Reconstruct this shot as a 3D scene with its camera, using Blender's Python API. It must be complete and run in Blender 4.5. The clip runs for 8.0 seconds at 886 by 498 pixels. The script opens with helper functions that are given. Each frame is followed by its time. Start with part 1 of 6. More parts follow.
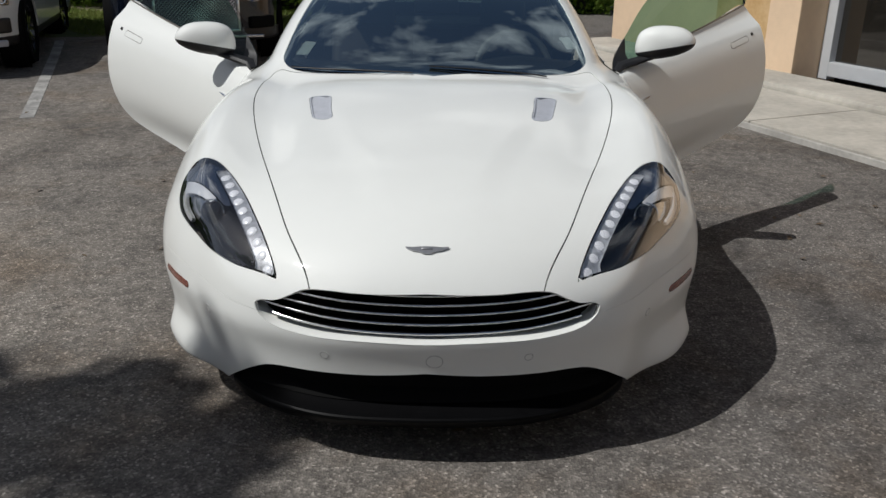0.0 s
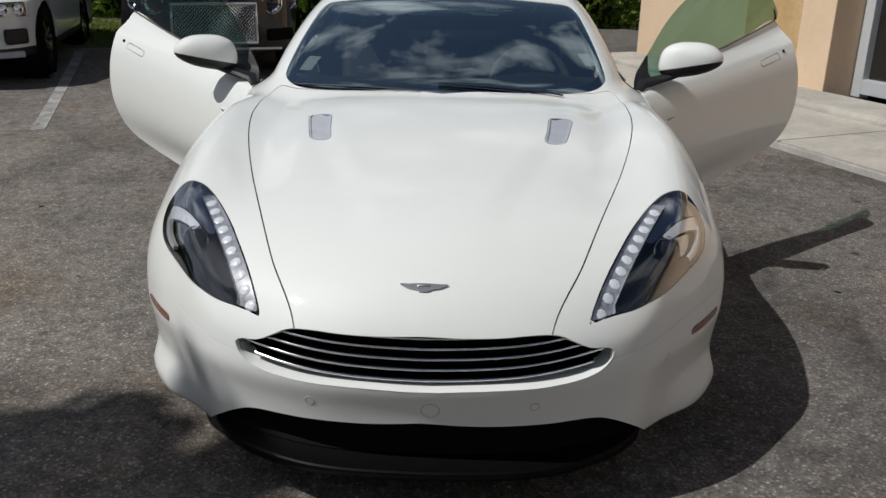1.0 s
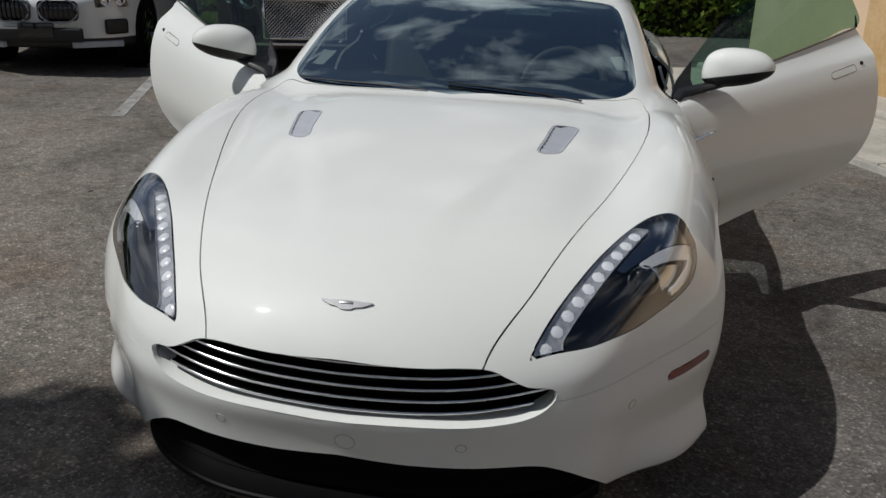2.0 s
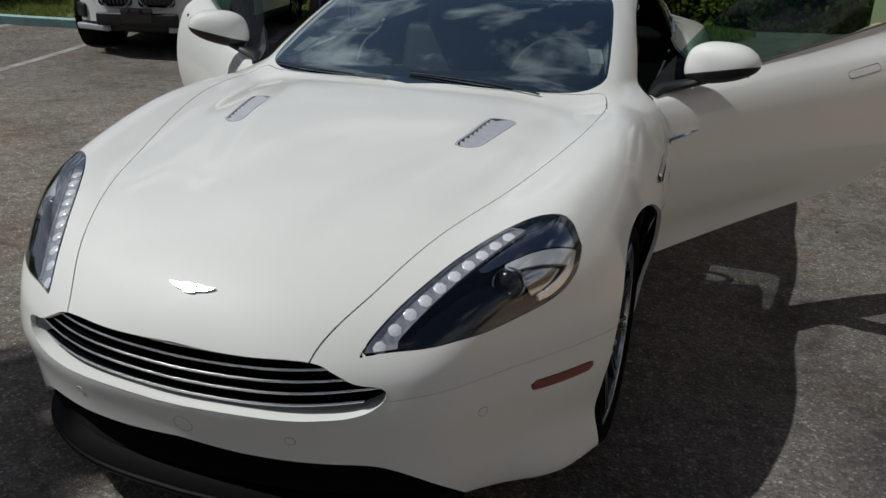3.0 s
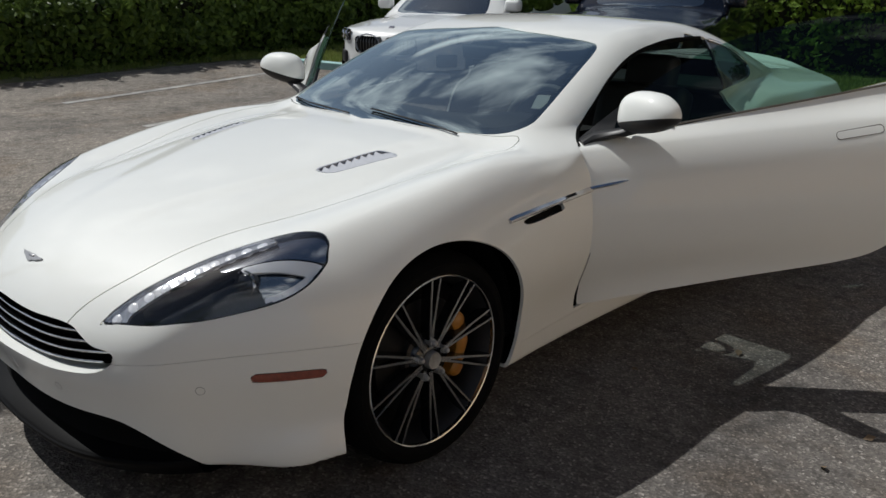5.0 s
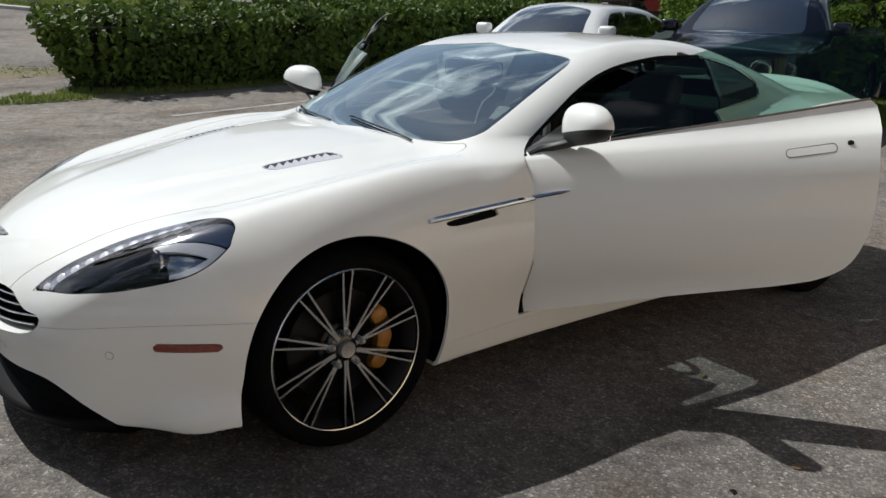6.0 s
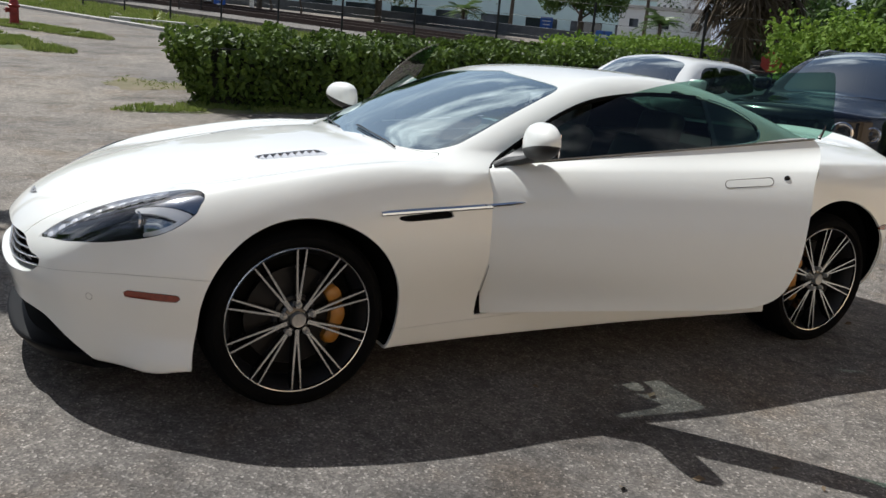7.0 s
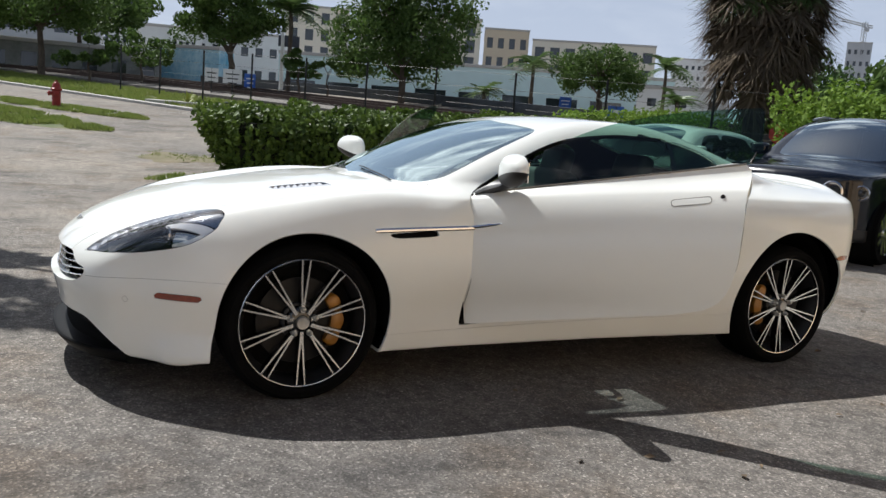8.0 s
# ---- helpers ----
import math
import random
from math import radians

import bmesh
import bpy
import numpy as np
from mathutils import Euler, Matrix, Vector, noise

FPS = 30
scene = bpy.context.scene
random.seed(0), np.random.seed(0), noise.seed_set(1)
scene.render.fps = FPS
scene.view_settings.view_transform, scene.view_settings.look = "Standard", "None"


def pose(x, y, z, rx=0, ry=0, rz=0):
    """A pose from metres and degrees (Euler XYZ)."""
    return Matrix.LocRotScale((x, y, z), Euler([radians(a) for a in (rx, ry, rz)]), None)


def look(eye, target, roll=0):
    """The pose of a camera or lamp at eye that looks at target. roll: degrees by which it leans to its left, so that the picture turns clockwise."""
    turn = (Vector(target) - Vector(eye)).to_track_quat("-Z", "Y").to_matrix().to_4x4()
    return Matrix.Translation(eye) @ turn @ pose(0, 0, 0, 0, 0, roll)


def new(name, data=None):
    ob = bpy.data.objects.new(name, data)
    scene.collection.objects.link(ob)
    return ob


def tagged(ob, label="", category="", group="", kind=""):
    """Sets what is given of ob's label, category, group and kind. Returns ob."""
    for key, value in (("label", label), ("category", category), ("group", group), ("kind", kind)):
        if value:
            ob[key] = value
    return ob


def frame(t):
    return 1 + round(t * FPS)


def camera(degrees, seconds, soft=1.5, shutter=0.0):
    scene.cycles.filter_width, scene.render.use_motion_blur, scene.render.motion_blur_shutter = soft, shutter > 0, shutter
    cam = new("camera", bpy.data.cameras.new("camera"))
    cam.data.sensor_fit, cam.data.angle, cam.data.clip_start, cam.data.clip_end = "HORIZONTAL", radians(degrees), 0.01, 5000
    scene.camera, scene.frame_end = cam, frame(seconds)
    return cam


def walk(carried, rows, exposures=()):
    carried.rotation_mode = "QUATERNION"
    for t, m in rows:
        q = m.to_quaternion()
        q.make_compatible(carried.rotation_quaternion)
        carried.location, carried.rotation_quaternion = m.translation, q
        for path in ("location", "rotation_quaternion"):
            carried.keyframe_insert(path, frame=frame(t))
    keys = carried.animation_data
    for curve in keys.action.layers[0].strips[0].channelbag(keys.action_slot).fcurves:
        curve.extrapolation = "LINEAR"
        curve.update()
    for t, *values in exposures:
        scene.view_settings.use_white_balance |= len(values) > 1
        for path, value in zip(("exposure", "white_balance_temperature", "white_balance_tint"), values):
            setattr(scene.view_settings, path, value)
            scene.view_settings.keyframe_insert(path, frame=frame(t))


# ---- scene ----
cam = camera(56.0, 8.0)
PATH = [
    (0, (0.044, -2.036, 1.46), (0.043, -0.169, 0.744), 0.5),
    (0.5, (0.058, -1.961, 1.445), (0.034, -0.088, 0.742), 0.5),
    (1, (0.104, -1.82, 1.446), (0.047, 0.057, 0.756), 0.7),
    (2.3, (0.664, -1.459, 1.397), (0.265, 0.375, 0.707), 1.3),
    (2.5, (0.769, -1.394, 1.414), (0.334, 0.426, 0.708), 0.9),
    (3, (1.101, -1.338, 1.403), (0.478, 0.424, 0.691), 1.5),
    (3.5, (1.413, -1.234, 1.401), (0.612, 0.46, 0.704), 1.8),
    (4, (1.715, -1.082, 1.418), (0.75, 0.539, 0.753), 2.1),
    (4.5, (2.085, -0.95, 1.416), (0.948, 0.57, 0.784), 1.3),
    (5.8, (2.877, -0.434, 1.384), (1.382, 0.764, 0.811), 0.9),
    (6, (2.974, -0.362, 1.369), (1.447, 0.805, 0.815), 1.1),
    (6.5, (3.244, -0.161, 1.369), (1.629, 0.884, 0.822), 1.1),
    (7, (3.554, -0.049, 1.304), (1.854, 0.895, 0.839), 4.9),
    (7.5, (3.783, -0.112, 1.262), (2.062, 0.841, 0.904), 4.1),
    (8, (4.086, -0.128, 1.153), (2.319, 0.766, 0.87), 4.3),
]
walk(cam, [(t, look(eye, target, roll)) for t, eye, target, roll in PATH],
     [(0, -0.60, 6300, 9), (1.2, -0.60, 6300, 9), (2.5, -0.85, 6300, 8), (3.5, -0.86, 6300, 8), (4.5, -0.64, 6310, 8), (6.0, -0.12, 6280, 8), (7.0, 0.14, 6260, 8), (8, 0.32, 6280, 8)])


# ---------------------------------------------------------------- sky, sun, exposure
SUN = Vector((-0.70, -0.27, 1.0)).normalized()
world = bpy.data.worlds.new("world")
scene.world = world
world.use_nodes = True
wn, wl = world.node_tree.nodes, world.node_tree.links
wn.clear()
sky = wn.new("ShaderNodeTexSky")
sky.sky_type, sky.sun_disc = "NISHITA", False
sky.sun_elevation = math.asin(SUN.z)
sky.sun_rotation = math.atan2(SUN.x, SUN.y)
sky.air_density, sky.dust_density, sky.ozone_density = 1.0, 1.5, 1.0
coord = wn.new("ShaderNodeTexCoord")
split = wn.new("ShaderNodeSeparateXYZ")
lift = wn.new("ShaderNodeMath")
lift.operation, lift.inputs[1].default_value = "ADD", 0.18
floor_z = wn.new("ShaderNodeMath")
floor_z.operation, floor_z.inputs[1].default_value = "MAXIMUM", 0.05
layer = wn.new("ShaderNodeVectorMath")
layer.operation = "DIVIDE"
spread = wn.new("ShaderNodeCombineXYZ")
cloud = wn.new("ShaderNodeTexNoise")
cloud.inputs["Scale"].default_value, cloud.inputs["Detail"].default_value, cloud.inputs["Roughness"].default_value = 3.4, 9.0, 0.55
cloud.inputs["Distortion"].default_value = 0.35
edge = wn.new("ShaderNodeValToRGB")
edge.color_ramp.elements[0].position, edge.color_ramp.elements[1].position = 0.49, 0.68
mix = wn.new("ShaderNodeMix")
mix.data_type = "RGBA"
mix.inputs[7].default_value = (19.0, 19.2, 19.6, 1)
back = wn.new("ShaderNodeBackground")
back.inputs["Strength"].default_value = 0.049
wout = wn.new("ShaderNodeOutputWorld")
wl.new(coord.outputs["Generated"], split.inputs["Vector"])
wl.new(split.outputs["Z"], lift.inputs[0])
wl.new(lift.outputs[0], floor_z.inputs[0])
for k in ("X", "Y", "Z"):
    wl.new(floor_z.outputs[0], spread.inputs[k])
wl.new(coord.outputs["Generated"], layer.inputs[0])
wl.new(spread.outputs["Vector"], layer.inputs[1])
wl.new(layer.outputs["Vector"], cloud.inputs["Vector"])
clear = wn.new("ShaderNodeMapRange")
clear.inputs[1].default_value, clear.inputs[2].default_value, clear.inputs[3].default_value = 0.22, 0.48, 0.06
amount = wn.new("ShaderNodeMath")
amount.operation = "MULTIPLY"
wl.new(edge.outputs["Color"], amount.inputs[0])
wl.new(clear.outputs[0], amount.inputs[1])
wl.new(amount.outputs[0], mix.inputs[0])
height = wn.new("ShaderNodeSeparateXYZ")
thin = wn.new("ShaderNodeMath")
thin.operation, thin.use_clamp = "MULTIPLY_ADD", False
thin.inputs[1].default_value = -0.16
wl.new(coord.outputs["Generated"], height.inputs["Vector"])
wl.new(height.outputs["Z"], thin.inputs[0])
wl.new(height.outputs["Z"], clear.inputs[0])
lower = wn.new("ShaderNodeMath")
lower.operation = "ADD"
lower.inputs[1].default_value = 0.075
wl.new(cloud.outputs["Fac"], thin.inputs[2])
wl.new(thin.outputs[0], lower.inputs[0])
wl.new(lower.outputs[0], edge.inputs["Fac"])
haze = wn.new("ShaderNodeMix")
haze.data_type = "RGBA"
haze.inputs[7].default_value = (9.2, 10.2, 12.6, 1)
fade = wn.new("ShaderNodeMapRange")
fade.interpolation_type = "SMOOTHSTEP"
fade.inputs[1].default_value, fade.inputs[2].default_value, fade.inputs[3].default_value, fade.inputs[4].default_value = 0.0, 0.75, 0.9, 0.0
wl.new(height.outputs["Z"], fade.inputs[0])
wl.new(fade.outputs[0], haze.inputs[0])
wl.new(sky.outputs["Color"], haze.inputs[6])
wl.new(haze.outputs[2], mix.inputs[6])
wl.new(mix.outputs[2], back.inputs["Color"])
wl.new(back.outputs["Background"], wout.inputs["Surface"])
sun = new("sun", bpy.data.lights.new("sun", "SUN"))
sun.data.energy, sun.data.angle, sun.data.color = 5.0, radians(0.53), (1.0, 0.968, 0.925)
sun.matrix_world = look(SUN * 50, (0, 0, 0))


# ---------------------------------------------------------------- materials
def material(name, color=(0.5, 0.5, 0.5), rough=0.5, metal=0.0, coat=0.0, vary=0.0, scale=8.0, bump=0.0, bump_scale=60.0, color2=None,
             coat_rough=0.03, spec=0.5, per_object=0.0, per_island=0.0):
    """A Principled surface; vary: mottling between color and color2 at two scales; bump: fine relief in metres."""
    m = bpy.data.materials.new(name)
    m.use_nodes = True
    n, l = m.node_tree.nodes, m.node_tree.links
    b = n["Principled BSDF"]
    b.inputs["Base Color"].default_value = (*color, 1)
    b.inputs["Roughness"].default_value, b.inputs["Metallic"].default_value = rough, metal
    b.inputs["Coat Weight"].default_value, b.inputs["Coat Roughness"].default_value = coat, coat_rough
    b.inputs["Specular IOR Level"].default_value = spec
    tc = n.new("ShaderNodeTexCoord")
    if vary or per_object or per_island:
        c2 = color2 or tuple(c * (1 - vary) for c in color)
        big, small = n.new("ShaderNodeTexNoise"), n.new("ShaderNodeTexNoise")
        big.inputs["Scale"].default_value, big.inputs["Detail"].default_value = scale, 4
        small.inputs["Scale"].default_value, small.inputs["Detail"].default_value = scale * 9, 3
        l.new(tc.outputs["Object"], big.inputs["Vector"]), l.new(tc.outputs["Object"], small.inputs["Vector"])
        add = n.new("ShaderNodeMath")
        add.operation = "MULTIPLY_ADD"
        l.new(small.outputs["Fac"], add.inputs[0])
        add.inputs[1].default_value = 0.5
        l.new(big.outputs["Fac"], add.inputs[2])
        last = add.outputs[0]
        for on, node, out in ((per_object, "ShaderNodeObjectInfo", "Random"), (per_island, "ShaderNodeNewGeometry", "Random Per Island")):
            if on:
                r, a2 = n.new(node), n.new("ShaderNodeMath")
                a2.operation = "MULTIPLY_ADD"
                l.new(r.outputs[out], a2.inputs[0])
                a2.inputs[1].default_value = on
                l.new(last, a2.inputs[2])
                last = a2.outputs[0]
        ramp = n.new("ShaderNodeMapRange")
        ramp.inputs[1].default_value, ramp.inputs[2].default_value = 0.50, 1.0 + per_object + per_island
        l.new(last, ramp.inputs[0])
        mx = n.new("ShaderNodeMix")
        mx.data_type = "RGBA"
        mx.inputs[6].default_value, mx.inputs[7].default_value = (*color, 1), (*c2, 1)
        l.new(ramp.outputs[0], mx.inputs[0])
        l.new(mx.outputs[2], b.inputs["Base Color"])
    if bump:
        nz, bp = n.new("ShaderNodeTexNoise"), n.new("ShaderNodeBump")
        nz.inputs["Scale"].default_value, nz.inputs["Detail"].default_value = bump_scale, 5
        bp.inputs["Distance"].default_value = bump
        l.new(tc.outputs["Object"], nz.inputs["Vector"])
        l.new(nz.outputs["Fac"], bp.inputs["Height"])
        l.new(bp.outputs["Normal"], b.inputs["Normal"])
    return m


def glass(name, tint, base=0.05, power=5.0, rough=0.0, shine=(1.0, 1.0, 1.0)):
    """A thin pane, alike from both sides: tinted see-through with a mirror coat that grows towards grazing."""
    m = bpy.data.materials.new(name)
    m.use_nodes = True
    n, l = m.node_tree.nodes, m.node_tree.links
    n.clear()
    out, mx = n.new("ShaderNodeOutputMaterial"), n.new("ShaderNodeMixShader")
    tr, gl, lw = n.new("ShaderNodeBsdfTransparent"), n.new("ShaderNodeBsdfGlossy"), n.new("ShaderNodeLayerWeight")
    pw, ma = n.new("ShaderNodeMath"), n.new("ShaderNodeMath")
    tr.inputs["Color"].default_value = (*tint, 1)
    gl.inputs["Roughness"].default_value = rough
    gl.inputs["Color"].default_value = (*shine, 1)
    lw.inputs["Blend"].default_value = 0.5
    pw.operation, ma.operation = "POWER", "MULTIPLY_ADD"
    pw.inputs[1].default_value = power
    ma.inputs[1].default_value, ma.inputs[2].default_value = 1 - base, base
    l.new(lw.outputs["Facing"], pw.inputs[0]), l.new(pw.outputs[0], ma.inputs[0]), l.new(ma.outputs[0], mx.inputs["Fac"])
    l.new(tr.outputs["BSDF"], mx.inputs[1]), l.new(gl.outputs["BSDF"], mx.inputs[2])
    l.new(mx.outputs["Shader"], out.inputs["Surface"])
    return m


def leafy(m, share=0.35):
    """Lets part of the light through a leaf."""
    n, l = m.node_tree.nodes, m.node_tree.links
    b, out = n["Principled BSDF"], n["Material Output"]
    b.inputs["Specular IOR Level"].default_value = 0.25
    tl, mx = n.new("ShaderNodeBsdfTranslucent"), n.new("ShaderNodeMixShader")
    mx.inputs["Fac"].default_value = share
    src = b.inputs["Base Color"].links[0].from_socket
    l.new(src, tl.inputs["Color"])
    l.new(b.outputs["BSDF"], mx.inputs[1]), l.new(tl.outputs["BSDF"], mx.inputs[2]), l.new(mx.outputs["Shader"], out.inputs["Surface"])
    return m


PAINT = material("pearl_white_paint", (0.824, 0.835, 0.801), rough=0.5, spec=0.25, coat=1.0, vary=0.02, scale=2.0)
BLACK = material("black_plastic", (0.012, 0.012, 0.013), rough=0.45, vary=0.3, scale=20)
GLOSS_BLACK = material("gloss_black", (0.008, 0.008, 0.009), rough=0.08, coat=0.6)
# near-black base that puts the shade of deep openings into the colour
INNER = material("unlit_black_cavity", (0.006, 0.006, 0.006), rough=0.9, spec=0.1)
RUBBER = material("tyre_rubber", (0.006, 0.006, 0.006), spec=0.06, rough=0.85, vary=0.4, scale=14, bump=0.001, bump_scale=120)
CHROME = material("chrome", (0.82, 0.82, 0.83), rough=0.06, metal=1.0)
SILVER = material("turned_alloy", (0.72, 0.72, 0.71), rough=0.22, metal=1.0)
CAP = material("brushed_cap", (0.50, 0.50, 0.49), rough=0.38, metal=0.6, vary=0.3, scale=60)
SATIN = material("satin_silver_mesh", (0.46, 0.48, 0.53), rough=0.6, spec=0.3, vary=0.15, scale=40)
DARK_CHROME = material("shaded_chrome", (0.60, 0.60, 0.61), rough=0.10, metal=1.0)
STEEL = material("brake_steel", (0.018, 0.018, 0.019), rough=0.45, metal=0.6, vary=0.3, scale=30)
CALIPER = material("amber_caliper", (0.38, 0.165, 0.02), rough=0.4, coat=0.3, vary=0.25, scale=25)
MARKER = material("red_marker_lens", (0.27, 0.045, 0.02), rough=0.12, coat=1.0, vary=0.5, scale=60)
LEATHER = material("charcoal_leather", (0.035, 0.033, 0.032), rough=0.55, vary=0.3, scale=10, bump=0.0006, bump_scale=300)
LEATHER_GREY = material("grey_leather", (0.20, 0.19, 0.18), rough=0.5, vary=0.2, scale=10, bump=0.0006, bump_scale=300)
PAPER = material("white_paper", (0.75, 0.75, 0.72), rough=0.8, vary=0.05)
BRONZE = material("bronze_trim", (0.20, 0.175, 0.145), rough=0.35, metal=0.6, vary=0.15, scale=20)
SEAL = material("bronze_grey_seal", (0.13, 0.115, 0.095), rough=0.5, vary=0.2)
REFLECTOR = material("lamp_reflector", (0.84, 0.85, 0.88), rough=0.14, metal=0.6, vary=0.45, scale=70)
JOINT = material("grey_joint", (0.34, 0.34, 0.33), rough=0.6)
DARK_LAMP = material("dark_lamp_bowl", (0.012, 0.013, 0.016), rough=0.15, coat=0.25)
WINDSCREEN = glass("windscreen_glass", (0.62, 0.70, 0.68), 0.26, 1.3, shine=(0.84, 0.98, 1.0))
SIDE_GLASS = glass("green_tinted_glass", (0.26, 0.44, 0.36), 0.04, 8.0)
SUV_GLASS = glass("smoked_windscreen", (0.30, 0.36, 0.36), 0.30, 1.6, shine=(0.9, 0.98, 1.0))
DARK_GLASS = glass("privacy_glass", (0.16, 0.22, 0.20), 0.05, 5.0)
LENS = glass("headlamp_lens", (0.95, 0.96, 0.97), 0.06, 2.4)


# ---------------------------------------------------------------- mesh helpers
def mesh_of(name, verts, faces, mat=None, normals=None, smooth=True):
    me = bpy.data.meshes.new(name)
    me.from_pydata([tuple(v) for v in verts], [], [tuple(int(i) for i in q) for q in faces])
    if smooth:
        me.polygons.foreach_set("use_smooth", np.ones(len(me.polygons), bool))
    if mat:
        me.materials.append(mat)
    if normals is not None:
        me.normals_split_custom_set_from_vertices([tuple(v) for v in normals])
    me.update()
    return me


def place(name, me, parent=None, label=""):
    ob = new(name, me)
    if parent is not None:
        ob.parent = parent
    return tagged(ob, label)


def part(name, bm, mat, parent=None, label="", smooth=True):
    """Links a bmesh as one mesh object under a thing or under a part."""
    me = bpy.data.meshes.new(name)
    bm.to_mesh(me)
    bm.free()
    if smooth:
        me.polygons.foreach_set("use_smooth", np.ones(len(me.polygons), bool))
        me.set_sharp_from_angle(angle=radians(38))
    if mat:
        me.materials.append(mat)
    return place(name, me, parent, label)


def thing(name, m, label, category, group="", kind=""):
    ob = new(name)
    ob.empty_display_size = 0.1
    ob.matrix_world = m
    return tagged(ob, label, category, group, kind)


def add_box(bm, size, m=Matrix(), bevel=0.0, seg=2):
    made = bmesh.ops.create_cube(bm, size=1.0, matrix=m @ Matrix.Diagonal((*size, 1)))["verts"]
    if bevel:
        edges = list({e for v in made for e in v.link_edges})
        bmesh.ops.bevel(bm, geom=edges, offset=bevel, segments=seg, affect="EDGES", profile=0.6)
    return bm


def box(size, m=Matrix(), bevel=0.0, seg=2):
    return add_box(bmesh.new(), size, m, bevel, seg)


def add_lathe(bm, profile, m=Matrix(), n=48, closed=False):
    """Turns (radius, height) pairs round the z axis."""
    rings = []
    for r, h in profile:
        rings.append([bm.verts.new(m @ Vector((r * math.cos(2 * math.pi * i / n), r * math.sin(2 * math.pi * i / n), h))) for i in range(n)])
    pairs = list(zip(rings, rings[1:])) + ([(rings[-1], rings[0])] if closed else [])
    for a, b in pairs:
        for i in range(n):
            bm.faces.new((a[i], a[(i + 1) % n], b[(i + 1) % n], b[i]))
    return bm


def lathe(profile, m=Matrix(), n=48, closed=False):
    return add_lathe(bmesh.new(), profile, m, n, closed)


def add_tube(bm, path, radii, n=8, m=Matrix(), flat=1.0):
    """A round bar along a path of points, with a radius at each."""
    path = [Vector(p) for p in path]
    rings = []
    for i, p in enumerate(path):
        d = (path[min(i + 1, len(path) - 1)] - path[max(i - 1, 0)]).normalized()
        a = d.cross(Vector((0, 0, 1)) if abs(d.z) < 0.95 else Vector((1, 0, 0))).normalized()
        b = a.cross(d)
        r = radii[i] if hasattr(radii, "__len__") else radii
        rings.append([bm.verts.new(m @ (p + r * (math.cos(2 * math.pi * k / n) * a + flat * math.sin(2 * math.pi * k / n) * b))) for k in range(n)])
    for a, b in zip(rings, rings[1:]):
        for k in range(n):
            bm.faces.new((a[k], a[(k + 1) % n], b[(k + 1) % n], b[k]))
    bm.faces.new(rings[0][::-1]), bm.faces.new(rings[-1])
    return bm


def tube(path, radii, n=8, m=Matrix(), flat=1.0):
    return add_tube(bmesh.new(), path, radii, n, m, flat)


def add_prism(bm, outline, depth, m=Matrix()):
    """A flat outline of (x, y) pairs with a thickness along z."""
    a = [bm.verts.new(m @ Vector((x, y, 0))) for x, y in outline]
    b = [bm.verts.new(m @ Vector((x, y, depth))) for x, y in outline]
    bm.faces.new(a[::-1]), bm.faces.new(b)
    for i in range(len(a)):
        j = (i + 1) % len(a)
        bm.faces.new((a[i], a[j], b[j], b[i]))
    return bm


def prism(outline, depth, m=Matrix()):
    return add_prism(bmesh.new(), outline, depth, m)


# ---------------------------------------------------------------- white coupe: body as a smooth field
def spline(points):
    """Natural cubic through (a, b) pairs, straight beyond the ends."""
    xs, ys = np.array([p[0] for p in points], float), np.array([p[1] for p in points], float)
    n, h = len(xs), np.diff(xs)
    a, r = np.eye(n), np.zeros(n)
    for i in range(1, n - 1):
        a[i, i - 1], a[i, i], a[i, i + 1] = h[i - 1], 2 * (h[i - 1] + h[i]), h[i]
        r[i] = 6 * ((ys[i + 1] - ys[i]) / h[i] - (ys[i] - ys[i - 1]) / h[i - 1])
    m = np.linalg.solve(a, r)

    def value(q):
        q = np.asarray(q, float)
        c = np.clip(q, xs[0], xs[-1])
        i = np.clip(np.searchsorted(xs, c) - 1, 0, n - 2)
        d, e, w = xs[i + 1] - c, c - xs[i], h[i]
        y = (m[i] * d ** 3 + m[i + 1] * e ** 3) / (6 * w) + (ys[i] / w - m[i] * w / 6) * d + (ys[i + 1] / w - m[i + 1] * w / 6) * e
        s0 = (ys[1] - ys[0]) / h[0] - h[0] * (2 * m[0] + m[1]) / 6
        s1 = (ys[-1] - ys[-2]) / h[-1] + h[-1] * (2 * m[-1] + m[-2]) / 6
        return y + np.where(q < xs[0], s0 * (q - xs[0]), 0) + np.where(q > xs[-1], s1 * (q - xs[-1]), 0)
    return value


def smax(a, b, k):
    h = np.maximum(k - np.abs(a - b), 0) / k
    return np.maximum(a, b) + h * h * k / 4


def step(a, b, q):
    """Eases from 0 at a to 1 at b; a may lie above b."""
    s = np.clip((q - a) / (b - a), 0, 1)
    return s * s * (3 - 2 * s)


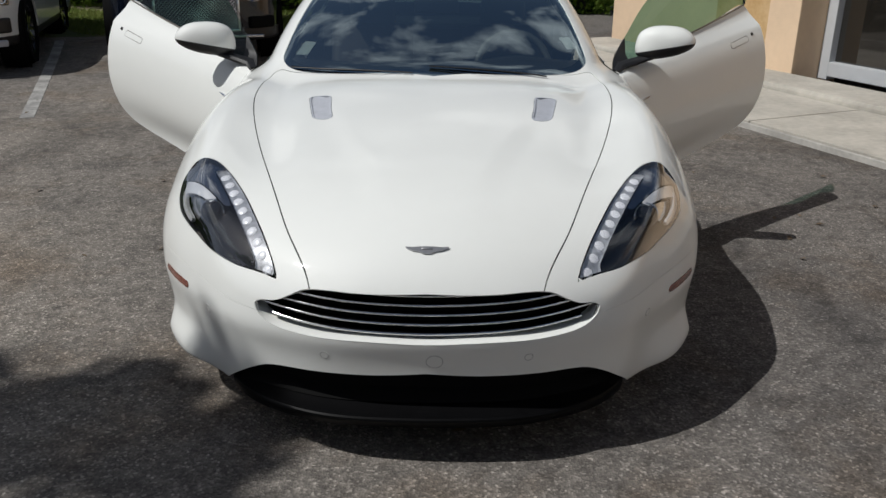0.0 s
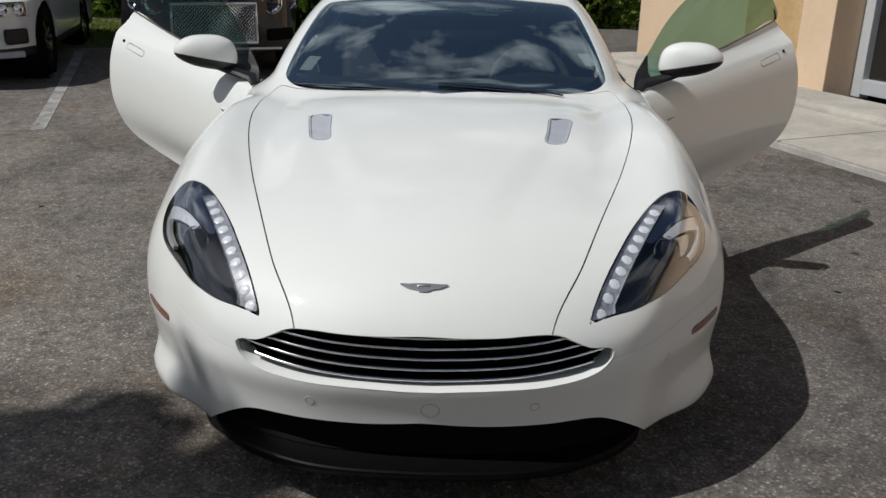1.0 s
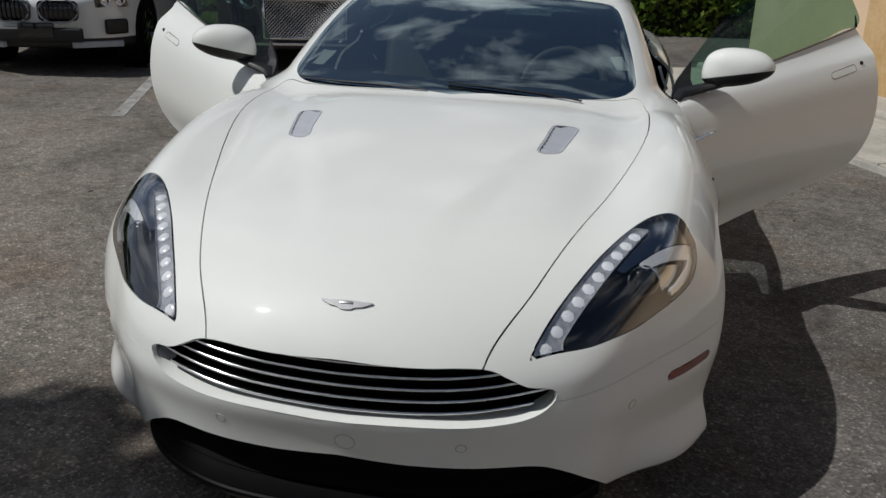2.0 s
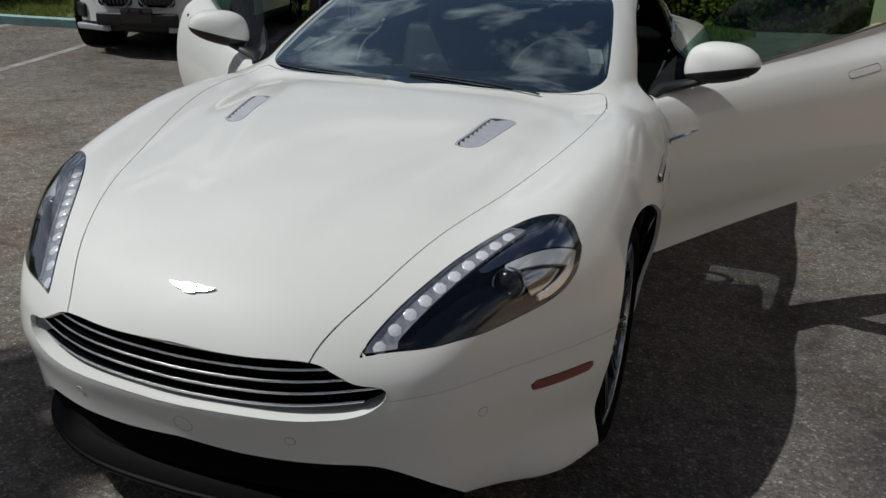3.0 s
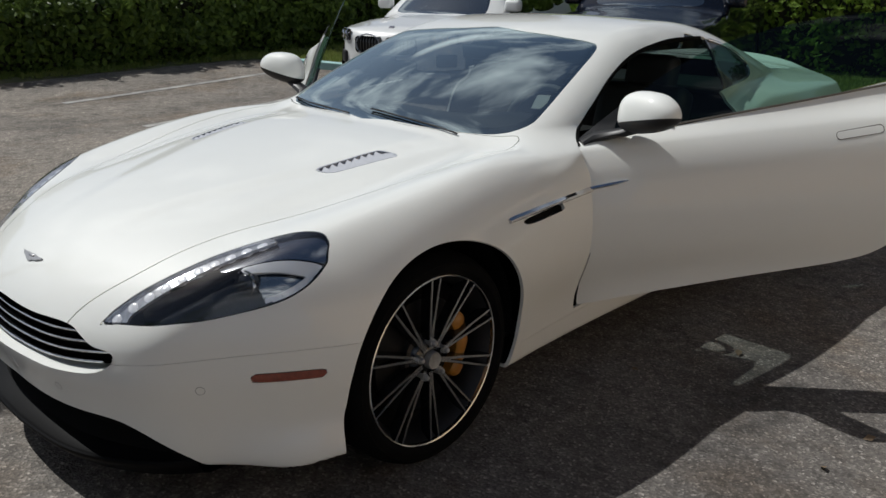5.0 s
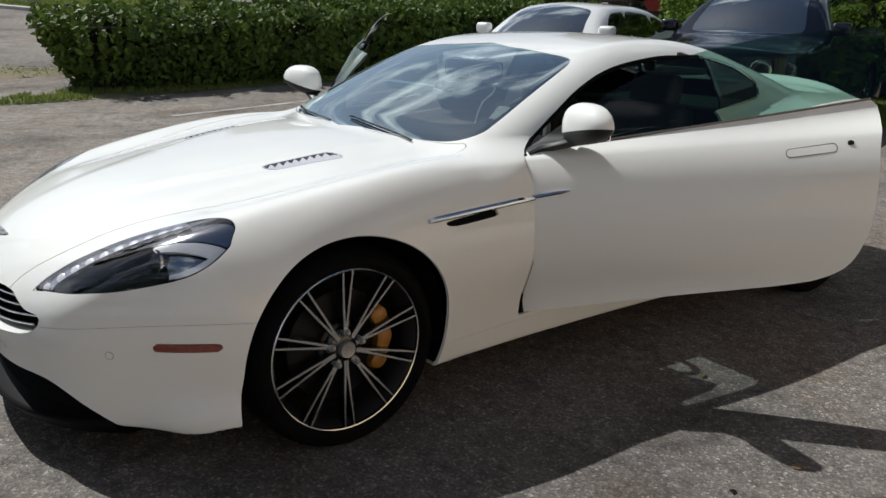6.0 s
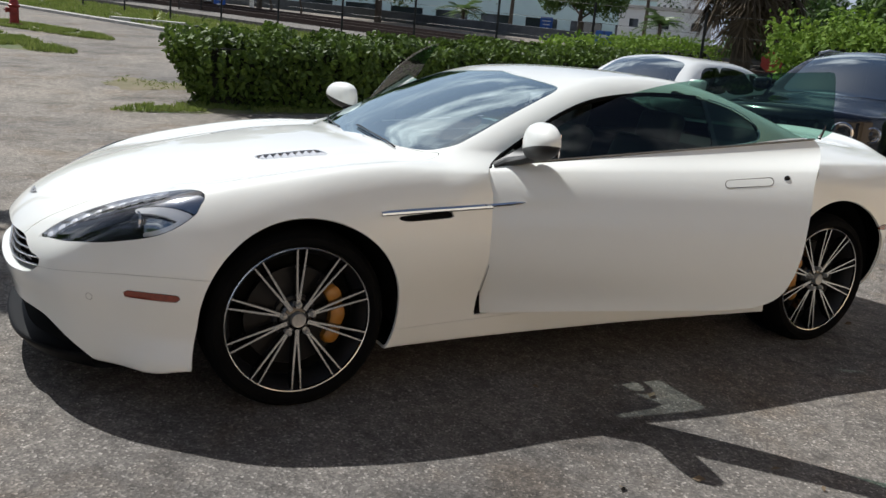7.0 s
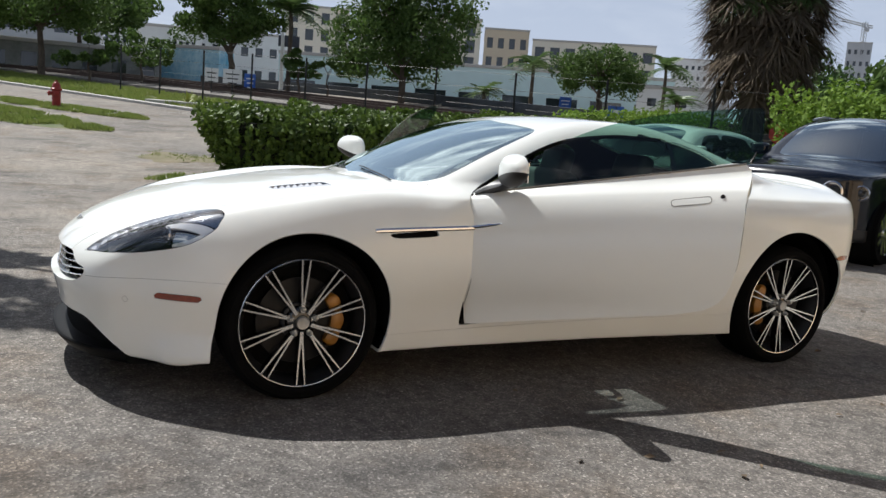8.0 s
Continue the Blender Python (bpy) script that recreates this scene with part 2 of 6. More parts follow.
deck_line = spline([(-0.1, 0.50), (0.03, 0.60), (0.12, 0.662), (0.3, 0.737), (0.6, 0.803), (0.9, 0.852), (1.2, 0.887), (1.5, 0.905),
                    (2.0, 0.915), (2.8, 0.940), (3.4, 0.992), (3.9, 1.005), (4.22, 0.988), (4.42, 1.004), (4.7, 1.02)])
deck_crown = spline([(-0.1, 0.55), (0.08, 0.41), (0.3, 0.17), (0.6, 0.085), (1.0, 0.065), (1.6, 0.075), (3.0, 0.08), (4.7, 0.09)])
cabin_line = spline([(1.10, 0.70), (1.36, 0.885), (1.6, 1.01), (1.9, 1.14), (2.2, 1.232), (2.5, 1.268), (2.8, 1.265), (3.1, 1.225),
                     (3.5, 1.125), (3.9, 1.00), (4.2, 0.90), (4.5, 0.79)])
ridge_line = spline([(0.2, 0.60), (0.5, 0.68), (0.9, 0.745), (1.3, 0.76), (1.7, 0.76)])
half_width = spline([(0.0, 0.90), (0.5, 0.922), (0.9, 0.932), (1.4, 0.905), (2.0, 0.895), (2.6, 0.905), (3.2, 0.94), (3.6, 0.95), (4.2, 0.92), (4.7, 0.84)])
side_bulge = spline([(0.10, -0.075), (0.25, -0.045), (0.40, -0.018), (0.55, 0.0), (0.65, -0.002), (0.75, -0.02), (0.83, -0.05), (0.90, -0.10), (1.0, -0.2)])
belt_width = spline([(1.2, 0.66), (1.6, 0.735), (2.0, 0.782), (2.6, 0.80), (3.0, 0.785), (3.5, 0.735), (4.0, 0.66), (4.4, 0.60)])
nose_plan = spline([(0, -0.02), (0.15, -0.014), (0.3, 0.008), (0.45, 0.065), (0.6, 0.165), (0.7, 0.28), (0.78, 0.375), (0.85, 0.48), (0.9, 0.58), (0.935, 0.70), (1.0, 1.1)])
nose_rake = spline([(0.1, 0.075), (0.2, 0.036), (0.3, 0.019), (0.36, 0.005), (0.415, -0.009), (0.46, -0.005), (0.52, 0.008), (0.6, 0.04), (0.7, 0.1), (0.8, 0.2)])
tail_rake = spline([(0.15, 0.25), (0.3, 0.1), (0.5, 0.03), (0.7, 0.0), (0.85, 0.0), (0.95, 0.03), (1.1, 0.2)])


def deck_height(x, y):
    """Bonnet, wings and rear deck."""
    wide = step(0.1, 1.2, y) * 0.27 + 0.13
    z = deck_line(y) - deck_crown(y) * x * x
    z = z + 0.007 * (1 - step(wide - 0.04, wide + 0.07, x)) * step(0.12, 0.5, y) * (1 - step(1.2, 1.5, y))
    r = ridge_line(y)
    wing = step(0.25, 0.7, y) * (1 - step(1.35, 1.75, y))
    z = z + wing * (0.022 * np.exp(-((x - r) / 0.09) ** 2) - 0.012 * np.exp(-((x - r + 0.17) / 0.08) ** 2))
    z = z - 0.9 * np.maximum(x - r - 0.02, 0) ** 2 * 6 * step(0.1, 0.5, y)
    hip = step(2.75, 3.2, y) * (1 - step(4.2, 4.7, y))
    lip = 0.022 * np.exp(-((y - 4.40) / 0.075) ** 2) * (1 - step(0.55, 0.78, x))
    return z + lip + hip * 0.045 * np.exp(-((x - 0.80) / 0.12) ** 2)


def cabin_height(x, y):
    bend = -0.18 * (1 - step(1.9, 2.7, y)) + 0.35 * step(2.6, 3.4, y)
    return cabin_line(y + bend * x * x) - 0.06 * x * x


def side_width(y, z):
    low = half_width(y) + side_bulge(z)
    low = low - 0.03 * np.exp(-((y - 2.1) / 0.7) ** 2) * np.exp(-((z - 0.36) / 0.10) ** 2)
    low = low + 0.075 * step(0.30, 0.15, z) * (1 - step(0.5, 0.65, y))
    high = belt_width(y) - 0.50 * (z - 0.88) - 0.35 * np.maximum(z - 0.95, 0) ** 2
    return low + (high - low) * step(0.85, 0.93, z - 0.055 * step(2.80, 3.25, y)) * step(1.2, 1.5, y)


def body_field(x, y, z):
    """Below zero inside the closed body."""
    x = np.abs(x)
    top = smax(deck_height(x, y), cabin_height(x, y), 0.05)
    f = smax(z - top, x - side_width(y, z), 0.09)
    flare = step(0.30, 0.17, z) * step(0.62, 0.86, x) * 0.07
    f = smax(f, (nose_plan(x) + nose_rake(z) - flare - y) * 0.75, 0.05)
    f = smax(f, (y - (4.55 - 0.40 * (x / 0.85) ** 2 - tail_rake(z))) * 0.8, 0.06)
    return smax(f, 0.152 + 0.028 * step(0.38, 0.52, y) + 0.002 * step(1.0, 1.6, y) - z, 0.016)


# ---------------------------------------------------------------- shells cut from a field
def net(field, lo, hi, h):
    """The surface field = 0 as vertices and triangles."""
    ax = [np.arange(a, b + h / 2, h) for a, b in zip(lo, hi)]
    f = field(*np.meshgrid(*ax, indexing="ij", sparse=True))
    s = f < 0
    base = np.array([a[0] for a in ax])
    shape = np.array(f.shape) - 1
    total, count = np.zeros((*shape, 3)), np.zeros(shape)
    corner = lambda o: tuple(slice(o[k], o[k] + shape[k]) for k in range(3))
    for axis in range(3):
        others = [k for k in range(3) if k != axis]
        for i in (0, 1):
            for j in (0, 1):
                o = [0, 0, 0]
                o[others[0]], o[others[1]] = i, j
                p = list(o)
                p[axis] = 1
                a, b = f[corner(o)], f[corner(p)]
                cross = s[corner(o)] != s[corner(p)]
                t = np.where(cross, a / np.where(cross, a - b, 1), 0)
                for k in range(3):
                    total[..., k] += np.where(cross, t if k == axis else o[k], 0)
                count += cross
    live = count > 0
    index = np.full(shape, -1)
    index[live] = np.arange(live.sum())
    v = (np.argwhere(live) + total[live] / count[live][:, None]) * h + base
    quads = []
    for axis in range(3):
        b, c = (axis + 1) % 3, (axis + 2) % 3
        sl0, sl1 = [slice(None)] * 3, [slice(None)] * 3
        sl0[axis], sl1[axis] = slice(0, -1), slice(1, None)
        cross = s[tuple(sl0)] != s[tuple(sl1)]
        where = np.argwhere(cross)
        where = where[(where[:, b] > 0) & (where[:, c] > 0) & (where[:, b] < shape[b]) & (where[:, c] < shape[c])]
        inside = s[tuple(where.T)]
        q = []
        for db, dc in ((-1, -1), (0, -1), (0, 0), (-1, 0)):
            w = where.copy()
            w[:, b] += db
            w[:, c] += dc
            q.append(index[tuple(w.T)])
        q = np.stack(q, 1)
        q[~inside] = q[~inside][:, ::-1]
        quads.append(q)
    q = np.concatenate(quads)
    v = settle(field, v)
    return v, np.concatenate([q[:, [0, 1, 2]], q[:, [0, 2, 3]]])


def slope(field, v, e=0.002):
    g = np.stack([field(v[:, 0] + e * (k == 0), v[:, 1] + e * (k == 1), v[:, 2] + e * (k == 2))
                  - field(v[:, 0] - e * (k == 0), v[:, 1] - e * (k == 1), v[:, 2] - e * (k == 2)) for k in range(3)], 1) / (2 * e)
    return g


def settle(field, v, rounds=3):
    for _ in range(rounds):
        g = slope(field, v)
        v = v - g * (field(*v.T) / np.maximum((g * g).sum(1), 0.05))[:, None]
    return v


def upright(field, v):
    g = slope(field, v, 0.004)
    return g / np.maximum(np.linalg.norm(g, axis=1), 1e-6)[:, None]


def cut(shell, value):
    """Parts a shell along value = 0: the side below zero and the side above."""
    v, t = shell
    neg = value < 0
    k = neg[t].sum(1)
    mixed = t[(k == 1) | (k == 2)]
    lone_neg = neg[mixed].sum(1) == 1
    lone = np.argmax(neg[mixed] == lone_neg[:, None], 1)
    r = np.arange(len(mixed))
    a, b, c = mixed[r, lone], mixed[r, (lone + 1) % 3], mixed[r, (lone + 2) % 3]
    pairs = np.sort(np.concatenate([np.stack([a, b], 1), np.stack([a, c], 1)]), axis=1)
    if len(pairs):
        u, inv = np.unique(pairs, axis=0, return_inverse=True)
        inv = inv.reshape(-1)
        w = value[u[:, 0]] / (value[u[:, 0]] - value[u[:, 1]])
        fresh = v[u[:, 0]] + (v[u[:, 1]] - v[u[:, 0]]) * w[:, None]
        ab, ac = inv[:len(a)] + len(v), inv[len(a):] + len(v)
        v2 = np.concatenate([v, fresh])
        tip, q1, q2 = np.stack([a, ab, ac], 1), np.stack([ab, b, c], 1), np.stack([ab, c, ac], 1)
    else:
        v2, tip, q1, q2 = v, np.zeros((0, 3), int), np.zeros((0, 3), int), np.zeros((0, 3), int)
    below = np.concatenate([t[k == 3], tip[lone_neg], q1[~lone_neg], q2[~lone_neg]])
    above = np.concatenate([t[k == 0], tip[~lone_neg], q1[lone_neg], q2[lone_neg]])
    return tidy(v2, below), tidy(v2, above)


def tidy(v, t):
    if not len(t):
        return v[:0], t
    used, inv = np.unique(t, return_inverse=True)
    return v[used], inv.reshape(t.shape)


def smooth_loop(points, n=8, closed=True):
    """A Catmull-Rom curve through points."""
    p = np.array(points, float)
    m = len(p)
    out = []
    for i in range(m if closed else m - 1):
        if closed:
            a, b, c, d = p[(i - 1) % m], p[i], p[(i + 1) % m], p[(i + 2) % m]
        else:
            a, b, c, d = p[max(i - 1, 0)], p[i], p[i + 1], p[min(i + 2, m - 1)]
        for k in range(n):
            s = k / n
            out.append(0.5 * (2 * b + (c - a) * s + (2 * a - 5 * b + 4 * c - d) * s * s + (3 * b - a - 3 * c + d) * s ** 3))
    if not closed:
        out.append(p[-1])
    return np.array(out)


def outline_gap(loop, a, b, far=9.0, margin=0.08):
    """Signed distance in a plane to a closed loop, below zero inside; far away: far."""
    out = np.full(len(a), far)
    near = (a > loop[:, 0].min() - margin) & (a < loop[:, 0].max() + margin) & (b > loop[:, 1].min() - margin) & (b < loop[:, 1].max() + margin)
    if not near.any():
        return out
    q = np.stack([a[near], b[near]], 1)
    best, wind = np.full(len(q), 1e9), np.zeros(len(q), bool)
    for p0, p1 in zip(loop, np.roll(loop, -1, axis=0)):
        d = p1 - p0
        t = np.clip(((q - p0) @ d) / max(d @ d, 1e-12), 0, 1)
        best = np.minimum(best, ((q - p0 - t[:, None] * d) ** 2).sum(1))
        hit = (p0[1] > q[:, 1]) != (p1[1] > q[:, 1])
        wind ^= hit & (q[:, 0] < p0[0] + d[0] * (q[:, 1] - p0[1]) / (d[1] if d[1] else 1e-9))
    out[near] = np.where(wind, -1, 1) * np.sqrt(best)
    return out


def rim_of(shell, normals, depth):
    """The turned-in edge of a panel: one quad for each open edge."""
    v, t = shell
    e = np.concatenate([t[:, [0, 1]], t[:, [1, 2]], t[:, [2, 0]]])
    key = np.sort(e, axis=1)
    _, first, count = np.unique(key, axis=0, return_index=True, return_counts=True)
    e = e[first[count == 1]]
    if not len(e):
        return np.zeros((0, 3)), np.zeros((0, 3), int), np.zeros((0, 3))
    a, b = v[e[:, 0]], v[e[:, 1]]
    c, d = b - normals[e[:, 1]] * depth, a - normals[e[:, 0]] * depth
    n = np.cross(a - b, c - b)
    n = n / np.maximum(np.linalg.norm(n, axis=1), 1e-9)[:, None]
    m = len(e)
    i = np.arange(m)
    return np.concatenate([a, b, c, d]), np.concatenate([np.stack([i + m, i, i + 3 * m], 1), np.stack([i + m, i + 3 * m, i + 2 * m], 1)]), np.concatenate([n] * 4)


def panel(name, field, shell, mat, parent, label="", depth=0.012, push=0.0, inv=None, flip=False):
    """Links a piece of shell as a mesh with smooth normals and a turned-in edge."""
    v, t = shell
    nv = upright(field, v)
    v = v + nv * push
    if depth:
        rv, rt, rn = rim_of((v, t), nv, depth)
        t = np.concatenate([t, rt + len(v)])
        v, nv = np.concatenate([v, rv]), np.concatenate([nv, rn])
    if inv is not None:
        rot = np.array(inv.to_3x3())
        v, nv = v @ rot.T + np.array(inv.translation), nv @ rot.T
    return place(name, mesh_of(name, v, t, mat, nv), parent, label)


# ---------------------------------------------------------------- white coupe: panels
WHEEL_Y, WHEEL_Z = (0.893, 3.648), 0.322
HINGE, SWING, LIFT = Vector((0.83, 1.60, 0.30)), 47.0, 7.2

coupe = thing("sports_coupe", Matrix(), "pearl white two-door sports coupe parked on asphalt with both doors open", "car")

bonnet_edge = smooth_loop([(0.316, -0.08), (0.320, 0.04), (0.414, 0.225), (0.530, 0.548), (0.626, 0.870), (0.676, 1.11), (0.690, 1.31), (0.685, 1.42), (0.655, 1.505),
                           (0.57, 1.468), (0.40, 1.412), (0.2, 1.378), (-0.02, 1.37), (-0.05, 0.6), (-0.02, -0.08)], 8)
screen_edge = smooth_loop([(-0.30, 1.386), (0.15, 1.388), (0.35, 1.406), (0.5, 1.446), (0.60, 1.503), (0.645, 1.575), (0.645, 1.66), (0.618, 1.85), (0.585, 2.03), (0.562, 2.10),
                           (0.52, 2.128), (0.38, 2.130), (0.2, 2.135), (-0.30, 2.138)], 8)
rear_edge = smooth_loop([(-0.30, 3.05), (0.2, 3.055), (0.38, 3.08), (0.47, 3.17), (0.50, 3.4), (0.46, 3.75), (0.36, 3.88), (0.15, 3.93), (-0.30, 3.93)], 8)
lamp_edge = smooth_loop([(0.418, 0.090), (0.444, 0.147), (0.476, 0.211), (0.510, 0.275), (0.543, 0.338), (0.580, 0.402), (0.623, 0.470), (0.673, 0.533), (0.725, 0.571), (0.757, 0.574), (0.776, 0.556),
                         (0.806, 0.520), (0.812, 0.455), (0.780, 0.382), (0.726, 0.300), (0.668, 0.222), (0.608, 0.158), (0.540, 0.114), (0.470, 0.090), (0.428, 0.083)], 4)
lamp_floor = spline([(0.08, 0.553), (0.116, 0.563), (0.15, 0.567), (0.19, 0.575), (0.245, 0.583), (0.31, 0.597), (0.385, 0.618), (0.45, 0.645), (0.50, 0.675), (0.54, 0.705)])
grille_edge = smooth_loop([(-0.30, 0.543), (0.15, 0.544), (0.27, 0.546), (0.335, 0.541), (0.375, 0.524), (0.42, 0.503), (0.465, 0.496), (0.482, 0.482), (0.468, 0.455),
                           (0.43, 0.434), (0.36, 0.423), (0.2, 0.417), (-0.30, 0.416)], 6)
intake_edge = smooth_loop([(-0.30, 0.299), (0.15, 0.298), (0.33, 0.295), (0.44, 0.288), (0.50, 0.265), (0.56, 0.222), (0.615, 0.165), (0.64, 0.10), (0.4, 0.05), (-0.30, 0.05)], 6)
vent_edge = smooth_loop([(0.352, 0.862), (0.366, 0.96), (0.380, 1.075), (0.395, 1.100), (0.44, 1.115), (0.462, 1.108), (0.462, 1.075), (0.428, 0.900), (0.412, 0.868), (0.38, 0.850)], 6)
door_edge = smooth_loop([(1.652, 0.872), (1.648, 0.74), (1.638, 0.56), (1.625, 0.40), (1.620, 0.30), (1.64, 0.288), (1.8, 0.298), (2.0, 0.311), (2.2, 0.324), (2.38, 0.336), (2.54, 0.350), (2.665, 0.376),
                         (2.742, 0.43), (2.790, 0.54), (2.812, 0.66), (2.828, 0.80), (2.832, 0.955), (2.55, 0.938), (2.2, 0.910), (1.9, 0.887)], 5)
window_edge = smooth_loop([(1.668, 0.868), (1.74, 0.915), (1.86, 0.985), (2.05, 1.083), (2.26, 1.152), (2.54, 1.188), (2.76, 1.190), (2.865, 1.1885), (2.893, 1.187), (2.899, 1.180), (2.900, 1.150), (2.893, 1.06), (2.862, 0.964), (2.55, 0.940), (2.2, 0.912), (1.9, 0.889)], 5)
opening_edge = smooth_loop([(2.70, 0.950), (2.70, 1.19), (2.84, 1.184), (2.96, 1.170), (3.10, 1.136), (3.20, 1.090), (3.238, 1.045), (3.218, 1.006), (3.15, 0.990), (3.0, 0.976), (2.84, 0.962)], 5)
marker_edge = smooth_loop([(0.318, 0.422), (0.320, 0.438), (0.335, 0.442), (0.46, 0.443), (0.476, 0.438), (0.476, 0.424), (0.46, 0.419), (0.335, 0.418)], 3)
rear_marker_edge = smooth_loop([(3.945, 0.592), (3.945, 0.614), (4.03, 0.618), (4.03, 0.596)], 3)
strake_edge = smooth_loop([(1.232, 0.694), (1.245, 0.706), (1.34, 0.713), (1.44, 0.718), (1.462, 0.714), (1.466, 0.702), (1.45, 0.695), (1.32, 0.688), (1.262, 0.688)], 4)
tail_edge = smooth_loop([(0.55, 0.66), (0.56, 0.74), (0.66, 0.78), (0.86, 0.79), (0.96, 0.77), (0.95, 0.69), (0.84, 0.65), (0.68, 0.63)], 5)

LOOSE = 0.0018


def region(loop, plane, test, grow=0.0):
    def value(v):
        x, y, z = np.abs(v[:, 0]), v[:, 1], v[:, 2]
        a, b = {"top": (x, y), "front": (x, z), "side": (y, z)}[plane]
        return np.where(test(x, y, z), outline_gap(loop, a, b) - grow, 9.0)
    return value


def arch(cy, r):
    def value(v):
        # round above the axle; ahead of the front wheel the edge drops straight down
        dy, dz = v[:, 1] - cy, v[:, 2] - 0.337
        dz = np.where((dy < 0) & (dz < 0) & (cy < 2), 0.0, dz)
        flare = np.where((dy < 0) & (cy < 2), 0.020 * step(0.36, 0.19, v[:, 2]), 0.0)
        return np.maximum(np.hypot(dy, dz) - r - flare, 0.56 - np.abs(v[:, 0]))
    return value


def take(shell, value, gap=0.0):
    """Lifts a region out of a shell: the region, and the rest with a gap round it."""
    inside, _ = cut(shell, value(shell[0]) + gap)
    _, rest = cut(shell, value(shell[0]) - gap)
    return inside, rest


def sides(shell):
    return cut(shell, -shell[0][:, 0])


high = lambda x, y, z: z > 0.47
flank = lambda x, y, z: x > 0.40
shell = net(body_field, (-1.02, -0.12, 0.10), (1.02, 4.80, 1.36), 0.0135)
screen, shell = take(shell, region(screen_edge, "top", high))
rear_screen, shell = take(shell, region(rear_edge, "top", high))
for cy, r in ((0.90, 0.368), (3.628, 0.408)):
    _, shell = take(shell, arch(cy, r))
doors, shell = take(shell, region(door_edge, "side", flank), LOOSE)
windows, shell = take(shell, region(window_edge, "side", flank))
quarters, shell = take(shell, region(opening_edge, "side", flank))
pillars, quarters = cut(quarters, quarters[0][:, 1] - 2.925)


def lamp_gap(v):
    """How far outside the lamp opening a point of the skin lies."""
    x, y, z = np.abs(v[:, 0]), v[:, 1], v[:, 2]
    return np.maximum(np.where(high(x, y, z), outline_gap(lamp_edge, x, y), 9.0), lamp_floor(np.clip(y, 0.0, 0.6)) - z)


lamps, shell = take(shell, lamp_gap, 0.001)
_, shell = take(shell, region(grille_edge, "front", lambda x, y, z: y < 0.5))
_, shell = take(shell, region(intake_edge, "front", lambda x, y, z: y < 0.7))
inner = shell
markers, shell = take(shell, region(marker_edge, "side", lambda x, y, z: (x > 0.6) & (y < 0.6)), 0.0008)
vents, shell = take(shell, region(vent_edge, "top", high), 0.0008)
_, shell = take(shell, region(strake_edge, "side", flank))
rear_markers, shell = take(shell, region(rear_marker_edge, "side", lambda x, y, z: x > 0.6), 0.0008)
tails, shell = take(shell, region(tail_edge, "front", lambda x, y, z: y > 4.2), 0.001)
bonnet, shell = take(shell, region(bonnet_edge, "top", high), LOOSE)
seam = lambda v: np.where(v[:, 1] < 0.62, v[:, 2] - (0.462 + 0.038 * step(0.42, 0.86, np.abs(v[:, 0]))), 9.0)
sill = lambda v: np.where((v[:, 1] > 1.1) & (v[:, 1] < 3.3), v[:, 2] - 0.262 - 0.02 * (v[:, 1] - 1.25), 9.0)
bumper, shell = take(shell, lambda v: np.maximum(v[:, 1] - 0.62, seam(v)), 0.0005)
sills, shell = take(shell, sill, 0.0007)
for piece in sides(sills):
    panel("sill", body_field, piece, PAINT, coupe, "white sill below the door")

panel("body", body_field, shell, PAINT, coupe)
panel("front_bumper", body_field, bumper, PAINT, coupe)
panel("bonnet", body_field, bonnet, PAINT, coupe)
panel("inner_shell", body_field, inner, INNER, coupe, "black inner shell", depth=0.0, push=-0.014)
panel("windscreen", body_field, screen, WINDSCREEN, coupe, "curved windscreen reflecting clouds", depth=0.0, push=-0.002)
panel("rear_window", body_field, rear_screen, DARK_GLASS, coupe, "dark sloping rear window", depth=0.0, push=-0.002)
for piece in sides(pillars):
    panel("door_pillar", body_field, piece, GLOSS_BLACK, coupe, "black pillar behind the door glass", depth=0.01, push=-0.004)
for piece in sides(quarters):
    panel("quarter_window", body_field, piece, DARK_GLASS, coupe, "dark rear quarter window", depth=0.0, push=-0.003)
for piece in sides(markers):
    panel("side_marker", body_field, piece, MARKER, coupe, "slim red side marker lamp", depth=0.01, push=0.001)
for piece in sides(rear_markers):
    panel("side_marker", body_field, piece, MARKER, coupe, "slim red side marker lamp", depth=0.01, push=0.001)
for piece in sides(tails):
    panel("tail_lamp", body_field, piece, MARKER, coupe, "red tail lamp", depth=0.01)


def skin_z(x, y):
    """Height of the outer skin over (x, y), from above."""
    lo, hi = 0.4, 1.5
    for _ in range(40):
        mid = (lo + hi) / 2
        if body_field(np.array([x]), np.array([y]), np.array([mid]))[0] < 0:
            lo = mid
        else:
            hi = mid
    return lo


def skin_side(y, z, deep=0.0):
    lo, hi = 0.2, 1.2
    for _ in range(40):
        mid = (lo + hi) / 2
        if body_field(np.array([mid]), np.array([y]), np.array([z]))[0] < 0:
            lo = mid
        else:
            hi = mid
    return lo - deep


def skin_front(x, z):
    lo, hi = -0.3, 1.5
    for _ in range(40):
        mid = (lo + hi) / 2
        if body_field(np.array([x]), np.array([mid]), np.array([z]))[0] < 0:
            hi = mid
        else:
            lo = mid
    return hi


def skin_normal(p):
    return Vector(upright(body_field, np.array([p]))[0])


# windscreen surround: a black band round the glass, and the scuttle in front of it
band = cut(screen, -(outline_gap(screen_edge, np.abs(screen[0][:, 0]), screen[0][:, 1]) + 0.016 + 0.03 * (1 - step(1.45, 1.75, screen[0][:, 1]))))[0]
panel("windscreen_border", body_field, band, GLOSS_BLACK, coupe, "black printed border of the windscreen", depth=0.0, push=-0.005)

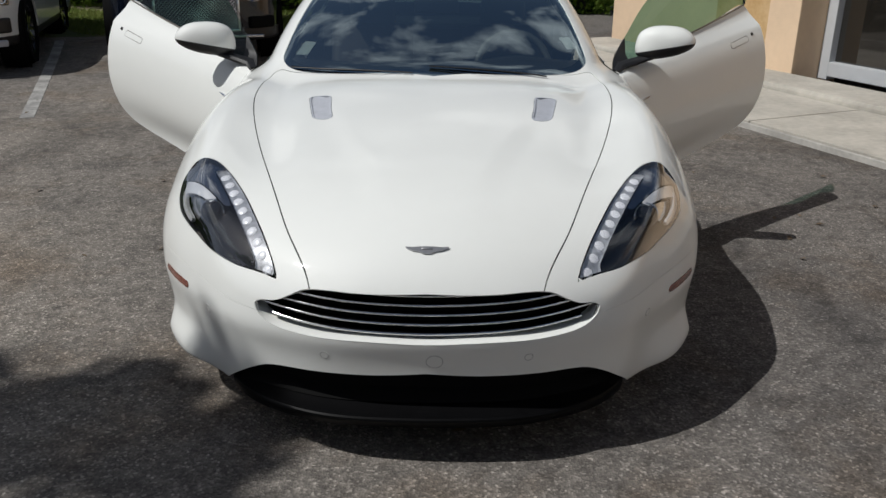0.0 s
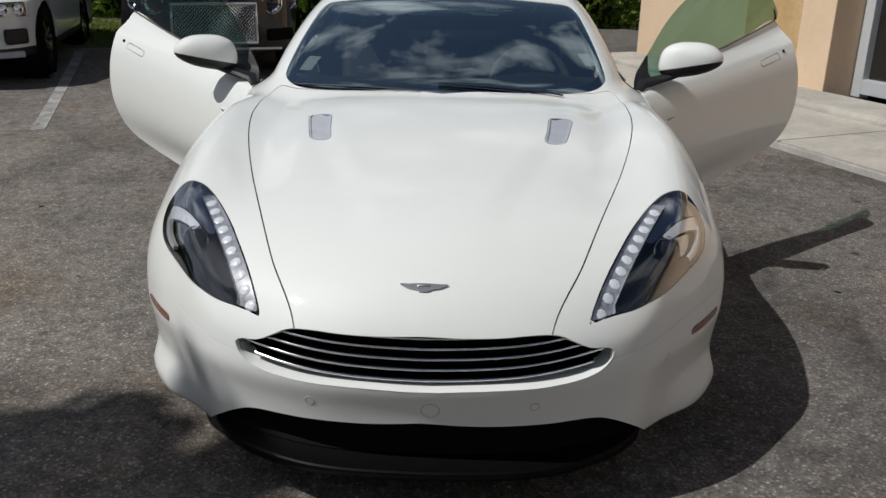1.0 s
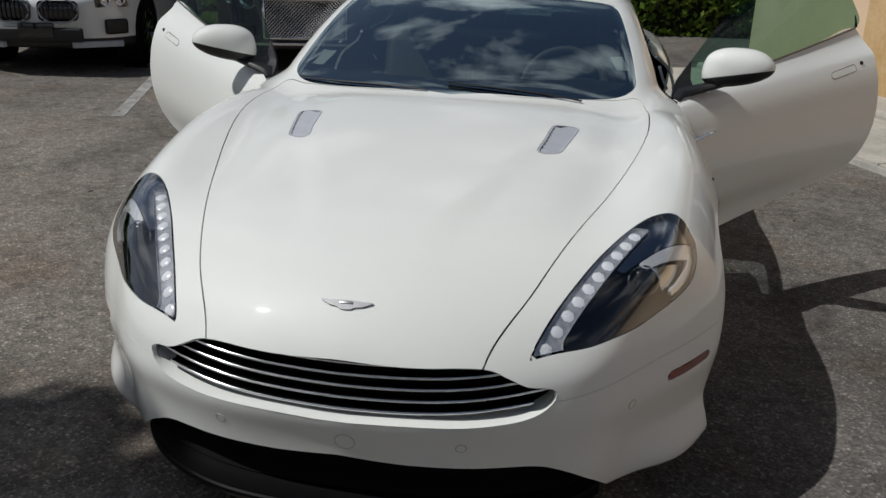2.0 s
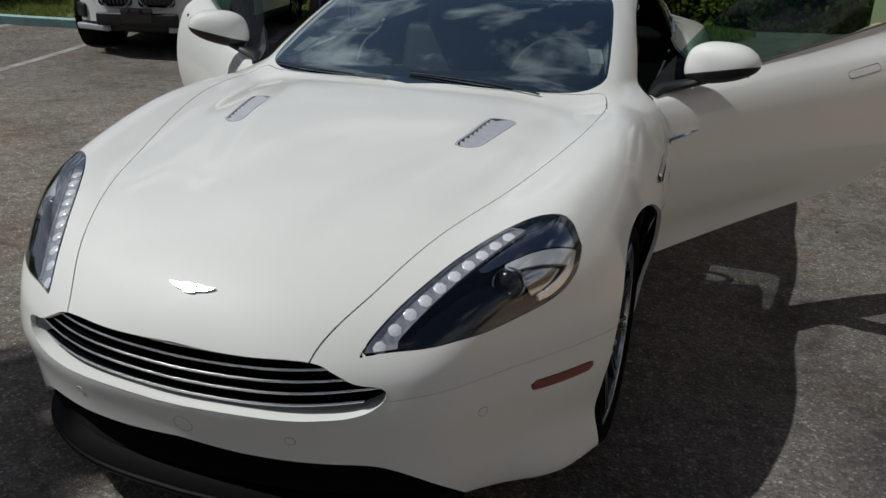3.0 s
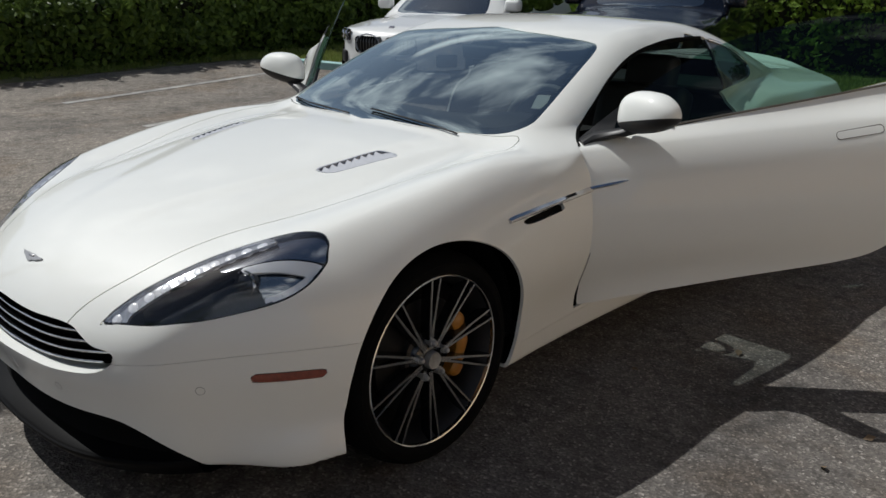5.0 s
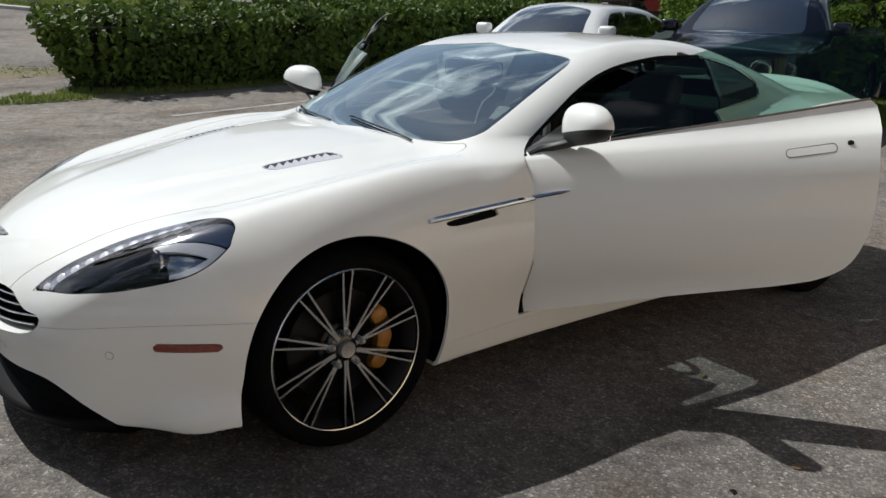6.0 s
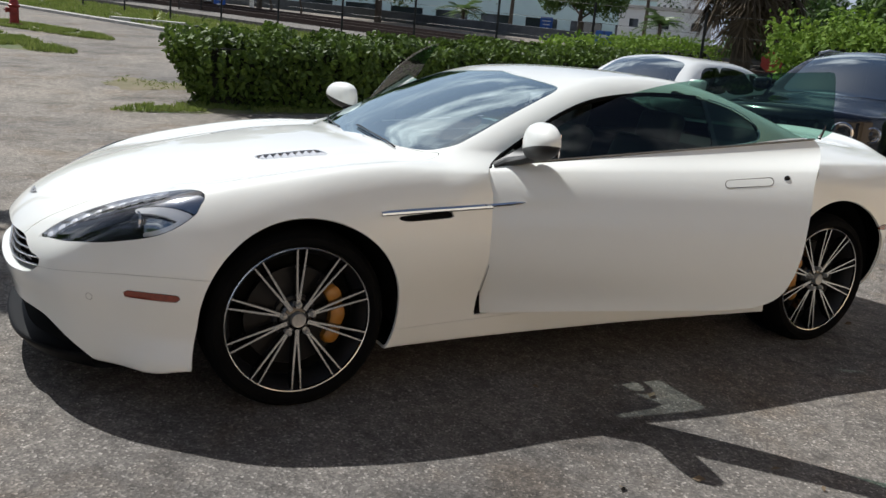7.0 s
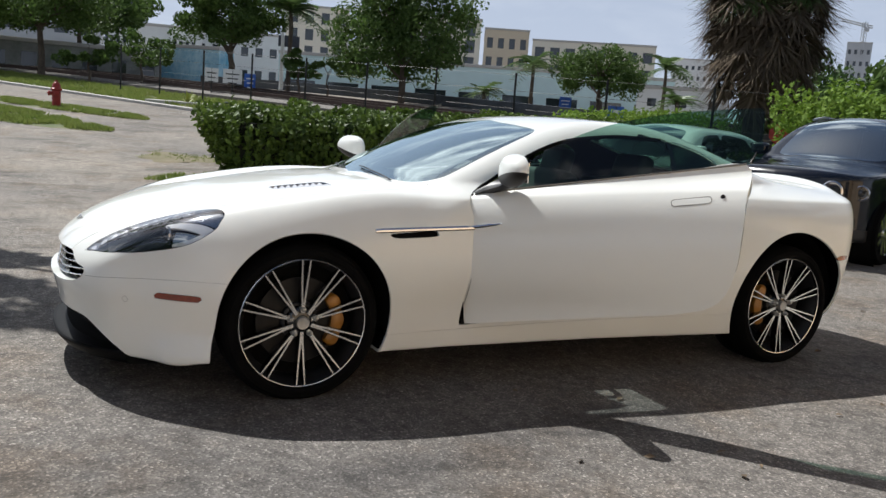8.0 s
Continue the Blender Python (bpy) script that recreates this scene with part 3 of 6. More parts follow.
# doors
def hung(side):
    h = Vector((HINGE.x * side, HINGE.y, HINGE.z))
    return Matrix.Translation(h + Vector((-0.016 * side, 0.046, 0))) @ pose(0, 0, 0, LIFT, 0, -SWING * side) @ Matrix.Translation(-h)


def mirror_shape(side):
    """A mirror housing round its centre: rounded front, flat back, its foot slanting down towards the door."""
    def field(x, y, z):
        z = z - 0.20 * x * side * step(0.05, -0.05, z)
        a = np.abs(x / (0.130 - 0.14 * np.maximum(z, 0))) ** 2.6 + np.abs(y / 0.064) ** 2.2 + np.abs(z / np.where(z > 0, 0.074, 0.066)) ** 2.4
        return smax((a ** (1 / 2.4) - 1) * 0.07, y - 0.026, 0.02)
    return field


for side, skins, panes in zip((1, -1), sides(doors), sides(windows)):
    m = hung(side)
    door = panel("door", body_field, skins, PAINT, coupe, "long white door swung open and tilted up", depth=0.03, inv=m)
    panel("door_card", body_field, skins, LEATHER, door, "dark leather door lining", depth=0.006, push=-0.031, inv=m)
    value = lambda v: 1.80 - v[:, 1] + 0.55 * (v[:, 2] - 0.89)
    sail, pane = cut(panes, -value(panes[0]))
    panel("sail_panel", body_field, sail, BLACK, door, "black triangle at the mirror foot", depth=0.012, inv=m, push=0.004)
    panel("door_glass", body_field, pane, SIDE_GLASS, door, "green tinted frameless door glass", depth=0.0, push=-0.004, inv=m)
    # belt seal
    path = []
    for k in range(15):
        y = 1.78 + 1.05 * k / 14
        z = 0.880 + 0.078 * (y - 1.75) / 1.08
        path.append(m @ Vector((side * (skin_side(y, z) + 0.002), y, z)))
    part("belt_seal", tube(path, 0.0042, 6), BRONZE, door, "slim bronze strip along the window sill")
    path = [m @ Vector((side * (skin_side(y, z) - 0.003), y, z)) for y, z in ((2.846, 0.960), (2.855, 0.975), (2.862, 0.990), (2.867, 1.004))]
    part("glass_guide", tube(path, [0.007, 0.005, 0.004, 0.002], 6), GLOSS_BLACK, door, "small upright guide behind the door glass")
    # handle, lock and strake tail
    loop = []
    for (cy, cz), first in (((2.686, 0.8215), -90), ((2.555, 0.8125), 90)):
        for k in range(11):
            a = radians(first + 18 * k)
            loop.append((cy + 0.0135 * math.cos(a), cz + 0.0135 * math.sin(a)))
    loop = np.array(loop)
    for name, grow, up, mat in (("handle_recess", 0.0012, 0.0006, SEAL), ("door_handle", -0.0016, 0.0012, PAINT)):
        centre = loop.mean(0)
        pts = centre + (loop - centre) * (1 + grow / np.array([0.085, 0.016]))
        bm = bmesh.new()
        ring = [bm.verts.new(m @ Vector((side * (skin_side(y, z) + up), y, z))) for y, z in pts]
        low = [bm.verts.new(m @ Vector((side * (skin_side(y, z) - 0.004), y, z))) for y, z in pts]
        bm.faces.new(ring)
        for i in range(len(ring)):
            j = (i + 1) % len(ring)
            bm.faces.new((ring[i], ring[j], low[j], low[i]))
        bmesh.ops.recalc_face_normals(bm, faces=bm.faces)
        part(name, bm, mat, door, "flush body-coloured door handle" if up > 0.001 else "thin dark joint round the handle", smooth=False)
    lx = skin_side(2.742, 0.832)
    part("door_lock", lathe([(0.0, 0.003), (0.008, 0.003), (0.010, 0.001), (0.010, -0.004)], m @ Matrix.Translation((side * lx, 2.742, 0.832)) @ pose(0, 0, 0, 0, 90 * side, 0), 16), STEEL, door, "round steel lock cylinder")
    path = [m @ Vector((side * (skin_side(y, z) + 0.003), y, z)) for y, z in ((1.662 + 0.165 * k / 8, 0.726 + 0.016 * k / 8) for k in range(9))]
    part("strake_tail", tube(path, [0.009] * 6 + [0.008, 0.006, 0.002], 6, flat=0.8), CHROME, door, "chrome tail of the side strake")
    # mirror
    at = Matrix.Translation((1.020 * side, 1.745, 0.999)) @ pose(0, 0, 0, 0, 0, -14 * side)
    mirror_field = mirror_shape(side)
    mirror_shell = net(mirror_field, (-0.16, -0.12, -0.12), (0.16, 0.1, 0.1), 0.009)
    cap, cap_base = cut(mirror_shell, -(mirror_shell[0][:, 2] + 0.024 - 0.20 * side * mirror_shell[0][:, 0] + 0.10 * mirror_shell[0][:, 1]))
    for name, piece, mat, lab in (("mirror_cap", cap, PAINT, "white door mirror cap"), ("mirror_base", cap_base, BLACK, "black lower half of the mirror")):
        panel(name, mirror_field, piece, mat, door, lab, depth=0.004, inv=at)
    part("mirror_glass", box((0.18, 0.004, 0.085), at @ Matrix.Translation((0, 0.027, 0.0)), 0.0015), CHROME, door, "mirror glass")
    foot = m @ Vector((side * (skin_side(1.735, 0.885) - 0.01), 1.735, 0.885))
    tip = at @ Vector((-0.03 * side, 0.01, -0.045))
    foot2 = m @ Vector((side * (skin_side(1.68, 0.872) - 0.01), 1.68, 0.872))
    part("mirror_arm", tube([foot2, foot, foot.lerp(tip, 0.6) - Vector((0, 0, 0.006)), tip], [0.022, 0.036, 0.030, 0.040], 10, flat=0.55), BLACK, door, "black mirror arm")


# headlamps
POCKET = material("mirrored_pocket", (0.62, 0.62, 0.60), rough=0.07, metal=1.0, vary=0.25, scale=9)
CHROME_SOFT = material("soft_chrome", (0.95, 0.95, 0.95), rough=0.12, metal=0.45, vary=0.10, scale=12)
DARK_MIRROR = material("smoked_mirror", (0.50, 0.51, 0.54), rough=0.10, metal=1.0, vary=0.2, scale=10)
LED_FACET = material("led_facet", (0.92, 0.92, 0.95), rough=0.22, coat=0.6, vary=0.15, scale=90)
for side, piece in zip((1, -1), sides(lamps)):
    lens = panel("headlamp", body_field, piece, LENS, coupe, "almond headlamp with clear lens over a dark bowl and a row of leds", depth=0.0)
    panel("bowl", body_field, piece, DARK_LAMP, lens, "dark lamp bowl", depth=-0.052, push=-0.052)
    gap = lamp_gap(piece[0])
    a, y = np.abs(piece[0][:, 0]), piece[0][:, 1]
    led_line = 0.450 + 0.545 * (y - 0.112)
    strip = cut(piece, np.maximum(np.maximum(a - led_line - 0.020 - 0.03 * step(0.14, 0.10, y), y - 0.475), gap + 0.003))[0]
    panel("led_strip", body_field, strip, REFLECTOR, lens, "bright faceted strip behind the leds", depth=-0.008, push=-0.007)
    # a dark mirror over the top of the outer end
    far = np.maximum(led_line + 0.023 - a, np.maximum(0.354 + 1.18 * (a - 0.633) - y, 0.33 - y))
    far = cut(piece, np.maximum(np.where(y > 0.475, np.maximum(0.354 + 1.18 * (a - 0.633) - y, 0.33 - y), far), gap + 0.003))[0]
    panel("dark_mirror", body_field, far, DARK_MIRROR, lens, "smoked mirror over the outer end of the lamp", depth=0.0, push=-0.012)
    for k in range(10):
        y = 0.112 + 0.335 * k / 9
        x = 0.450 + 0.545 * (y - 0.112)
        p = Vector((x * side, y, skin_z(x, y)))
        nrm = skin_normal(p)
        q = p - nrm * 0.009
        mm = Matrix.Translation(q) @ nrm.to_track_quat("Z", "Y").to_matrix().to_4x4()
        part("led", lathe([(0.0165, -0.004), (0.0155, 0.003), (0.0090, 0.006), (0.0, 0.0045)], mm @ pose(0, 0, 0, 0, 0, 20), 7), LED_FACET, lens, "small bright led facet" if k == 0 else "")
    p = Vector((0.678 * side, 0.350, skin_z(0.678, 0.350)))
    aim = Vector((0.12 * side, -1, 0.18)).normalized()
    mm = Matrix.Translation(p - skin_normal(p) * 0.035) @ aim.to_track_quat("Z", "Y").to_matrix().to_4x4()
    part("projector_barrel", lathe([(0.034, -0.05), (0.036, -0.004), (0.0335, -0.002), (0.030, -0.02)], mm, 28), GLOSS_BLACK, lens, "black projector barrel")
    part("projector_ring", lathe([(0.0360, -0.006), (0.0385, -0.003), (0.0385, 0.003), (0.035, 0.004), (0.0335, -0.002)], mm, 28), DARK_CHROME, lens, "thin chrome projector ring")
    part("projector_lens", lathe([(0.0335, -0.004), (0.027, 0.008), (0.013, 0.015), (0.0, 0.017)], mm, 24), GLOSS_BLACK, lens, "dark projector lens")
    # behind the projector: a chrome wedge, a mirrored pocket under it and a chrome bow round the outer end
    y = piece[0][:, 1]
    wedge = cut(piece, np.maximum(np.maximum(y - 0.350 - 1.17 * (a - 0.633), 0.326 + 1.08 * (a - 0.636) - y), np.maximum(0.362 - y, gap + 0.006)))[0]
    panel("reflector_wedge", body_field, wedge, CHROME_SOFT, lens, "bright tapering reflector", depth=0.012, push=-0.012)
    bow = cut(piece, np.maximum(np.maximum(np.abs(gap + 0.0115) - 0.0075, 0.375 - y), np.maximum(y - 0.50, 0.735 - a)))[0]
    panel("reflector_bow", body_field, bow, CHROME_SOFT, lens, "chrome bow", depth=0.012, push=-0.010)
    pocket = cut(piece, np.maximum(np.maximum(y - 0.320 - 1.08 * (a - 0.636), 0.372 - y), gap + 0.016))[0]
    panel("reflector_pocket", body_field, pocket, POCKET, lens, "mirrored pocket", depth=0.0, push=-0.030)

# grille
SLAT = material("bright_slat", (0.90, 0.90, 0.91), rough=0.14, metal=1.0)
grille = thing("grille", Matrix(), "", "")
grille.parent = coupe
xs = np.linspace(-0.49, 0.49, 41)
# shade between the slats is a near-black sheet behind them
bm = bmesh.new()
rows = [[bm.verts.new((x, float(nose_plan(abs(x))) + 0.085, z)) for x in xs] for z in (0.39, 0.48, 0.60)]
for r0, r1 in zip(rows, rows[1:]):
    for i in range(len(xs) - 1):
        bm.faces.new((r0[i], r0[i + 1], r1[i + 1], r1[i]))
part("grille_backing", bm, INNER, grille, "black sheet standing for the shade behind the slats")
for k in range(5):
    z0 = 0.4290 + 0.0262 * k
    reach = (0.432, 0.462, 0.469, 0.440, 0.368)[k]
    path = []
    for x in np.linspace(-reach, reach, 33):
        z = z0 + 0.030 * (x / 0.46) ** 2
        path.append((x, float(nose_plan(abs(x))) + 0.016 + 0.02 * (k / 4), z))
    bm = bmesh.new()
    ring = [(0.0032 - 0.0032 * math.cos(radians(q)), 0.0032 * math.sin(radians(q))) for q in (-70, -35, 0, 35, 70)] + [(0.008, 0.0026), (0.040, -0.004), (0.036, -0.008)]
    rows = [[bm.verts.new((x, y + dy, z + dz)) for x, y, z in path] for dy, dz in ring]
    for i in range(len(path) - 1):
        for j in range(len(rows)):
            r0, r1 = rows[j], rows[(j + 1) % len(rows)]
            bm.faces.new((r0[i], r0[i + 1], r1[i + 1], r1[i])).material_index = 0 if j < 5 else 1
    bmesh.ops.recalc_face_normals(bm, faces=bm.faces)
    slat = part("slat", bm, SLAT, grille, "horizontal grille slat with a bright front edge" if k == 0 else "")
    slat.data.materials.append(GLOSS_BLACK)
# chrome and white lower surround
bm = bmesh.new()
loop = [(x, z) for x, z in grille_edge if x > 0.0 and z < 0.492]
pts = [(x, z) for x, z in loop] + [(-x, z) for x, z in reversed(loop)]
fr = [bm.verts.new((x, skin_front(abs(x), z) - 0.001, z)) for x, z in pts]
bk = [bm.verts.new((x * 0.985, skin_front(abs(x), z) + 0.06, z + (0.006 if z < 0.47 else -0.004))) for x, z in pts]
for i in range(len(fr) - 1):
    bm.faces.new((fr[i], fr[i + 1], bk[i + 1], bk[i]))
part("grille_surround", bm, PAINT, grille, "white inner lip of the grille opening")

# badge: plain wings, parking sensors, towing cover
bz = skin_z(0.0, 0.088)
bn = skin_normal(Vector((0, 0.088, bz)))
tilt = math.degrees(math.atan2(-bn.y, bn.z))
bmx = Matrix.Translation(Vector((0, 0.088, bz)) + bn * 0.0005) @ pose(0, 0, 0, tilt, 0, 0)
wing = [(0.0, -0.013), (0.012, -0.012), (0.02, -0.007), (0.04, -0.003), (0.058, 0.006), (0.060, 0.010), (0.04, 0.009), (0.016, 0.011), (0.0, 0.011)]
bm = prism([(x, y) for x, y in wing] + [(-x, y) for x, y in reversed(wing[1:-1])], 0.004, bmx)
add_box(bm, (0.03, 0.006, 0.003), bmx @ Matrix.Translation((0, 0.004, 0.005)), 0.001)
part("badge", bm, material("badge_chrome", (0.50, 0.50, 0.51), rough=0.3, metal=0.8, vary=0.2, scale=60), coupe, "small winged chrome badge")
for x, z, r, name, lab in ((0.283, 0.358, 0.011, "parking_sensor", "round parking sensor"), (-0.283, 0.358, 0.011, "parking_sensor", "round parking sensor"),
                           (0.655, 0.400, 0.011, "parking_sensor", "round parking sensor"), (-0.655, 0.400, 0.011, "parking_sensor", "round parking sensor"),
                           (0.022, 0.352, 0.022, "towing_cover", "round white towing eye cover")):
    p = Vector((x, skin_front(abs(x), z), z))
    nrm = skin_normal(p)
    mm = Matrix.Translation(p) @ nrm.to_track_quat("Z", "Y").to_matrix().to_4x4()
    part(name, lathe([(r + 0.0022, -0.002), (r + 0.0022, 0.0006), (r + 0.0005, 0.0006), (r, -0.0008), (r, 0.0005), (r * 0.6, 0.0006), (0, 0.0006)], mm, 24), PAINT, coupe, lab)
    part(name + "_joint", lathe([(r + 0.0018, -0.001), (r + 0.0018, 0.0009), (r + 0.0002, 0.0009)], mm, 24), JOINT, coupe, "thin dark joint")

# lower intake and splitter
# the depth of the intake is shaded by a near-black backing sheet
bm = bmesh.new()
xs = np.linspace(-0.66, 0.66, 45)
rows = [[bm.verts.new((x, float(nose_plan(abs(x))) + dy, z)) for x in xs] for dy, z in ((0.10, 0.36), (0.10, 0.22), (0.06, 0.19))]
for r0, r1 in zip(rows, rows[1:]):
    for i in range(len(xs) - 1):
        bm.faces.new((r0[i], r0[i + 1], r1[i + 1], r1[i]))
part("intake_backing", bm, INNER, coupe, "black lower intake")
bm = bmesh.new()
prof = ((0.09, 0.195), (0.05, 0.182), (0.016, 0.171), (0.006, 0.171), (0.001, 0.167), (0.000, 0.161), (0.004, 0.154), (0.03, 0.125), (0.07, 0.115), (0.3, 0.115))
xs = np.linspace(-0.60, 0.60, 49)
rows = [[bm.verts.new((x, float(nose_plan(abs(x))) + dy * (1 - 0.5 * (abs(x) / 0.6) ** 4) + 0.06 * (abs(x) / 0.6) ** 6, z)) for x in xs] for dy, z in prof]
for r0, r1 in zip(rows, rows[1:]):
    for i in range(len(xs) - 1):
        bm.faces.new((r0[i], r0[i + 1], r1[i + 1], r1[i]))
part("splitter", bm, material("satin_black_splitter", (0.004, 0.004, 0.0045), rough=0.45, spec=0.07, vary=0.3, scale=12), coupe, "curved satin black front splitter")

# bonnet vents
VENT_TRAY = material("vent_mesh", (0.13, 0.137, 0.155), rough=0.6, vary=0.4, scale=150)
for side, piece in zip((1, -1), sides(vents)):
    tray = panel("bonnet_vent", body_field, piece, VENT_TRAY, coupe, "silver louvred bonnet vent", depth=0.0, push=-0.016)
    edge_ring = cut(piece, -(outline_gap(vent_edge, np.abs(piece[0][:, 0]), piece[0][:, 1]) + 0.006))[0]
    panel("vent_frame", body_field, edge_ring, SATIN, tray, "satin frame", depth=0.016, push=0.0005)
    for k in range(9):
        y = 0.876 + 0.225 * k / 8
        x0, x1 = 0.358 + 0.105 * (y - 0.862), 0.424 + 0.175 * (y - 0.9)
        bm = bmesh.new()
        a = [bm.verts.new((side * x, y + dy, skin_z(x, y) + dz)) for x in (x0, (x0 + x1) / 2, x1) for dy, dz in ((-0.009, -0.012), (0.007, 0.0008), (0.009, -0.003))]
        for i in (0, 3):
            for j in (0, 1):
                bm.faces.new((a[i + j], a[i + j + 1], a[i + j + 4], a[i + j + 3]))
        part("louvre", bm, SATIN, tray, "thin satin louvre" if k == 0 else "")

# side strake: recess and chrome bar
for side in (1, -1):
    bm = bmesh.new()
    ring = [bm.verts.new((side * (skin_side(y, z) - 0.02), y, z)) for y, z in strake_edge]
    top = [bm.verts.new((side * skin_side(y, z), y, z)) for y, z in strake_edge]
    bm.faces.new(ring)
    for i in range(len(ring)):
        j = (i + 1) % len(ring)
        bm.faces.new((ring[i], ring[j], top[j], top[i]))
    part("side_vent", bm, BLACK, coupe, "black side vent behind the front wheel")
    bm = bmesh.new()
    n = 16
    a, b, c, d = [], [], [], []
    for k in range(n + 1):
        y = 1.165 + 0.475 * k / n
        z = 0.714 + 0.018 * k / n
        w = 0.0125 * min(1.0, 0.75 + k * 0.25)
        x = skin_side(y, z)
        a.append(bm.verts.new((side * (x - 0.003), y, z - w))), b.append(bm.verts.new((side * (x + 0.007), y, z - w * 0.1)))
        c.append(bm.verts.new((side * (x + 0.007), y, z + w * 0.5))), d.append(bm.verts.new((side * (x - 0.003), y, z + w)))
    # the lower face is black, painting in the shading under the chrome
    for i in range(n):
        for r0, r1 in ((a, b), (b, c), (c, d)):
            bm.faces.new((r0[i], r0[i + 1], r1[i + 1], r1[i])).material_index = 1 if r0 is a else 0
    bmesh.ops.recalc_face_normals(bm, faces=bm.faces)
    bar = part("side_strake", bm, CHROME, coupe, "slim chrome side strake, its underside shading painted black")
    bar.data.materials.append(GLOSS_BLACK)


# wheels
def wheel(y, side, width, name="wheel"):
    """Axle along local z, outer face up; local -x points up from the ground."""
    m = Matrix.Translation((side * ((0.868 if y < 2 else 0.888) - width / 2), y, WHEEL_Z)) @ pose(0, 0, 0, 0, 90 * side, 0)
    hw = width / 2
    hub = thing(name, m, "", "")
    hub.parent = coupe
    hub["label"] = "black and silver twin-spoke alloy wheel"
    prof = [(0.266, -hw + 0.01), (0.285, -hw), (0.315, -hw + 0.004), (0.331, -hw + 0.025), (0.336, -hw + 0.06), (0.336, -0.042), (0.330, -0.038), (0.330, -0.032), (0.336, -0.028), (0.336, -0.004),
            (0.330, 0.0), (0.330, 0.006), (0.336, 0.010), (0.336, hw - 0.06), (0.331, hw - 0.036), (0.322, hw - 0.014), (0.309, hw - 0.001), (0.305, hw - 0.002), (0.296, hw + 0.002), (0.286, hw + 0.001), (0.279, hw - 0.006), (0.268, hw - 0.020)]
    bm = lathe(prof, n=72)
    for v in bm.verts:
        # the tread is pressed flat on the ground, the wall bulges a little above it
        if v.co.x > WHEEL_Z - 0.002:
            v.co.x = WHEEL_Z - 0.002
    part("tyre", bm, RUBBER, hub, "low-profile black tyre")
    part("rim", lathe([(0.266, -hw), (0.244, -hw + 0.03), (0.240, hw - 0.06), (0.262, hw - 0.03), (0.268, hw - 0.014)], n=64), BLACK, hub, "black rim barrel")
    part("rim_lip", lathe([(0.263, hw - 0.024), (0.2645, hw - 0.013), (0.268, hw - 0.011), (0.271, hw - 0.013), (0.272, hw - 0.017)], n=72), SILVER, hub, "thin turned silver lip")
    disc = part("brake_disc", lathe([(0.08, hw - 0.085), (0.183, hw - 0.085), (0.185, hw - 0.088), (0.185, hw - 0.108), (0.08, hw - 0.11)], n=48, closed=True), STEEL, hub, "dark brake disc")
    part("disc_bell", lathe([(0.0, hw - 0.062), (0.070, hw - 0.062), (0.080, hw - 0.068), (0.084, hw - 0.086)], n=32), BLACK, disc)
    # shade inside the wheel, coloured onto a flat near-black disc
    part("wheel_back", lathe([(0.0, hw - 0.13), (0.242, hw - 0.13)], n=32), INNER, hub, "black disc standing for the shade behind the spokes")
    # twin spokes: two turned faces that run side by side from the lip and join in a fork near the hub
    me = bpy.data.meshes.new("spoke")
    bm = bmesh.new()
    for s in (1, -1):
        for lift, wide, drop, idx in ((0.0, 0.0044, 0.036, 0), (0.0018, 0.0030, 0.003, 1)):
            rows = []
            for k in range(11):
                q = k / 10
                r = 0.040 + 0.226 * q
                fork = max(0.0, (q - 0.16) / 0.84)
                off = s * (0.0034 + 0.0140 * fork ** 0.85)
                z = hw - 0.036 + 0.020 * q ** 1.4 + lift
                w = wide * (1.35 - 0.45 * q)
                rows.append([bm.verts.new((r, off - w, z)), bm.verts.new((r, off + w, z)), bm.verts.new((r, off + w * 1.25, z - drop)), bm.verts.new((r, off - w * 1.25, z - drop))])
            for r0, r1 in zip(rows, rows[1:]):
                for i in range(4):
                    bm.faces.new((r0[i], r0[(i + 1) % 4], r1[(i + 1) % 4], r1[i])).material_index = idx
    bmesh.ops.recalc_face_normals(bm, faces=bm.faces)
    bm.to_mesh(me)
    bm.free()
    me.materials.append(GLOSS_BLACK), me.materials.append(SILVER)
    for k in range(10):
        ob = place("spoke", me, hub, "twin spoke with turned silver faces" if k == 0 else "")
        ob.matrix_local = pose(0, 0, 0, 0, 0, 36 * k)
    part("hub", lathe([(0.075, hw - 0.085), (0.066, hw - 0.055), (0.050, hw - 0.042), (0.030, hw - 0.038)], n=40), GLOSS_BLACK, hub)
    part("centre_cap", lathe([(0.028, hw - 0.040), (0.0275, hw - 0.024), (0.0255, hw - 0.019), (0.021, hw - 0.0205), (0.0, hw - 0.0185)], n=32), CAP, hub, "silver centre cap")
    for k in range(5):
        a = 2 * math.pi * (k + 2.5) / 5
        part("wheel_nut", lathe([(0.0125, hw - 0.055), (0.0120, hw - 0.026), (0.0095, hw - 0.026), (0.0085, hw - 0.018), (0.006, hw - 0.014), (0.0, hw - 0.013)], Matrix.Translation((0.057 * math.cos(a), 0.057 * math.sin(a), 0)), 12), CAP, hub)
    # six-piston caliper behind the spokes, on the side towards the middle of the car, with a waist between its pistons
    way = 1 if y < 2 else -1
    rows = []
    bm = bmesh.new()
    for k in range(25):
        a = math.radians(-43 + 86 * k / 24)
        swell = 0.0035 * math.cos(2 * math.pi * 3 * (k / 24 - 0.5))
        end = 0.014 if k in (0, 24) else 0.004 if k in (1, 23) else 0.0
        r0, r1 = 0.132 + end, 0.184 + swell - end
        c, s = way * math.cos(a), math.sin(a)
        top = hw - 0.046 + 0.5 * swell - end
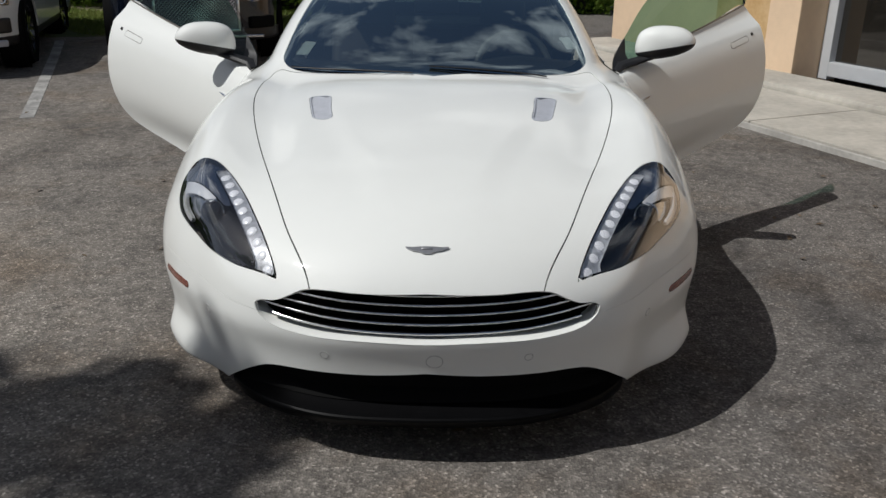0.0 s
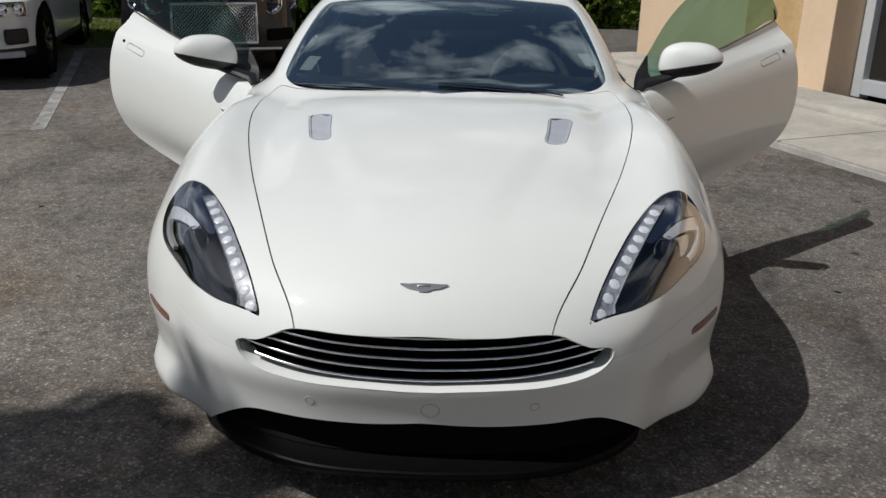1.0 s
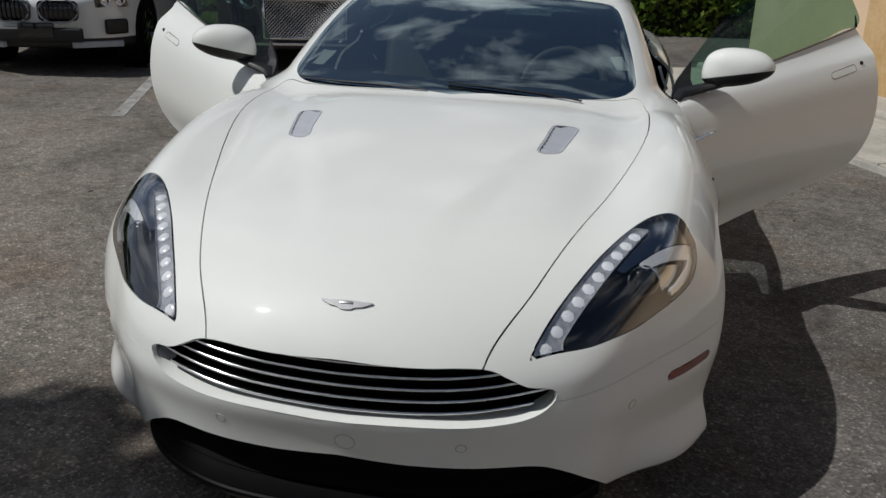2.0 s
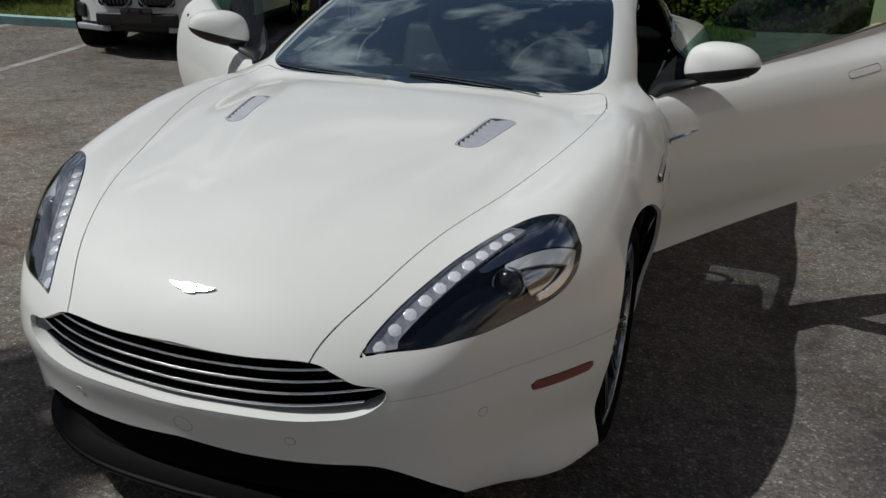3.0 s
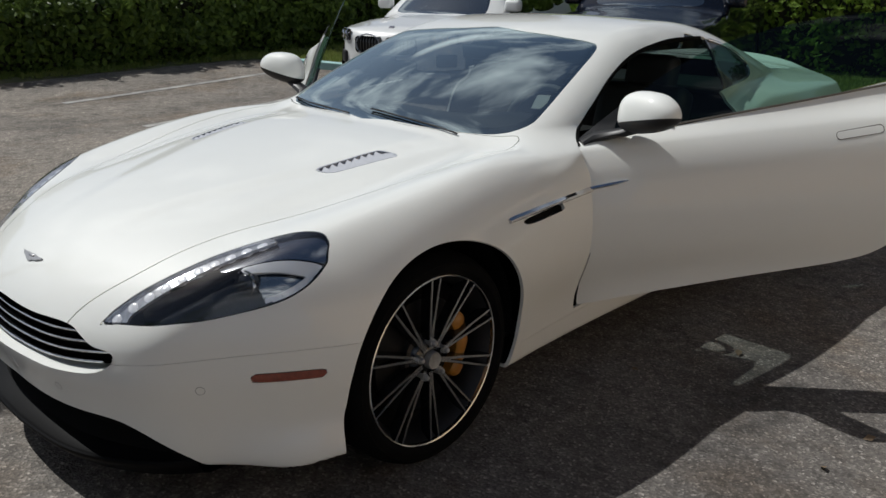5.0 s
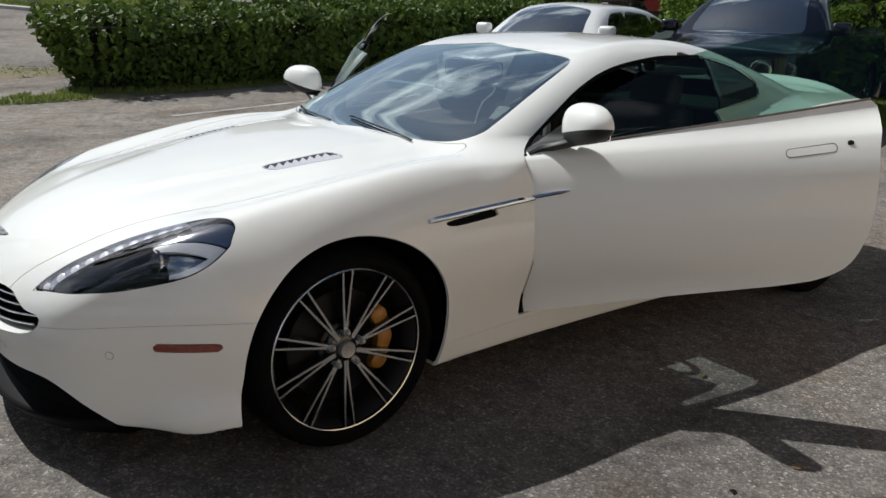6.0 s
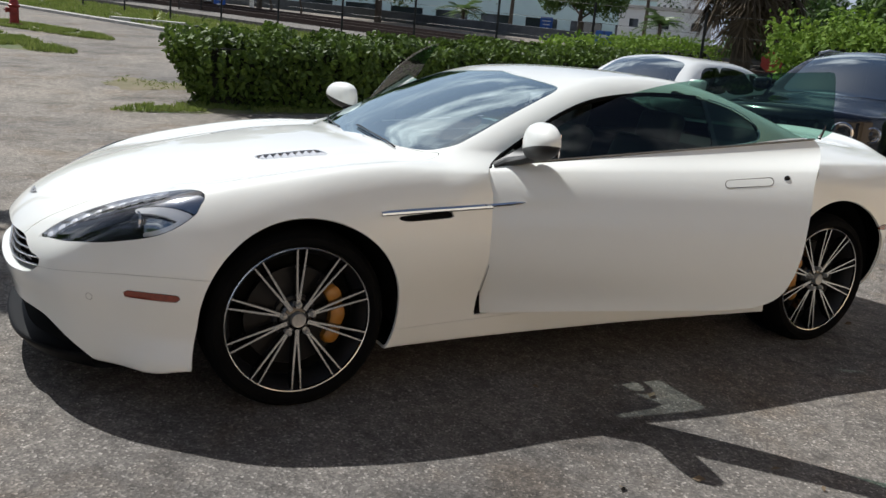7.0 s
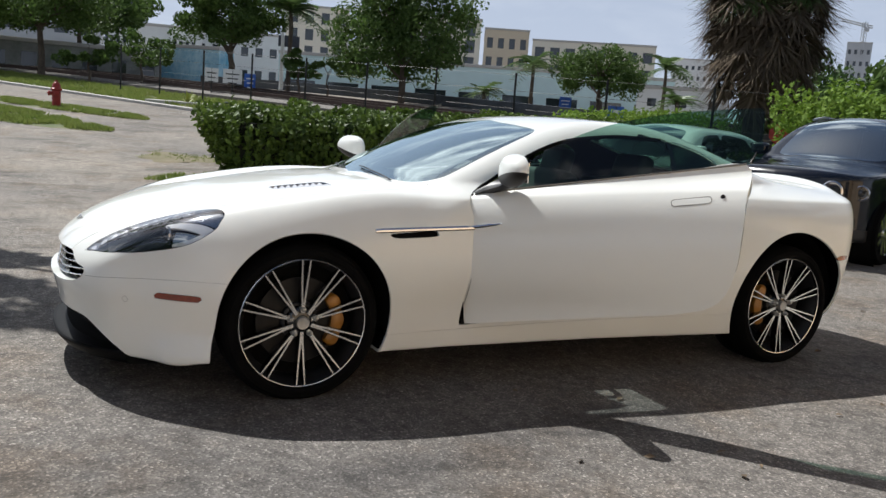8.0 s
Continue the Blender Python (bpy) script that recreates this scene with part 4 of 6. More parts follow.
        rows.append([bm.verts.new((-s * r * side, c * r, z)) for r, z in ((r0, hw - 0.095), (r0, top - 0.008), (r0 + 0.012, top), (r1 - 0.016, top), (r1, top - 0.010), (r1, hw - 0.095))])
    for r0, r1 in zip(rows, rows[1:]):
        for i in range(5):
            bm.faces.new((r0[i], r0[i + 1], r1[i + 1], r1[i]))
    bm.faces.new(rows[0]), bm.faces.new(rows[-1])
    bmesh.ops.recalc_face_normals(bm, faces=bm.faces)
    part("brake_caliper", bm, CALIPER, hub, "amber brake caliper")
    return hub


for side in (1, -1):
    for y, width in zip(WHEEL_Y, (0.235, 0.275)):
        wheel(y, side, width)
    for y, r in ((0.90, 0.378), (3.628, 0.420)):
        bm = bmesh.new()
        rows = []
        for k in range(37):
            a = math.radians(-8 + 200 * k / 36)
            rows.append([bm.verts.new((side * x, y + r * math.cos(a), 0.337 + r * math.sin(a))) for x in (0.835, 0.70, 0.50)])
        for r0, r1 in zip(rows, rows[1:]):
            bm.faces.new((r0[0], r0[1], r1[1], r1[0])), bm.faces.new((r0[1], r0[2], r1[2], r1[1]))
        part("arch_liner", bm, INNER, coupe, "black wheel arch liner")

# shaded gap as a black bar, then shut line, jamb and black door rubber
for side in (1, -1):
    path = []
    for k in range(13):
        z = 0.298 + 0.075 * k / 12
        y = 1.6215 + 0.008 * (z - 0.298) / 0.075
        path.append((side * (skin_side(y, z) + 0.0012), y, z))
    # added black bar: the shadow in the gap between wing and door
    part("gap_shadow", tube(path, [0.0065 - 0.0045 * k / 12 for k in range(13)], 6), RUBBER, coupe, "narrow black bar standing for the shaded gap ahead of the door")
    path = [(side * (skin_side(y, z) + 0.0004), y, z) for y, z in ((1.628 + 0.030 * ((k / 16) ** 0.7), 0.372 + 0.49 * k / 16) for k in range(17))]
    part("door_seam", tube(path, 0.0022, 6), JOINT, coupe, "thin grey shut line ahead of the door")
    # jamb box takes the near-black cavity colour, like the unlit gap
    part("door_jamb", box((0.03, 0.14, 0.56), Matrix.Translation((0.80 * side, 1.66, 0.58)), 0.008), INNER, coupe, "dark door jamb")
    path = []
    for y, z in window_edge[:36]:
        path.append((side * (skin_side(y, z - 0.004) - 0.010), y, z - 0.007))
    part("door_seal", tube(path, 0.011, 8), RUBBER, coupe, "thick black rubber along the door opening")

# bright trim round the rear quarter windows
for side in (1, -1):
    path = [(side * (skin_side(y, z) + 0.0015), y, z) for y, z in opening_edge if y > 2.93]
    part("window_trim", tube(path, 0.0055, 6), DARK_CHROME, coupe, "slim bright trim round the quarter window")

# wipers
for pts in (((-0.09, 1.372), (-0.22, 1.390), (-0.42, 1.435), (-0.60, 1.500)), ((0.46, 1.402), (0.36, 1.402), (0.18, 1.408), (-0.02, 1.424))):
    path = []
    curve = smooth_loop(pts, 6, closed=False)
    for k, (x, y) in enumerate(curve):
        path.append((x, y, skin_z(abs(x), y) + 0.008 + 0.004 * math.sin(math.pi * k / (len(curve) - 1))))
    arm = part("wiper", tube(path, [0.0048 - 0.002 * k / (len(path) - 1) for k in range(len(path))], 8, flat=0.7), BLACK, coupe, "black windscreen wiper at rest")
    path2 = [(x, y + 0.008, skin_z(abs(x), y + 0.008) + 0.005) for x, y in curve[len(curve) // 3:]]
    part("wiper_blade", tube(path2, 0.0034, 6), RUBBER, arm)

# cabin
def seat(x, mat):
    s = thing("seat", Matrix.Translation((x, 2.42, 0.24)), "", "")
    s.parent = coupe
    s["label"] = "charcoal leather bucket seat"
    part("cushion", box((0.46, 0.50, 0.16), Matrix.Translation((0, 0, 0.13)), 0.06, 4), mat, s)
    part("backrest", box((0.46, 0.15, 0.62), Matrix.Translation((0, 0.34, 0.42)) @ pose(0, 0, 0, -20), 0.06, 4), mat, s)
    part("headrest", box((0.26, 0.10, 0.19), Matrix.Translation((0, 0.47, 0.76)) @ pose(0, 0, 0, -14), 0.045, 4), mat, s)


seat(0.37, LEATHER), seat(-0.37, LEATHER)
part("cabin_floor", box((1.44, 2.2, 0.03), Matrix.Translation((0, 2.45, 0.215)), 0.01), LEATHER, coupe)
part("firewall", box((1.44, 0.03, 0.62), Matrix.Translation((0, 1.50, 0.53)), 0.01), INNER, coupe)
part("bulkhead", box((1.44, 0.03, 0.72), Matrix.Translation((0, 3.35, 0.55)), 0.01), LEATHER, coupe)
part("parcel_shelf", box((1.30, 0.5, 0.03), Matrix.Translation((0, 3.55, 0.90)), 0.01), LEATHER, coupe)
part("tunnel", box((0.24, 1.7, 0.34), Matrix.Translation((0, 2.45, 0.38)), 0.05), LEATHER, coupe)
xs = np.linspace(-0.68, 0.68, 23)
bm = bmesh.new()
rows = [[bm.verts.new((x, y + 0.30 * x * x, z + (0.035 * math.exp(-((x - 0.37) / 0.18) ** 2) if 1.68 < y < 1.95 else 0))) for x in xs]
        for y, z in ((1.40, 0.83), (1.52, 0.865), (1.70, 0.885), (1.84, 0.885), (1.90, 0.86), (1.91, 0.74), (1.86, 0.55), (1.86, 0.25))]
for r0, r1 in zip(rows, rows[1:]):
    for i in range(len(xs) - 1):
        bm.faces.new((r0[i], r0[i + 1], r1[i + 1], r1[i]))
part("dashboard", bm, LEATHER, coupe, "dark leather dashboard")
sm = Matrix.Translation((0.37, 2.00, 0.845)) @ pose(0, 0, 0, 66, 0, 0)
bm = lathe([(0.172 + 0.015 * math.cos(2 * math.pi * k / 10), 0.015 * math.sin(2 * math.pi * k / 10)) for k in range(10)], sm, 40, closed=True)
for a in (0, 180, 270):
    add_box(bm, (0.16, 0.035, 0.012), sm @ pose(0, 0, 0, 0, 0, a) @ Matrix.Translation((0.09, 0, 0)), 0.004)
add_lathe(bm, [(0.055, -0.02), (0.055, 0.012), (0.04, 0.022), (0, 0.026)], sm, 24)
part("steering_wheel", bm, LEATHER_GREY, coupe, "three-spoke leather steering wheel")
part("interior_mirror", box((0.21, 0.03, 0.06), Matrix.Translation((0, 2.06, 1.12)) @ pose(0, 0, 0, 10), 0.012, 3), BLACK, coupe, "interior mirror")
for x, y, s in ((-0.56, 1.66, 0.10), (0.585, 1.72, 0.09)):
    z = skin_z(abs(x), y) - 0.02
    nrm = skin_normal(Vector((x, y, z)))
    part("paper", box((s * 0.55, s, 0.002), Matrix.Translation((x, y, z)) @ nrm.to_track_quat("Z", "Y").to_matrix().to_4x4()), PAPER, coupe, "white paper leaning inside the windscreen")


# ---------------------------------------------------------------- ground
def rise(x, y):
    """The lot is level round the car and climbs gently towards the railway."""
    s = -0.89 * np.asarray(x, float) + 0.455 * np.asarray(y, float)
    q = 0.8 * np.logaddexp(0.0, (s - 7.7) / 0.8)
    return 0.07 * np.where(q < 34, q, 34 + 12 * np.tanh((q - 34) / 12))


def ground_z(x, y):
    return float(rise(x, y))


def ground_material():
    m = material("old_asphalt", (0.1, 0.1, 0.1), rough=0.88)
    n, l = m.node_tree.nodes, m.node_tree.links
    b = n["Principled BSDF"]
    b.inputs["Specular IOR Level"].default_value = 0.3
    tc = n.new("ShaderNodeTexCoord")

    def noise_at(scale, detail=4, rough=0.55, stretch=None):
        t = n.new("ShaderNodeTexNoise")
        t.inputs["Scale"].default_value, t.inputs["Detail"].default_value, t.inputs["Roughness"].default_value = scale, detail, rough
        if stretch:
            mp = n.new("ShaderNodeMapping")
            mp.inputs["Scale"].default_value, mp.inputs["Rotation"].default_value = stretch, (0, 0, 0.35)
            l.new(tc.outputs["Object"], mp.inputs["Vector"]), l.new(mp.outputs["Vector"], t.inputs["Vector"])
        else:
            l.new(tc.outputs["Object"], t.inputs["Vector"])
        return t.outputs["Fac"]

    def ramp(fac, stops):
        r = n.new("ShaderNodeValToRGB")
        while len(r.color_ramp.elements) < len(stops):
            r.color_ramp.elements.new(0.5)
        for e, (p, c) in zip(r.color_ramp.elements, stops):
            e.position, e.color = p, (*c, 1)
        l.new(fac, r.inputs["Fac"])
        return r.outputs["Color"]

    def mixed(kind, a, c, fac):
        x = n.new("ShaderNodeMix")
        x.data_type, x.blend_type = "RGBA", kind
        x.inputs[0].default_value = fac
        l.new(a, x.inputs[6]), l.new(c, x.inputs[7])
        return x.outputs[2]

    stone = n.new("ShaderNodeTexVoronoi")
    stone.inputs["Scale"].default_value = 125
    l.new(tc.outputs["Object"], stone.inputs["Vector"])
    pick = n.new("ShaderNodeSeparateColor")
    l.new(stone.outputs["Color"], pick.inputs[0])
    grit = ramp(pick.outputs[0], [(0.0, (0.107, 0.100, 0.094)), (0.5, (0.155, 0.145, 0.136)), (0.85, (0.209, 0.195, 0.182)), (0.96, (0.289, 0.272, 0.255)), (1.0, (0.418, 0.395, 0.370))])
    patch = ramp(noise_at(1.7, 6, 0.62), [(0.30, (0.66, 0.66, 0.66)), (0.47, (1.0, 0.99, 0.97)), (0.70, (1.18, 1.16, 1.13))])
    worn = ramp(noise_at(0.22, 3, 0.5), [(0.35, (0.84, 0.84, 0.85)), (0.65, (1.22, 1.19, 1.13))])
    fleck = ramp(noise_at(14, 5, 0.7), [(0.34, (0.62, 0.62, 0.62)), (0.58, (1.12, 1.12, 1.12))])
    c = mixed("MULTIPLY", grit, patch, 1.0)
    c = mixed("MULTIPLY", c, worn, 1.0)
    c = mixed("MULTIPLY", c, fleck, 0.9)
    pits = ramp(noise_at(5.0, 6, 0.72), [(0.36, (0.48, 0.48, 0.48)), (0.45, (1.03, 1.03, 1.03))])
    c = mixed("MULTIPLY", c, pits, 0.55)
    stain = ramp(noise_at(1.15, 6, 0.7), [(0.50, (1.0, 1.0, 1.0)), (0.66, (0.82, 0.71, 0.60))])
    c = mixed("MULTIPLY", c, stain, 0.75)
    tar = ramp(noise_at(0.8, 7, 0.66, (1.0, 0.30, 1.0)), [(0.54, (1.0, 1.0, 1.0)), (0.62, (0.50, 0.50, 0.51))])
    c = mixed("MULTIPLY", c, tar, 0.55)
    # the bays nearer the shop were sealed later and stay darker, with a ragged edge
    where = n.new("ShaderNodeSeparateXYZ")
    ragged = n.new("ShaderNodeMath")
    ragged.operation, ragged.inputs[1].default_value = "MULTIPLY_ADD", 2.2
    l.new(tc.outputs["Object"], where.inputs["Vector"])
    l.new(noise_at(0.7, 6, 0.65), ragged.inputs[0])
    l.new(where.outputs["X"], ragged.inputs[2])
    span = n.new("ShaderNodeMapRange")
    span.inputs[1].default_value, span.inputs[2].default_value = -1.6, 2.2
    l.new(ragged.outputs[0], span.inputs[0])
    seal = ramp(span.outputs[0], [(0.0, (1.10, 1.08, 1.05)), (1.0, (0.83, 0.83, 0.84))])
    c = mixed("MULTIPLY", c, seal, 1.0)
    crack = n.new("ShaderNodeTexVoronoi")
    crack.feature = "DISTANCE_TO_EDGE"
    crack.inputs["Scale"].default_value = 0.55
    bend = n.new("ShaderNodeTexNoise")
    bend.inputs["Scale"].default_value, bend.inputs["Detail"].default_value = 2.2, 6
    off = n.new("ShaderNodeMix")
    off.data_type = "RGBA"
    off.inputs[0].default_value = 0.28
    l.new(tc.outputs["Object"], off.inputs[6]), l.new(bend.outputs["Color"], off.inputs[7])
    l.new(tc.outputs["Object"], bend.inputs["Vector"])
    l.new(off.outputs[2], crack.inputs["Vector"])
    line = ramp(crack.outputs["Distance"], [(0.0, (0.35, 0.35, 0.35)), (0.006, (0.9, 0.9, 0.9)), (0.010, (1, 1, 1))])
    c = mixed("MULTIPLY", c, line, 0.32)
    l.new(c, b.inputs["Base Color"])
    bp = n.new("ShaderNodeBump")
    bp.inputs["Distance"].default_value, bp.inputs["Strength"].default_value = 0.003, 0.8
    l.new(stone.outputs["Distance"], bp.inputs["Height"])
    l.new(bp.outputs["Normal"], b.inputs["Normal"])
    return m


ASPHALT = ground_material()
CONCRETE = material("pale_concrete", (0.52, 0.49, 0.43), rough=0.9, vary=0.35, scale=2.0, bump=0.002, bump_scale=40)
KERB = material("kerb_concrete", (0.52, 0.50, 0.46), rough=0.9, vary=0.4, scale=3.0, bump=0.003, bump_scale=30)
LINE = material("worn_road_paint", (0.46, 0.45, 0.42), rough=0.85, vary=0.65, scale=5.0, color2=(0.16, 0.155, 0.15))
EARTH = material("worn_brown_soil", (0.20, 0.165, 0.105), rough=0.95, vary=0.4, scale=1.6, color2=(0.12, 0.11, 0.05), bump=0.01, bump_scale=25)
SOIL = material("dry_soil_and_turf", (0.060, 0.095, 0.022), rough=0.95, vary=0.5, scale=1.2, color2=(0.19, 0.165, 0.095), bump=0.01, bump_scale=30)
BLADE = material("grass_blade", (0.125, 0.20, 0.035), rough=0.8, color2=(0.27, 0.29, 0.09), vary=0.5, scale=2.0, per_island=0.4)
STUCCO = material("peach_stucco", (0.76, 0.57, 0.39), rough=0.9, vary=0.12, scale=1.5, bump=0.002, bump_scale=90)
STUCCO_TAN = material("flaking_tan_stucco", (0.46, 0.29, 0.115), rough=0.9, vary=0.5, scale=2.5, color2=(0.60, 0.42, 0.23), bump=0.004, bump_scale=25)
ALU = material("white_aluminium", (0.62, 0.64, 0.66), rough=0.4, metal=0.2, vary=0.08)
DARK_PANE = material("dark_shop_glass", (0.02, 0.018, 0.015), rough=0.04, coat=1.0, vary=0.3, scale=1.0)
BARK = material("bark", (0.13, 0.10, 0.075), rough=0.95, vary=0.5, scale=5, bump=0.02, bump_scale=12)
LEAF = material("leaf_green", (0.044, 0.088, 0.018), rough=0.6, color2=(0.115, 0.175, 0.045), vary=0.5, scale=0.7, per_island=0.6)
LEAF_DARK = material("dark_leaf", (0.032, 0.075, 0.016), rough=0.55, color2=(0.07, 0.12, 0.03), vary=0.5, scale=0.7, per_island=0.6)
LEAF_HEDGE = material("waxy_hedge_leaf", (0.012, 0.030, 0.008), rough=0.50, color2=(0.16, 0.24, 0.04), vary=0.5, scale=0.9, per_island=0.6)
LEAF_LIME = material("lime_leaf", (0.085, 0.17, 0.015), rough=0.75, color2=(0.21, 0.30, 0.05), vary=0.5, scale=0.9, per_island=0.6)
FROND = material("palm_frond", (0.055, 0.11, 0.03), rough=0.45, color2=(0.12, 0.17, 0.06), vary=0.5, scale=1, per_island=0.5)
DEAD = material("dead_frond", (0.055, 0.038, 0.024), rough=0.95, color2=(0.17, 0.125, 0.080), vary=0.5, scale=2, per_island=0.6)
# shade inside the hedges, put into the colour of a solid core
SHADE_CORE = material("hedge_inner_shade", (0.020, 0.022, 0.012), rough=1.0, vary=0.5, scale=6)

for m in (LEAF, LEAF_DARK, LEAF_LIME, FROND, BLADE):
    leafy(m)
leafy(LEAF_HEDGE, 0.24)
LEAF_HEDGE.node_tree.nodes["Principled BSDF"].inputs["Specular IOR Level"].default_value = 0.22

axis = np.unique(np.concatenate([np.linspace(-600, -70, 12), np.linspace(-70, -30, 21), np.linspace(-30, 14, 60), np.linspace(14, 600, 14)]))
axis_y = np.unique(np.concatenate([np.linspace(-600, -20, 12), np.linspace(-20, 30, 61), np.linspace(30, 70, 21), np.linspace(70, 600, 12)]))
gx, gy = np.meshgrid(axis, axis_y, indexing="ij")
gv = np.stack([gx.ravel(), gy.ravel(), rise(gx, gy).ravel()], 1)
nx, ny = len(axis), len(axis_y)
ii, jj = np.meshgrid(np.arange(nx - 1), np.arange(ny - 1), indexing="ij")
q0 = (ii * ny + jj).ravel()
ground = place("ground", mesh_of("ground", gv, np.stack([q0, q0 + ny, q0 + ny + 1, q0 + 1], 1), ASPHALT))
tagged(ground, "weathered grey-brown asphalt with cracks and pale aggregate", "asphalt lot", kind="structure")


def strip(name, a, b, width, lift, mat, label, category, thick=0.0, kind="structure", steps=24):
    """A band along the ground from a to b; thick: how far it stands up."""
    a, b = Vector((*a, 0)), Vector((*b, 0))
    d = (b - a).normalized()
    s = Vector((-d.y, d.x, 0)) * width / 2
    bm = bmesh.new()
    rows = []
    for k in range(steps + 1):
        c = a.lerp(b, k / steps)
        p, q = c + s, c - s
        zp, zq = ground_z(p.x, p.y), ground_z(q.x, q.y)
        rows.append([bm.verts.new((p.x, p.y, zp - 0.05)), bm.verts.new((p.x, p.y, zp + lift + thick)), bm.verts.new((q.x, q.y, zq + lift + thick)), bm.verts.new((q.x, q.y, zq - 0.05))])
    for r0, r1 in zip(rows, rows[1:]):
        for i in range(3):
            bm.faces.new((r0[i], r0[i + 1], r1[i + 1], r1[i]))
    bm.faces.new(rows[0]), bm.faces.new(rows[-1][::-1])
    bmesh.ops.recalc_face_normals(bm, faces=bm.faces)
    ob = part(name, bm, mat, smooth=False)
    return tagged(ob, label, category, kind=kind)


def lawn(name, loop, label, count, height=0.05, seed=1, earth=SOIL):
    """A turf patch with an uneven edge and tufts of blades."""
    rnd = random.Random(seed)
    loop = smooth_loop(loop, 6)
    lo, hi = loop.min(0), loop.max(0)
    cell = max(0.16, float((hi - lo).max()) / 70)
    nu, nv = int((hi[0] - lo[0]) / cell) + 2, int((hi[1] - lo[1]) / cell) + 2
    ii, jj = np.meshgrid(np.arange(nu + 1), np.arange(nv + 1), indexing="ij")
    p = np.stack([lo[0] + (ii.ravel() - 0.5) * cell, lo[1] + (jj.ravel() - 0.5) * cell], 1)
    gap_at = lambda q: outline_gap(loop, q[:, 0], q[:, 1], 9.0, 1.5)
    # corners of the net that lie outside are drawn in to the edge
    for _ in range(3):
        g0 = gap_at(p)
        slope_x, slope_y = gap_at(p + (0.02, 0)) - g0, gap_at(p + (0, 0.02)) - g0
        out = (g0 > 0) & (g0 < 1.5)
        p[out] -= (np.stack([slope_x, slope_y], 1) / 0.02 * g0[:, None])[out]
    ragged = np.array([noise.noise((x * 3, y * 3, 0)) for x, y in p])
    rim = np.abs(gap_at(p)) < cell * 0.5
    z = rise(p[:, 0], p[:, 1]) + np.where(rim, -0.006 + 0.012 * ragged, 0.016 + 0.012 * ragged)
    p = p + np.where(rim, 0.05, 0.0)[:, None] * ragged[:, None]
    at = (ii * (nv + 1) + jj)
    quads = np.stack([at[:-1, :-1].ravel(), at[1:, :-1].ravel(), at[1:, 1:].ravel(), at[:-1, 1:].ravel()], 1)
    quads = quads[gap_at(p[quads].mean(1)) < 0.0]
    used, inv = np.unique(quads, return_inverse=True)
    base = place(name, mesh_of(name, np.column_stack([p, z])[used], inv.reshape(quads.shape), earth))
    tagged(base, label, "lawn", kind="structure")
    v, f = [], []
    pts = np.random.rand(count * 4, 2) * (hi - lo) + lo
    pts = pts[outline_gap(loop, pts[:, 0], pts[:, 1]) < -0.02][:count]
    for x, y in pts:
        if noise.noise((x * 1.3, y * 1.3, 3)) < -0.12 + rnd.uniform(-0.2, 0.1):
            continue
        z = ground_z(x, y) + 0.02
        for _ in range(3):
            a = rnd.uniform(0, 6.28)
            h = height * rnd.uniform(0.5, 1.4)
            w = 0.006 + 0.10 * height
            dx, dy = math.cos(a), math.sin(a)
            lean = rnd.uniform(0.1, 0.7) * h
            ox, oy = rnd.uniform(-0.03, 0.03), rnd.uniform(-0.03, 0.03)
            k = len(v)
            v += [(x + ox - dy * w, y + oy + dx * w, z), (x + ox + dy * w, y + oy - dx * w, z), (x + ox + dx * lean, y + oy + dy * lean, z + h)]
            f.append((k, k + 1, k + 2))
    blades = place("grass", mesh_of("grass", v, f, BLADE, smooth=False))
    return tagged(blades, "short green grass blades", "grass", kind="stuff")


# parking lines
strip("parking_line", (-3.35, 4.65), (-4.95, 9.0), 0.11, 0.004, LINE, "worn white parking bay line", "road marking")
strip("parking_line", (-5.35, 3.2), (-6.25, 7.0), 0.10, 0.004, LINE, "worn white parking bay line", "road marking")
strip("parking_line", (-7.2, 3.2), (-7.75, 7.1), 0.10, 0.004, LINE, "worn white parking bay line", "road marking")
strip("parking_line", (-0.2, 7.2), (-1.6, 11.0), 0.11, 0.004, LINE, "worn white parking bay line", "road marking")

# verge, worn soil and road edge beyond
lawn("verge", [(-8.85, 1.45), (-8.85, 2.8), (-8.83, 5.0), (-8.68, 6.7), (-7.7, 7.7), (-5.4, 9.0), (-3.5, 10.0), (0.5, 11.2), (0.5, 13.5), (-6.0, 12.5), (-9.2, 10.5), (-9.9, 6.0), (-9.75, 2.6), (-9.4, 1.8)], "narrow green verge in front of the hedge", 26000, 0.05, 2)
lawn("verge", [(-11.2, 1.75), (-11.15, 2.3), (-11.3, 3.0), (-12.0, 3.2), (-12.35, 2.6), (-12.9, 2.35), (-12.75, 1.95), (-12.2, 1.8), (-11.9, 1.55), (-11.5, 1.85)], "small worn patch of brown soil and thin grass", 260, 0.02, 3, EARTH)
lawn("verge", [(-16.4, 1.55), (-18.5, 1.2), (-22.5, -0.4), (-25, -2.2), (-22, -2.6), (-18, -0.6)], "grass island beside the drive", 9000, 0.07, 4)
lawn("verge", [(-20.0, 2.7), (-21.6, 2.6), (-25.0, 0.6), (-27.0, -0.9), (-25.5, -1.2), (-22.0, 0.9)], "grass island with a hydrant", 6000, 0.07, 5)
U = Vector((0.9, 0.436))
N = Vector((-0.436, 0.9))


def track(c, along):
    p = N * c + U * along
    return (p.x, p.y)


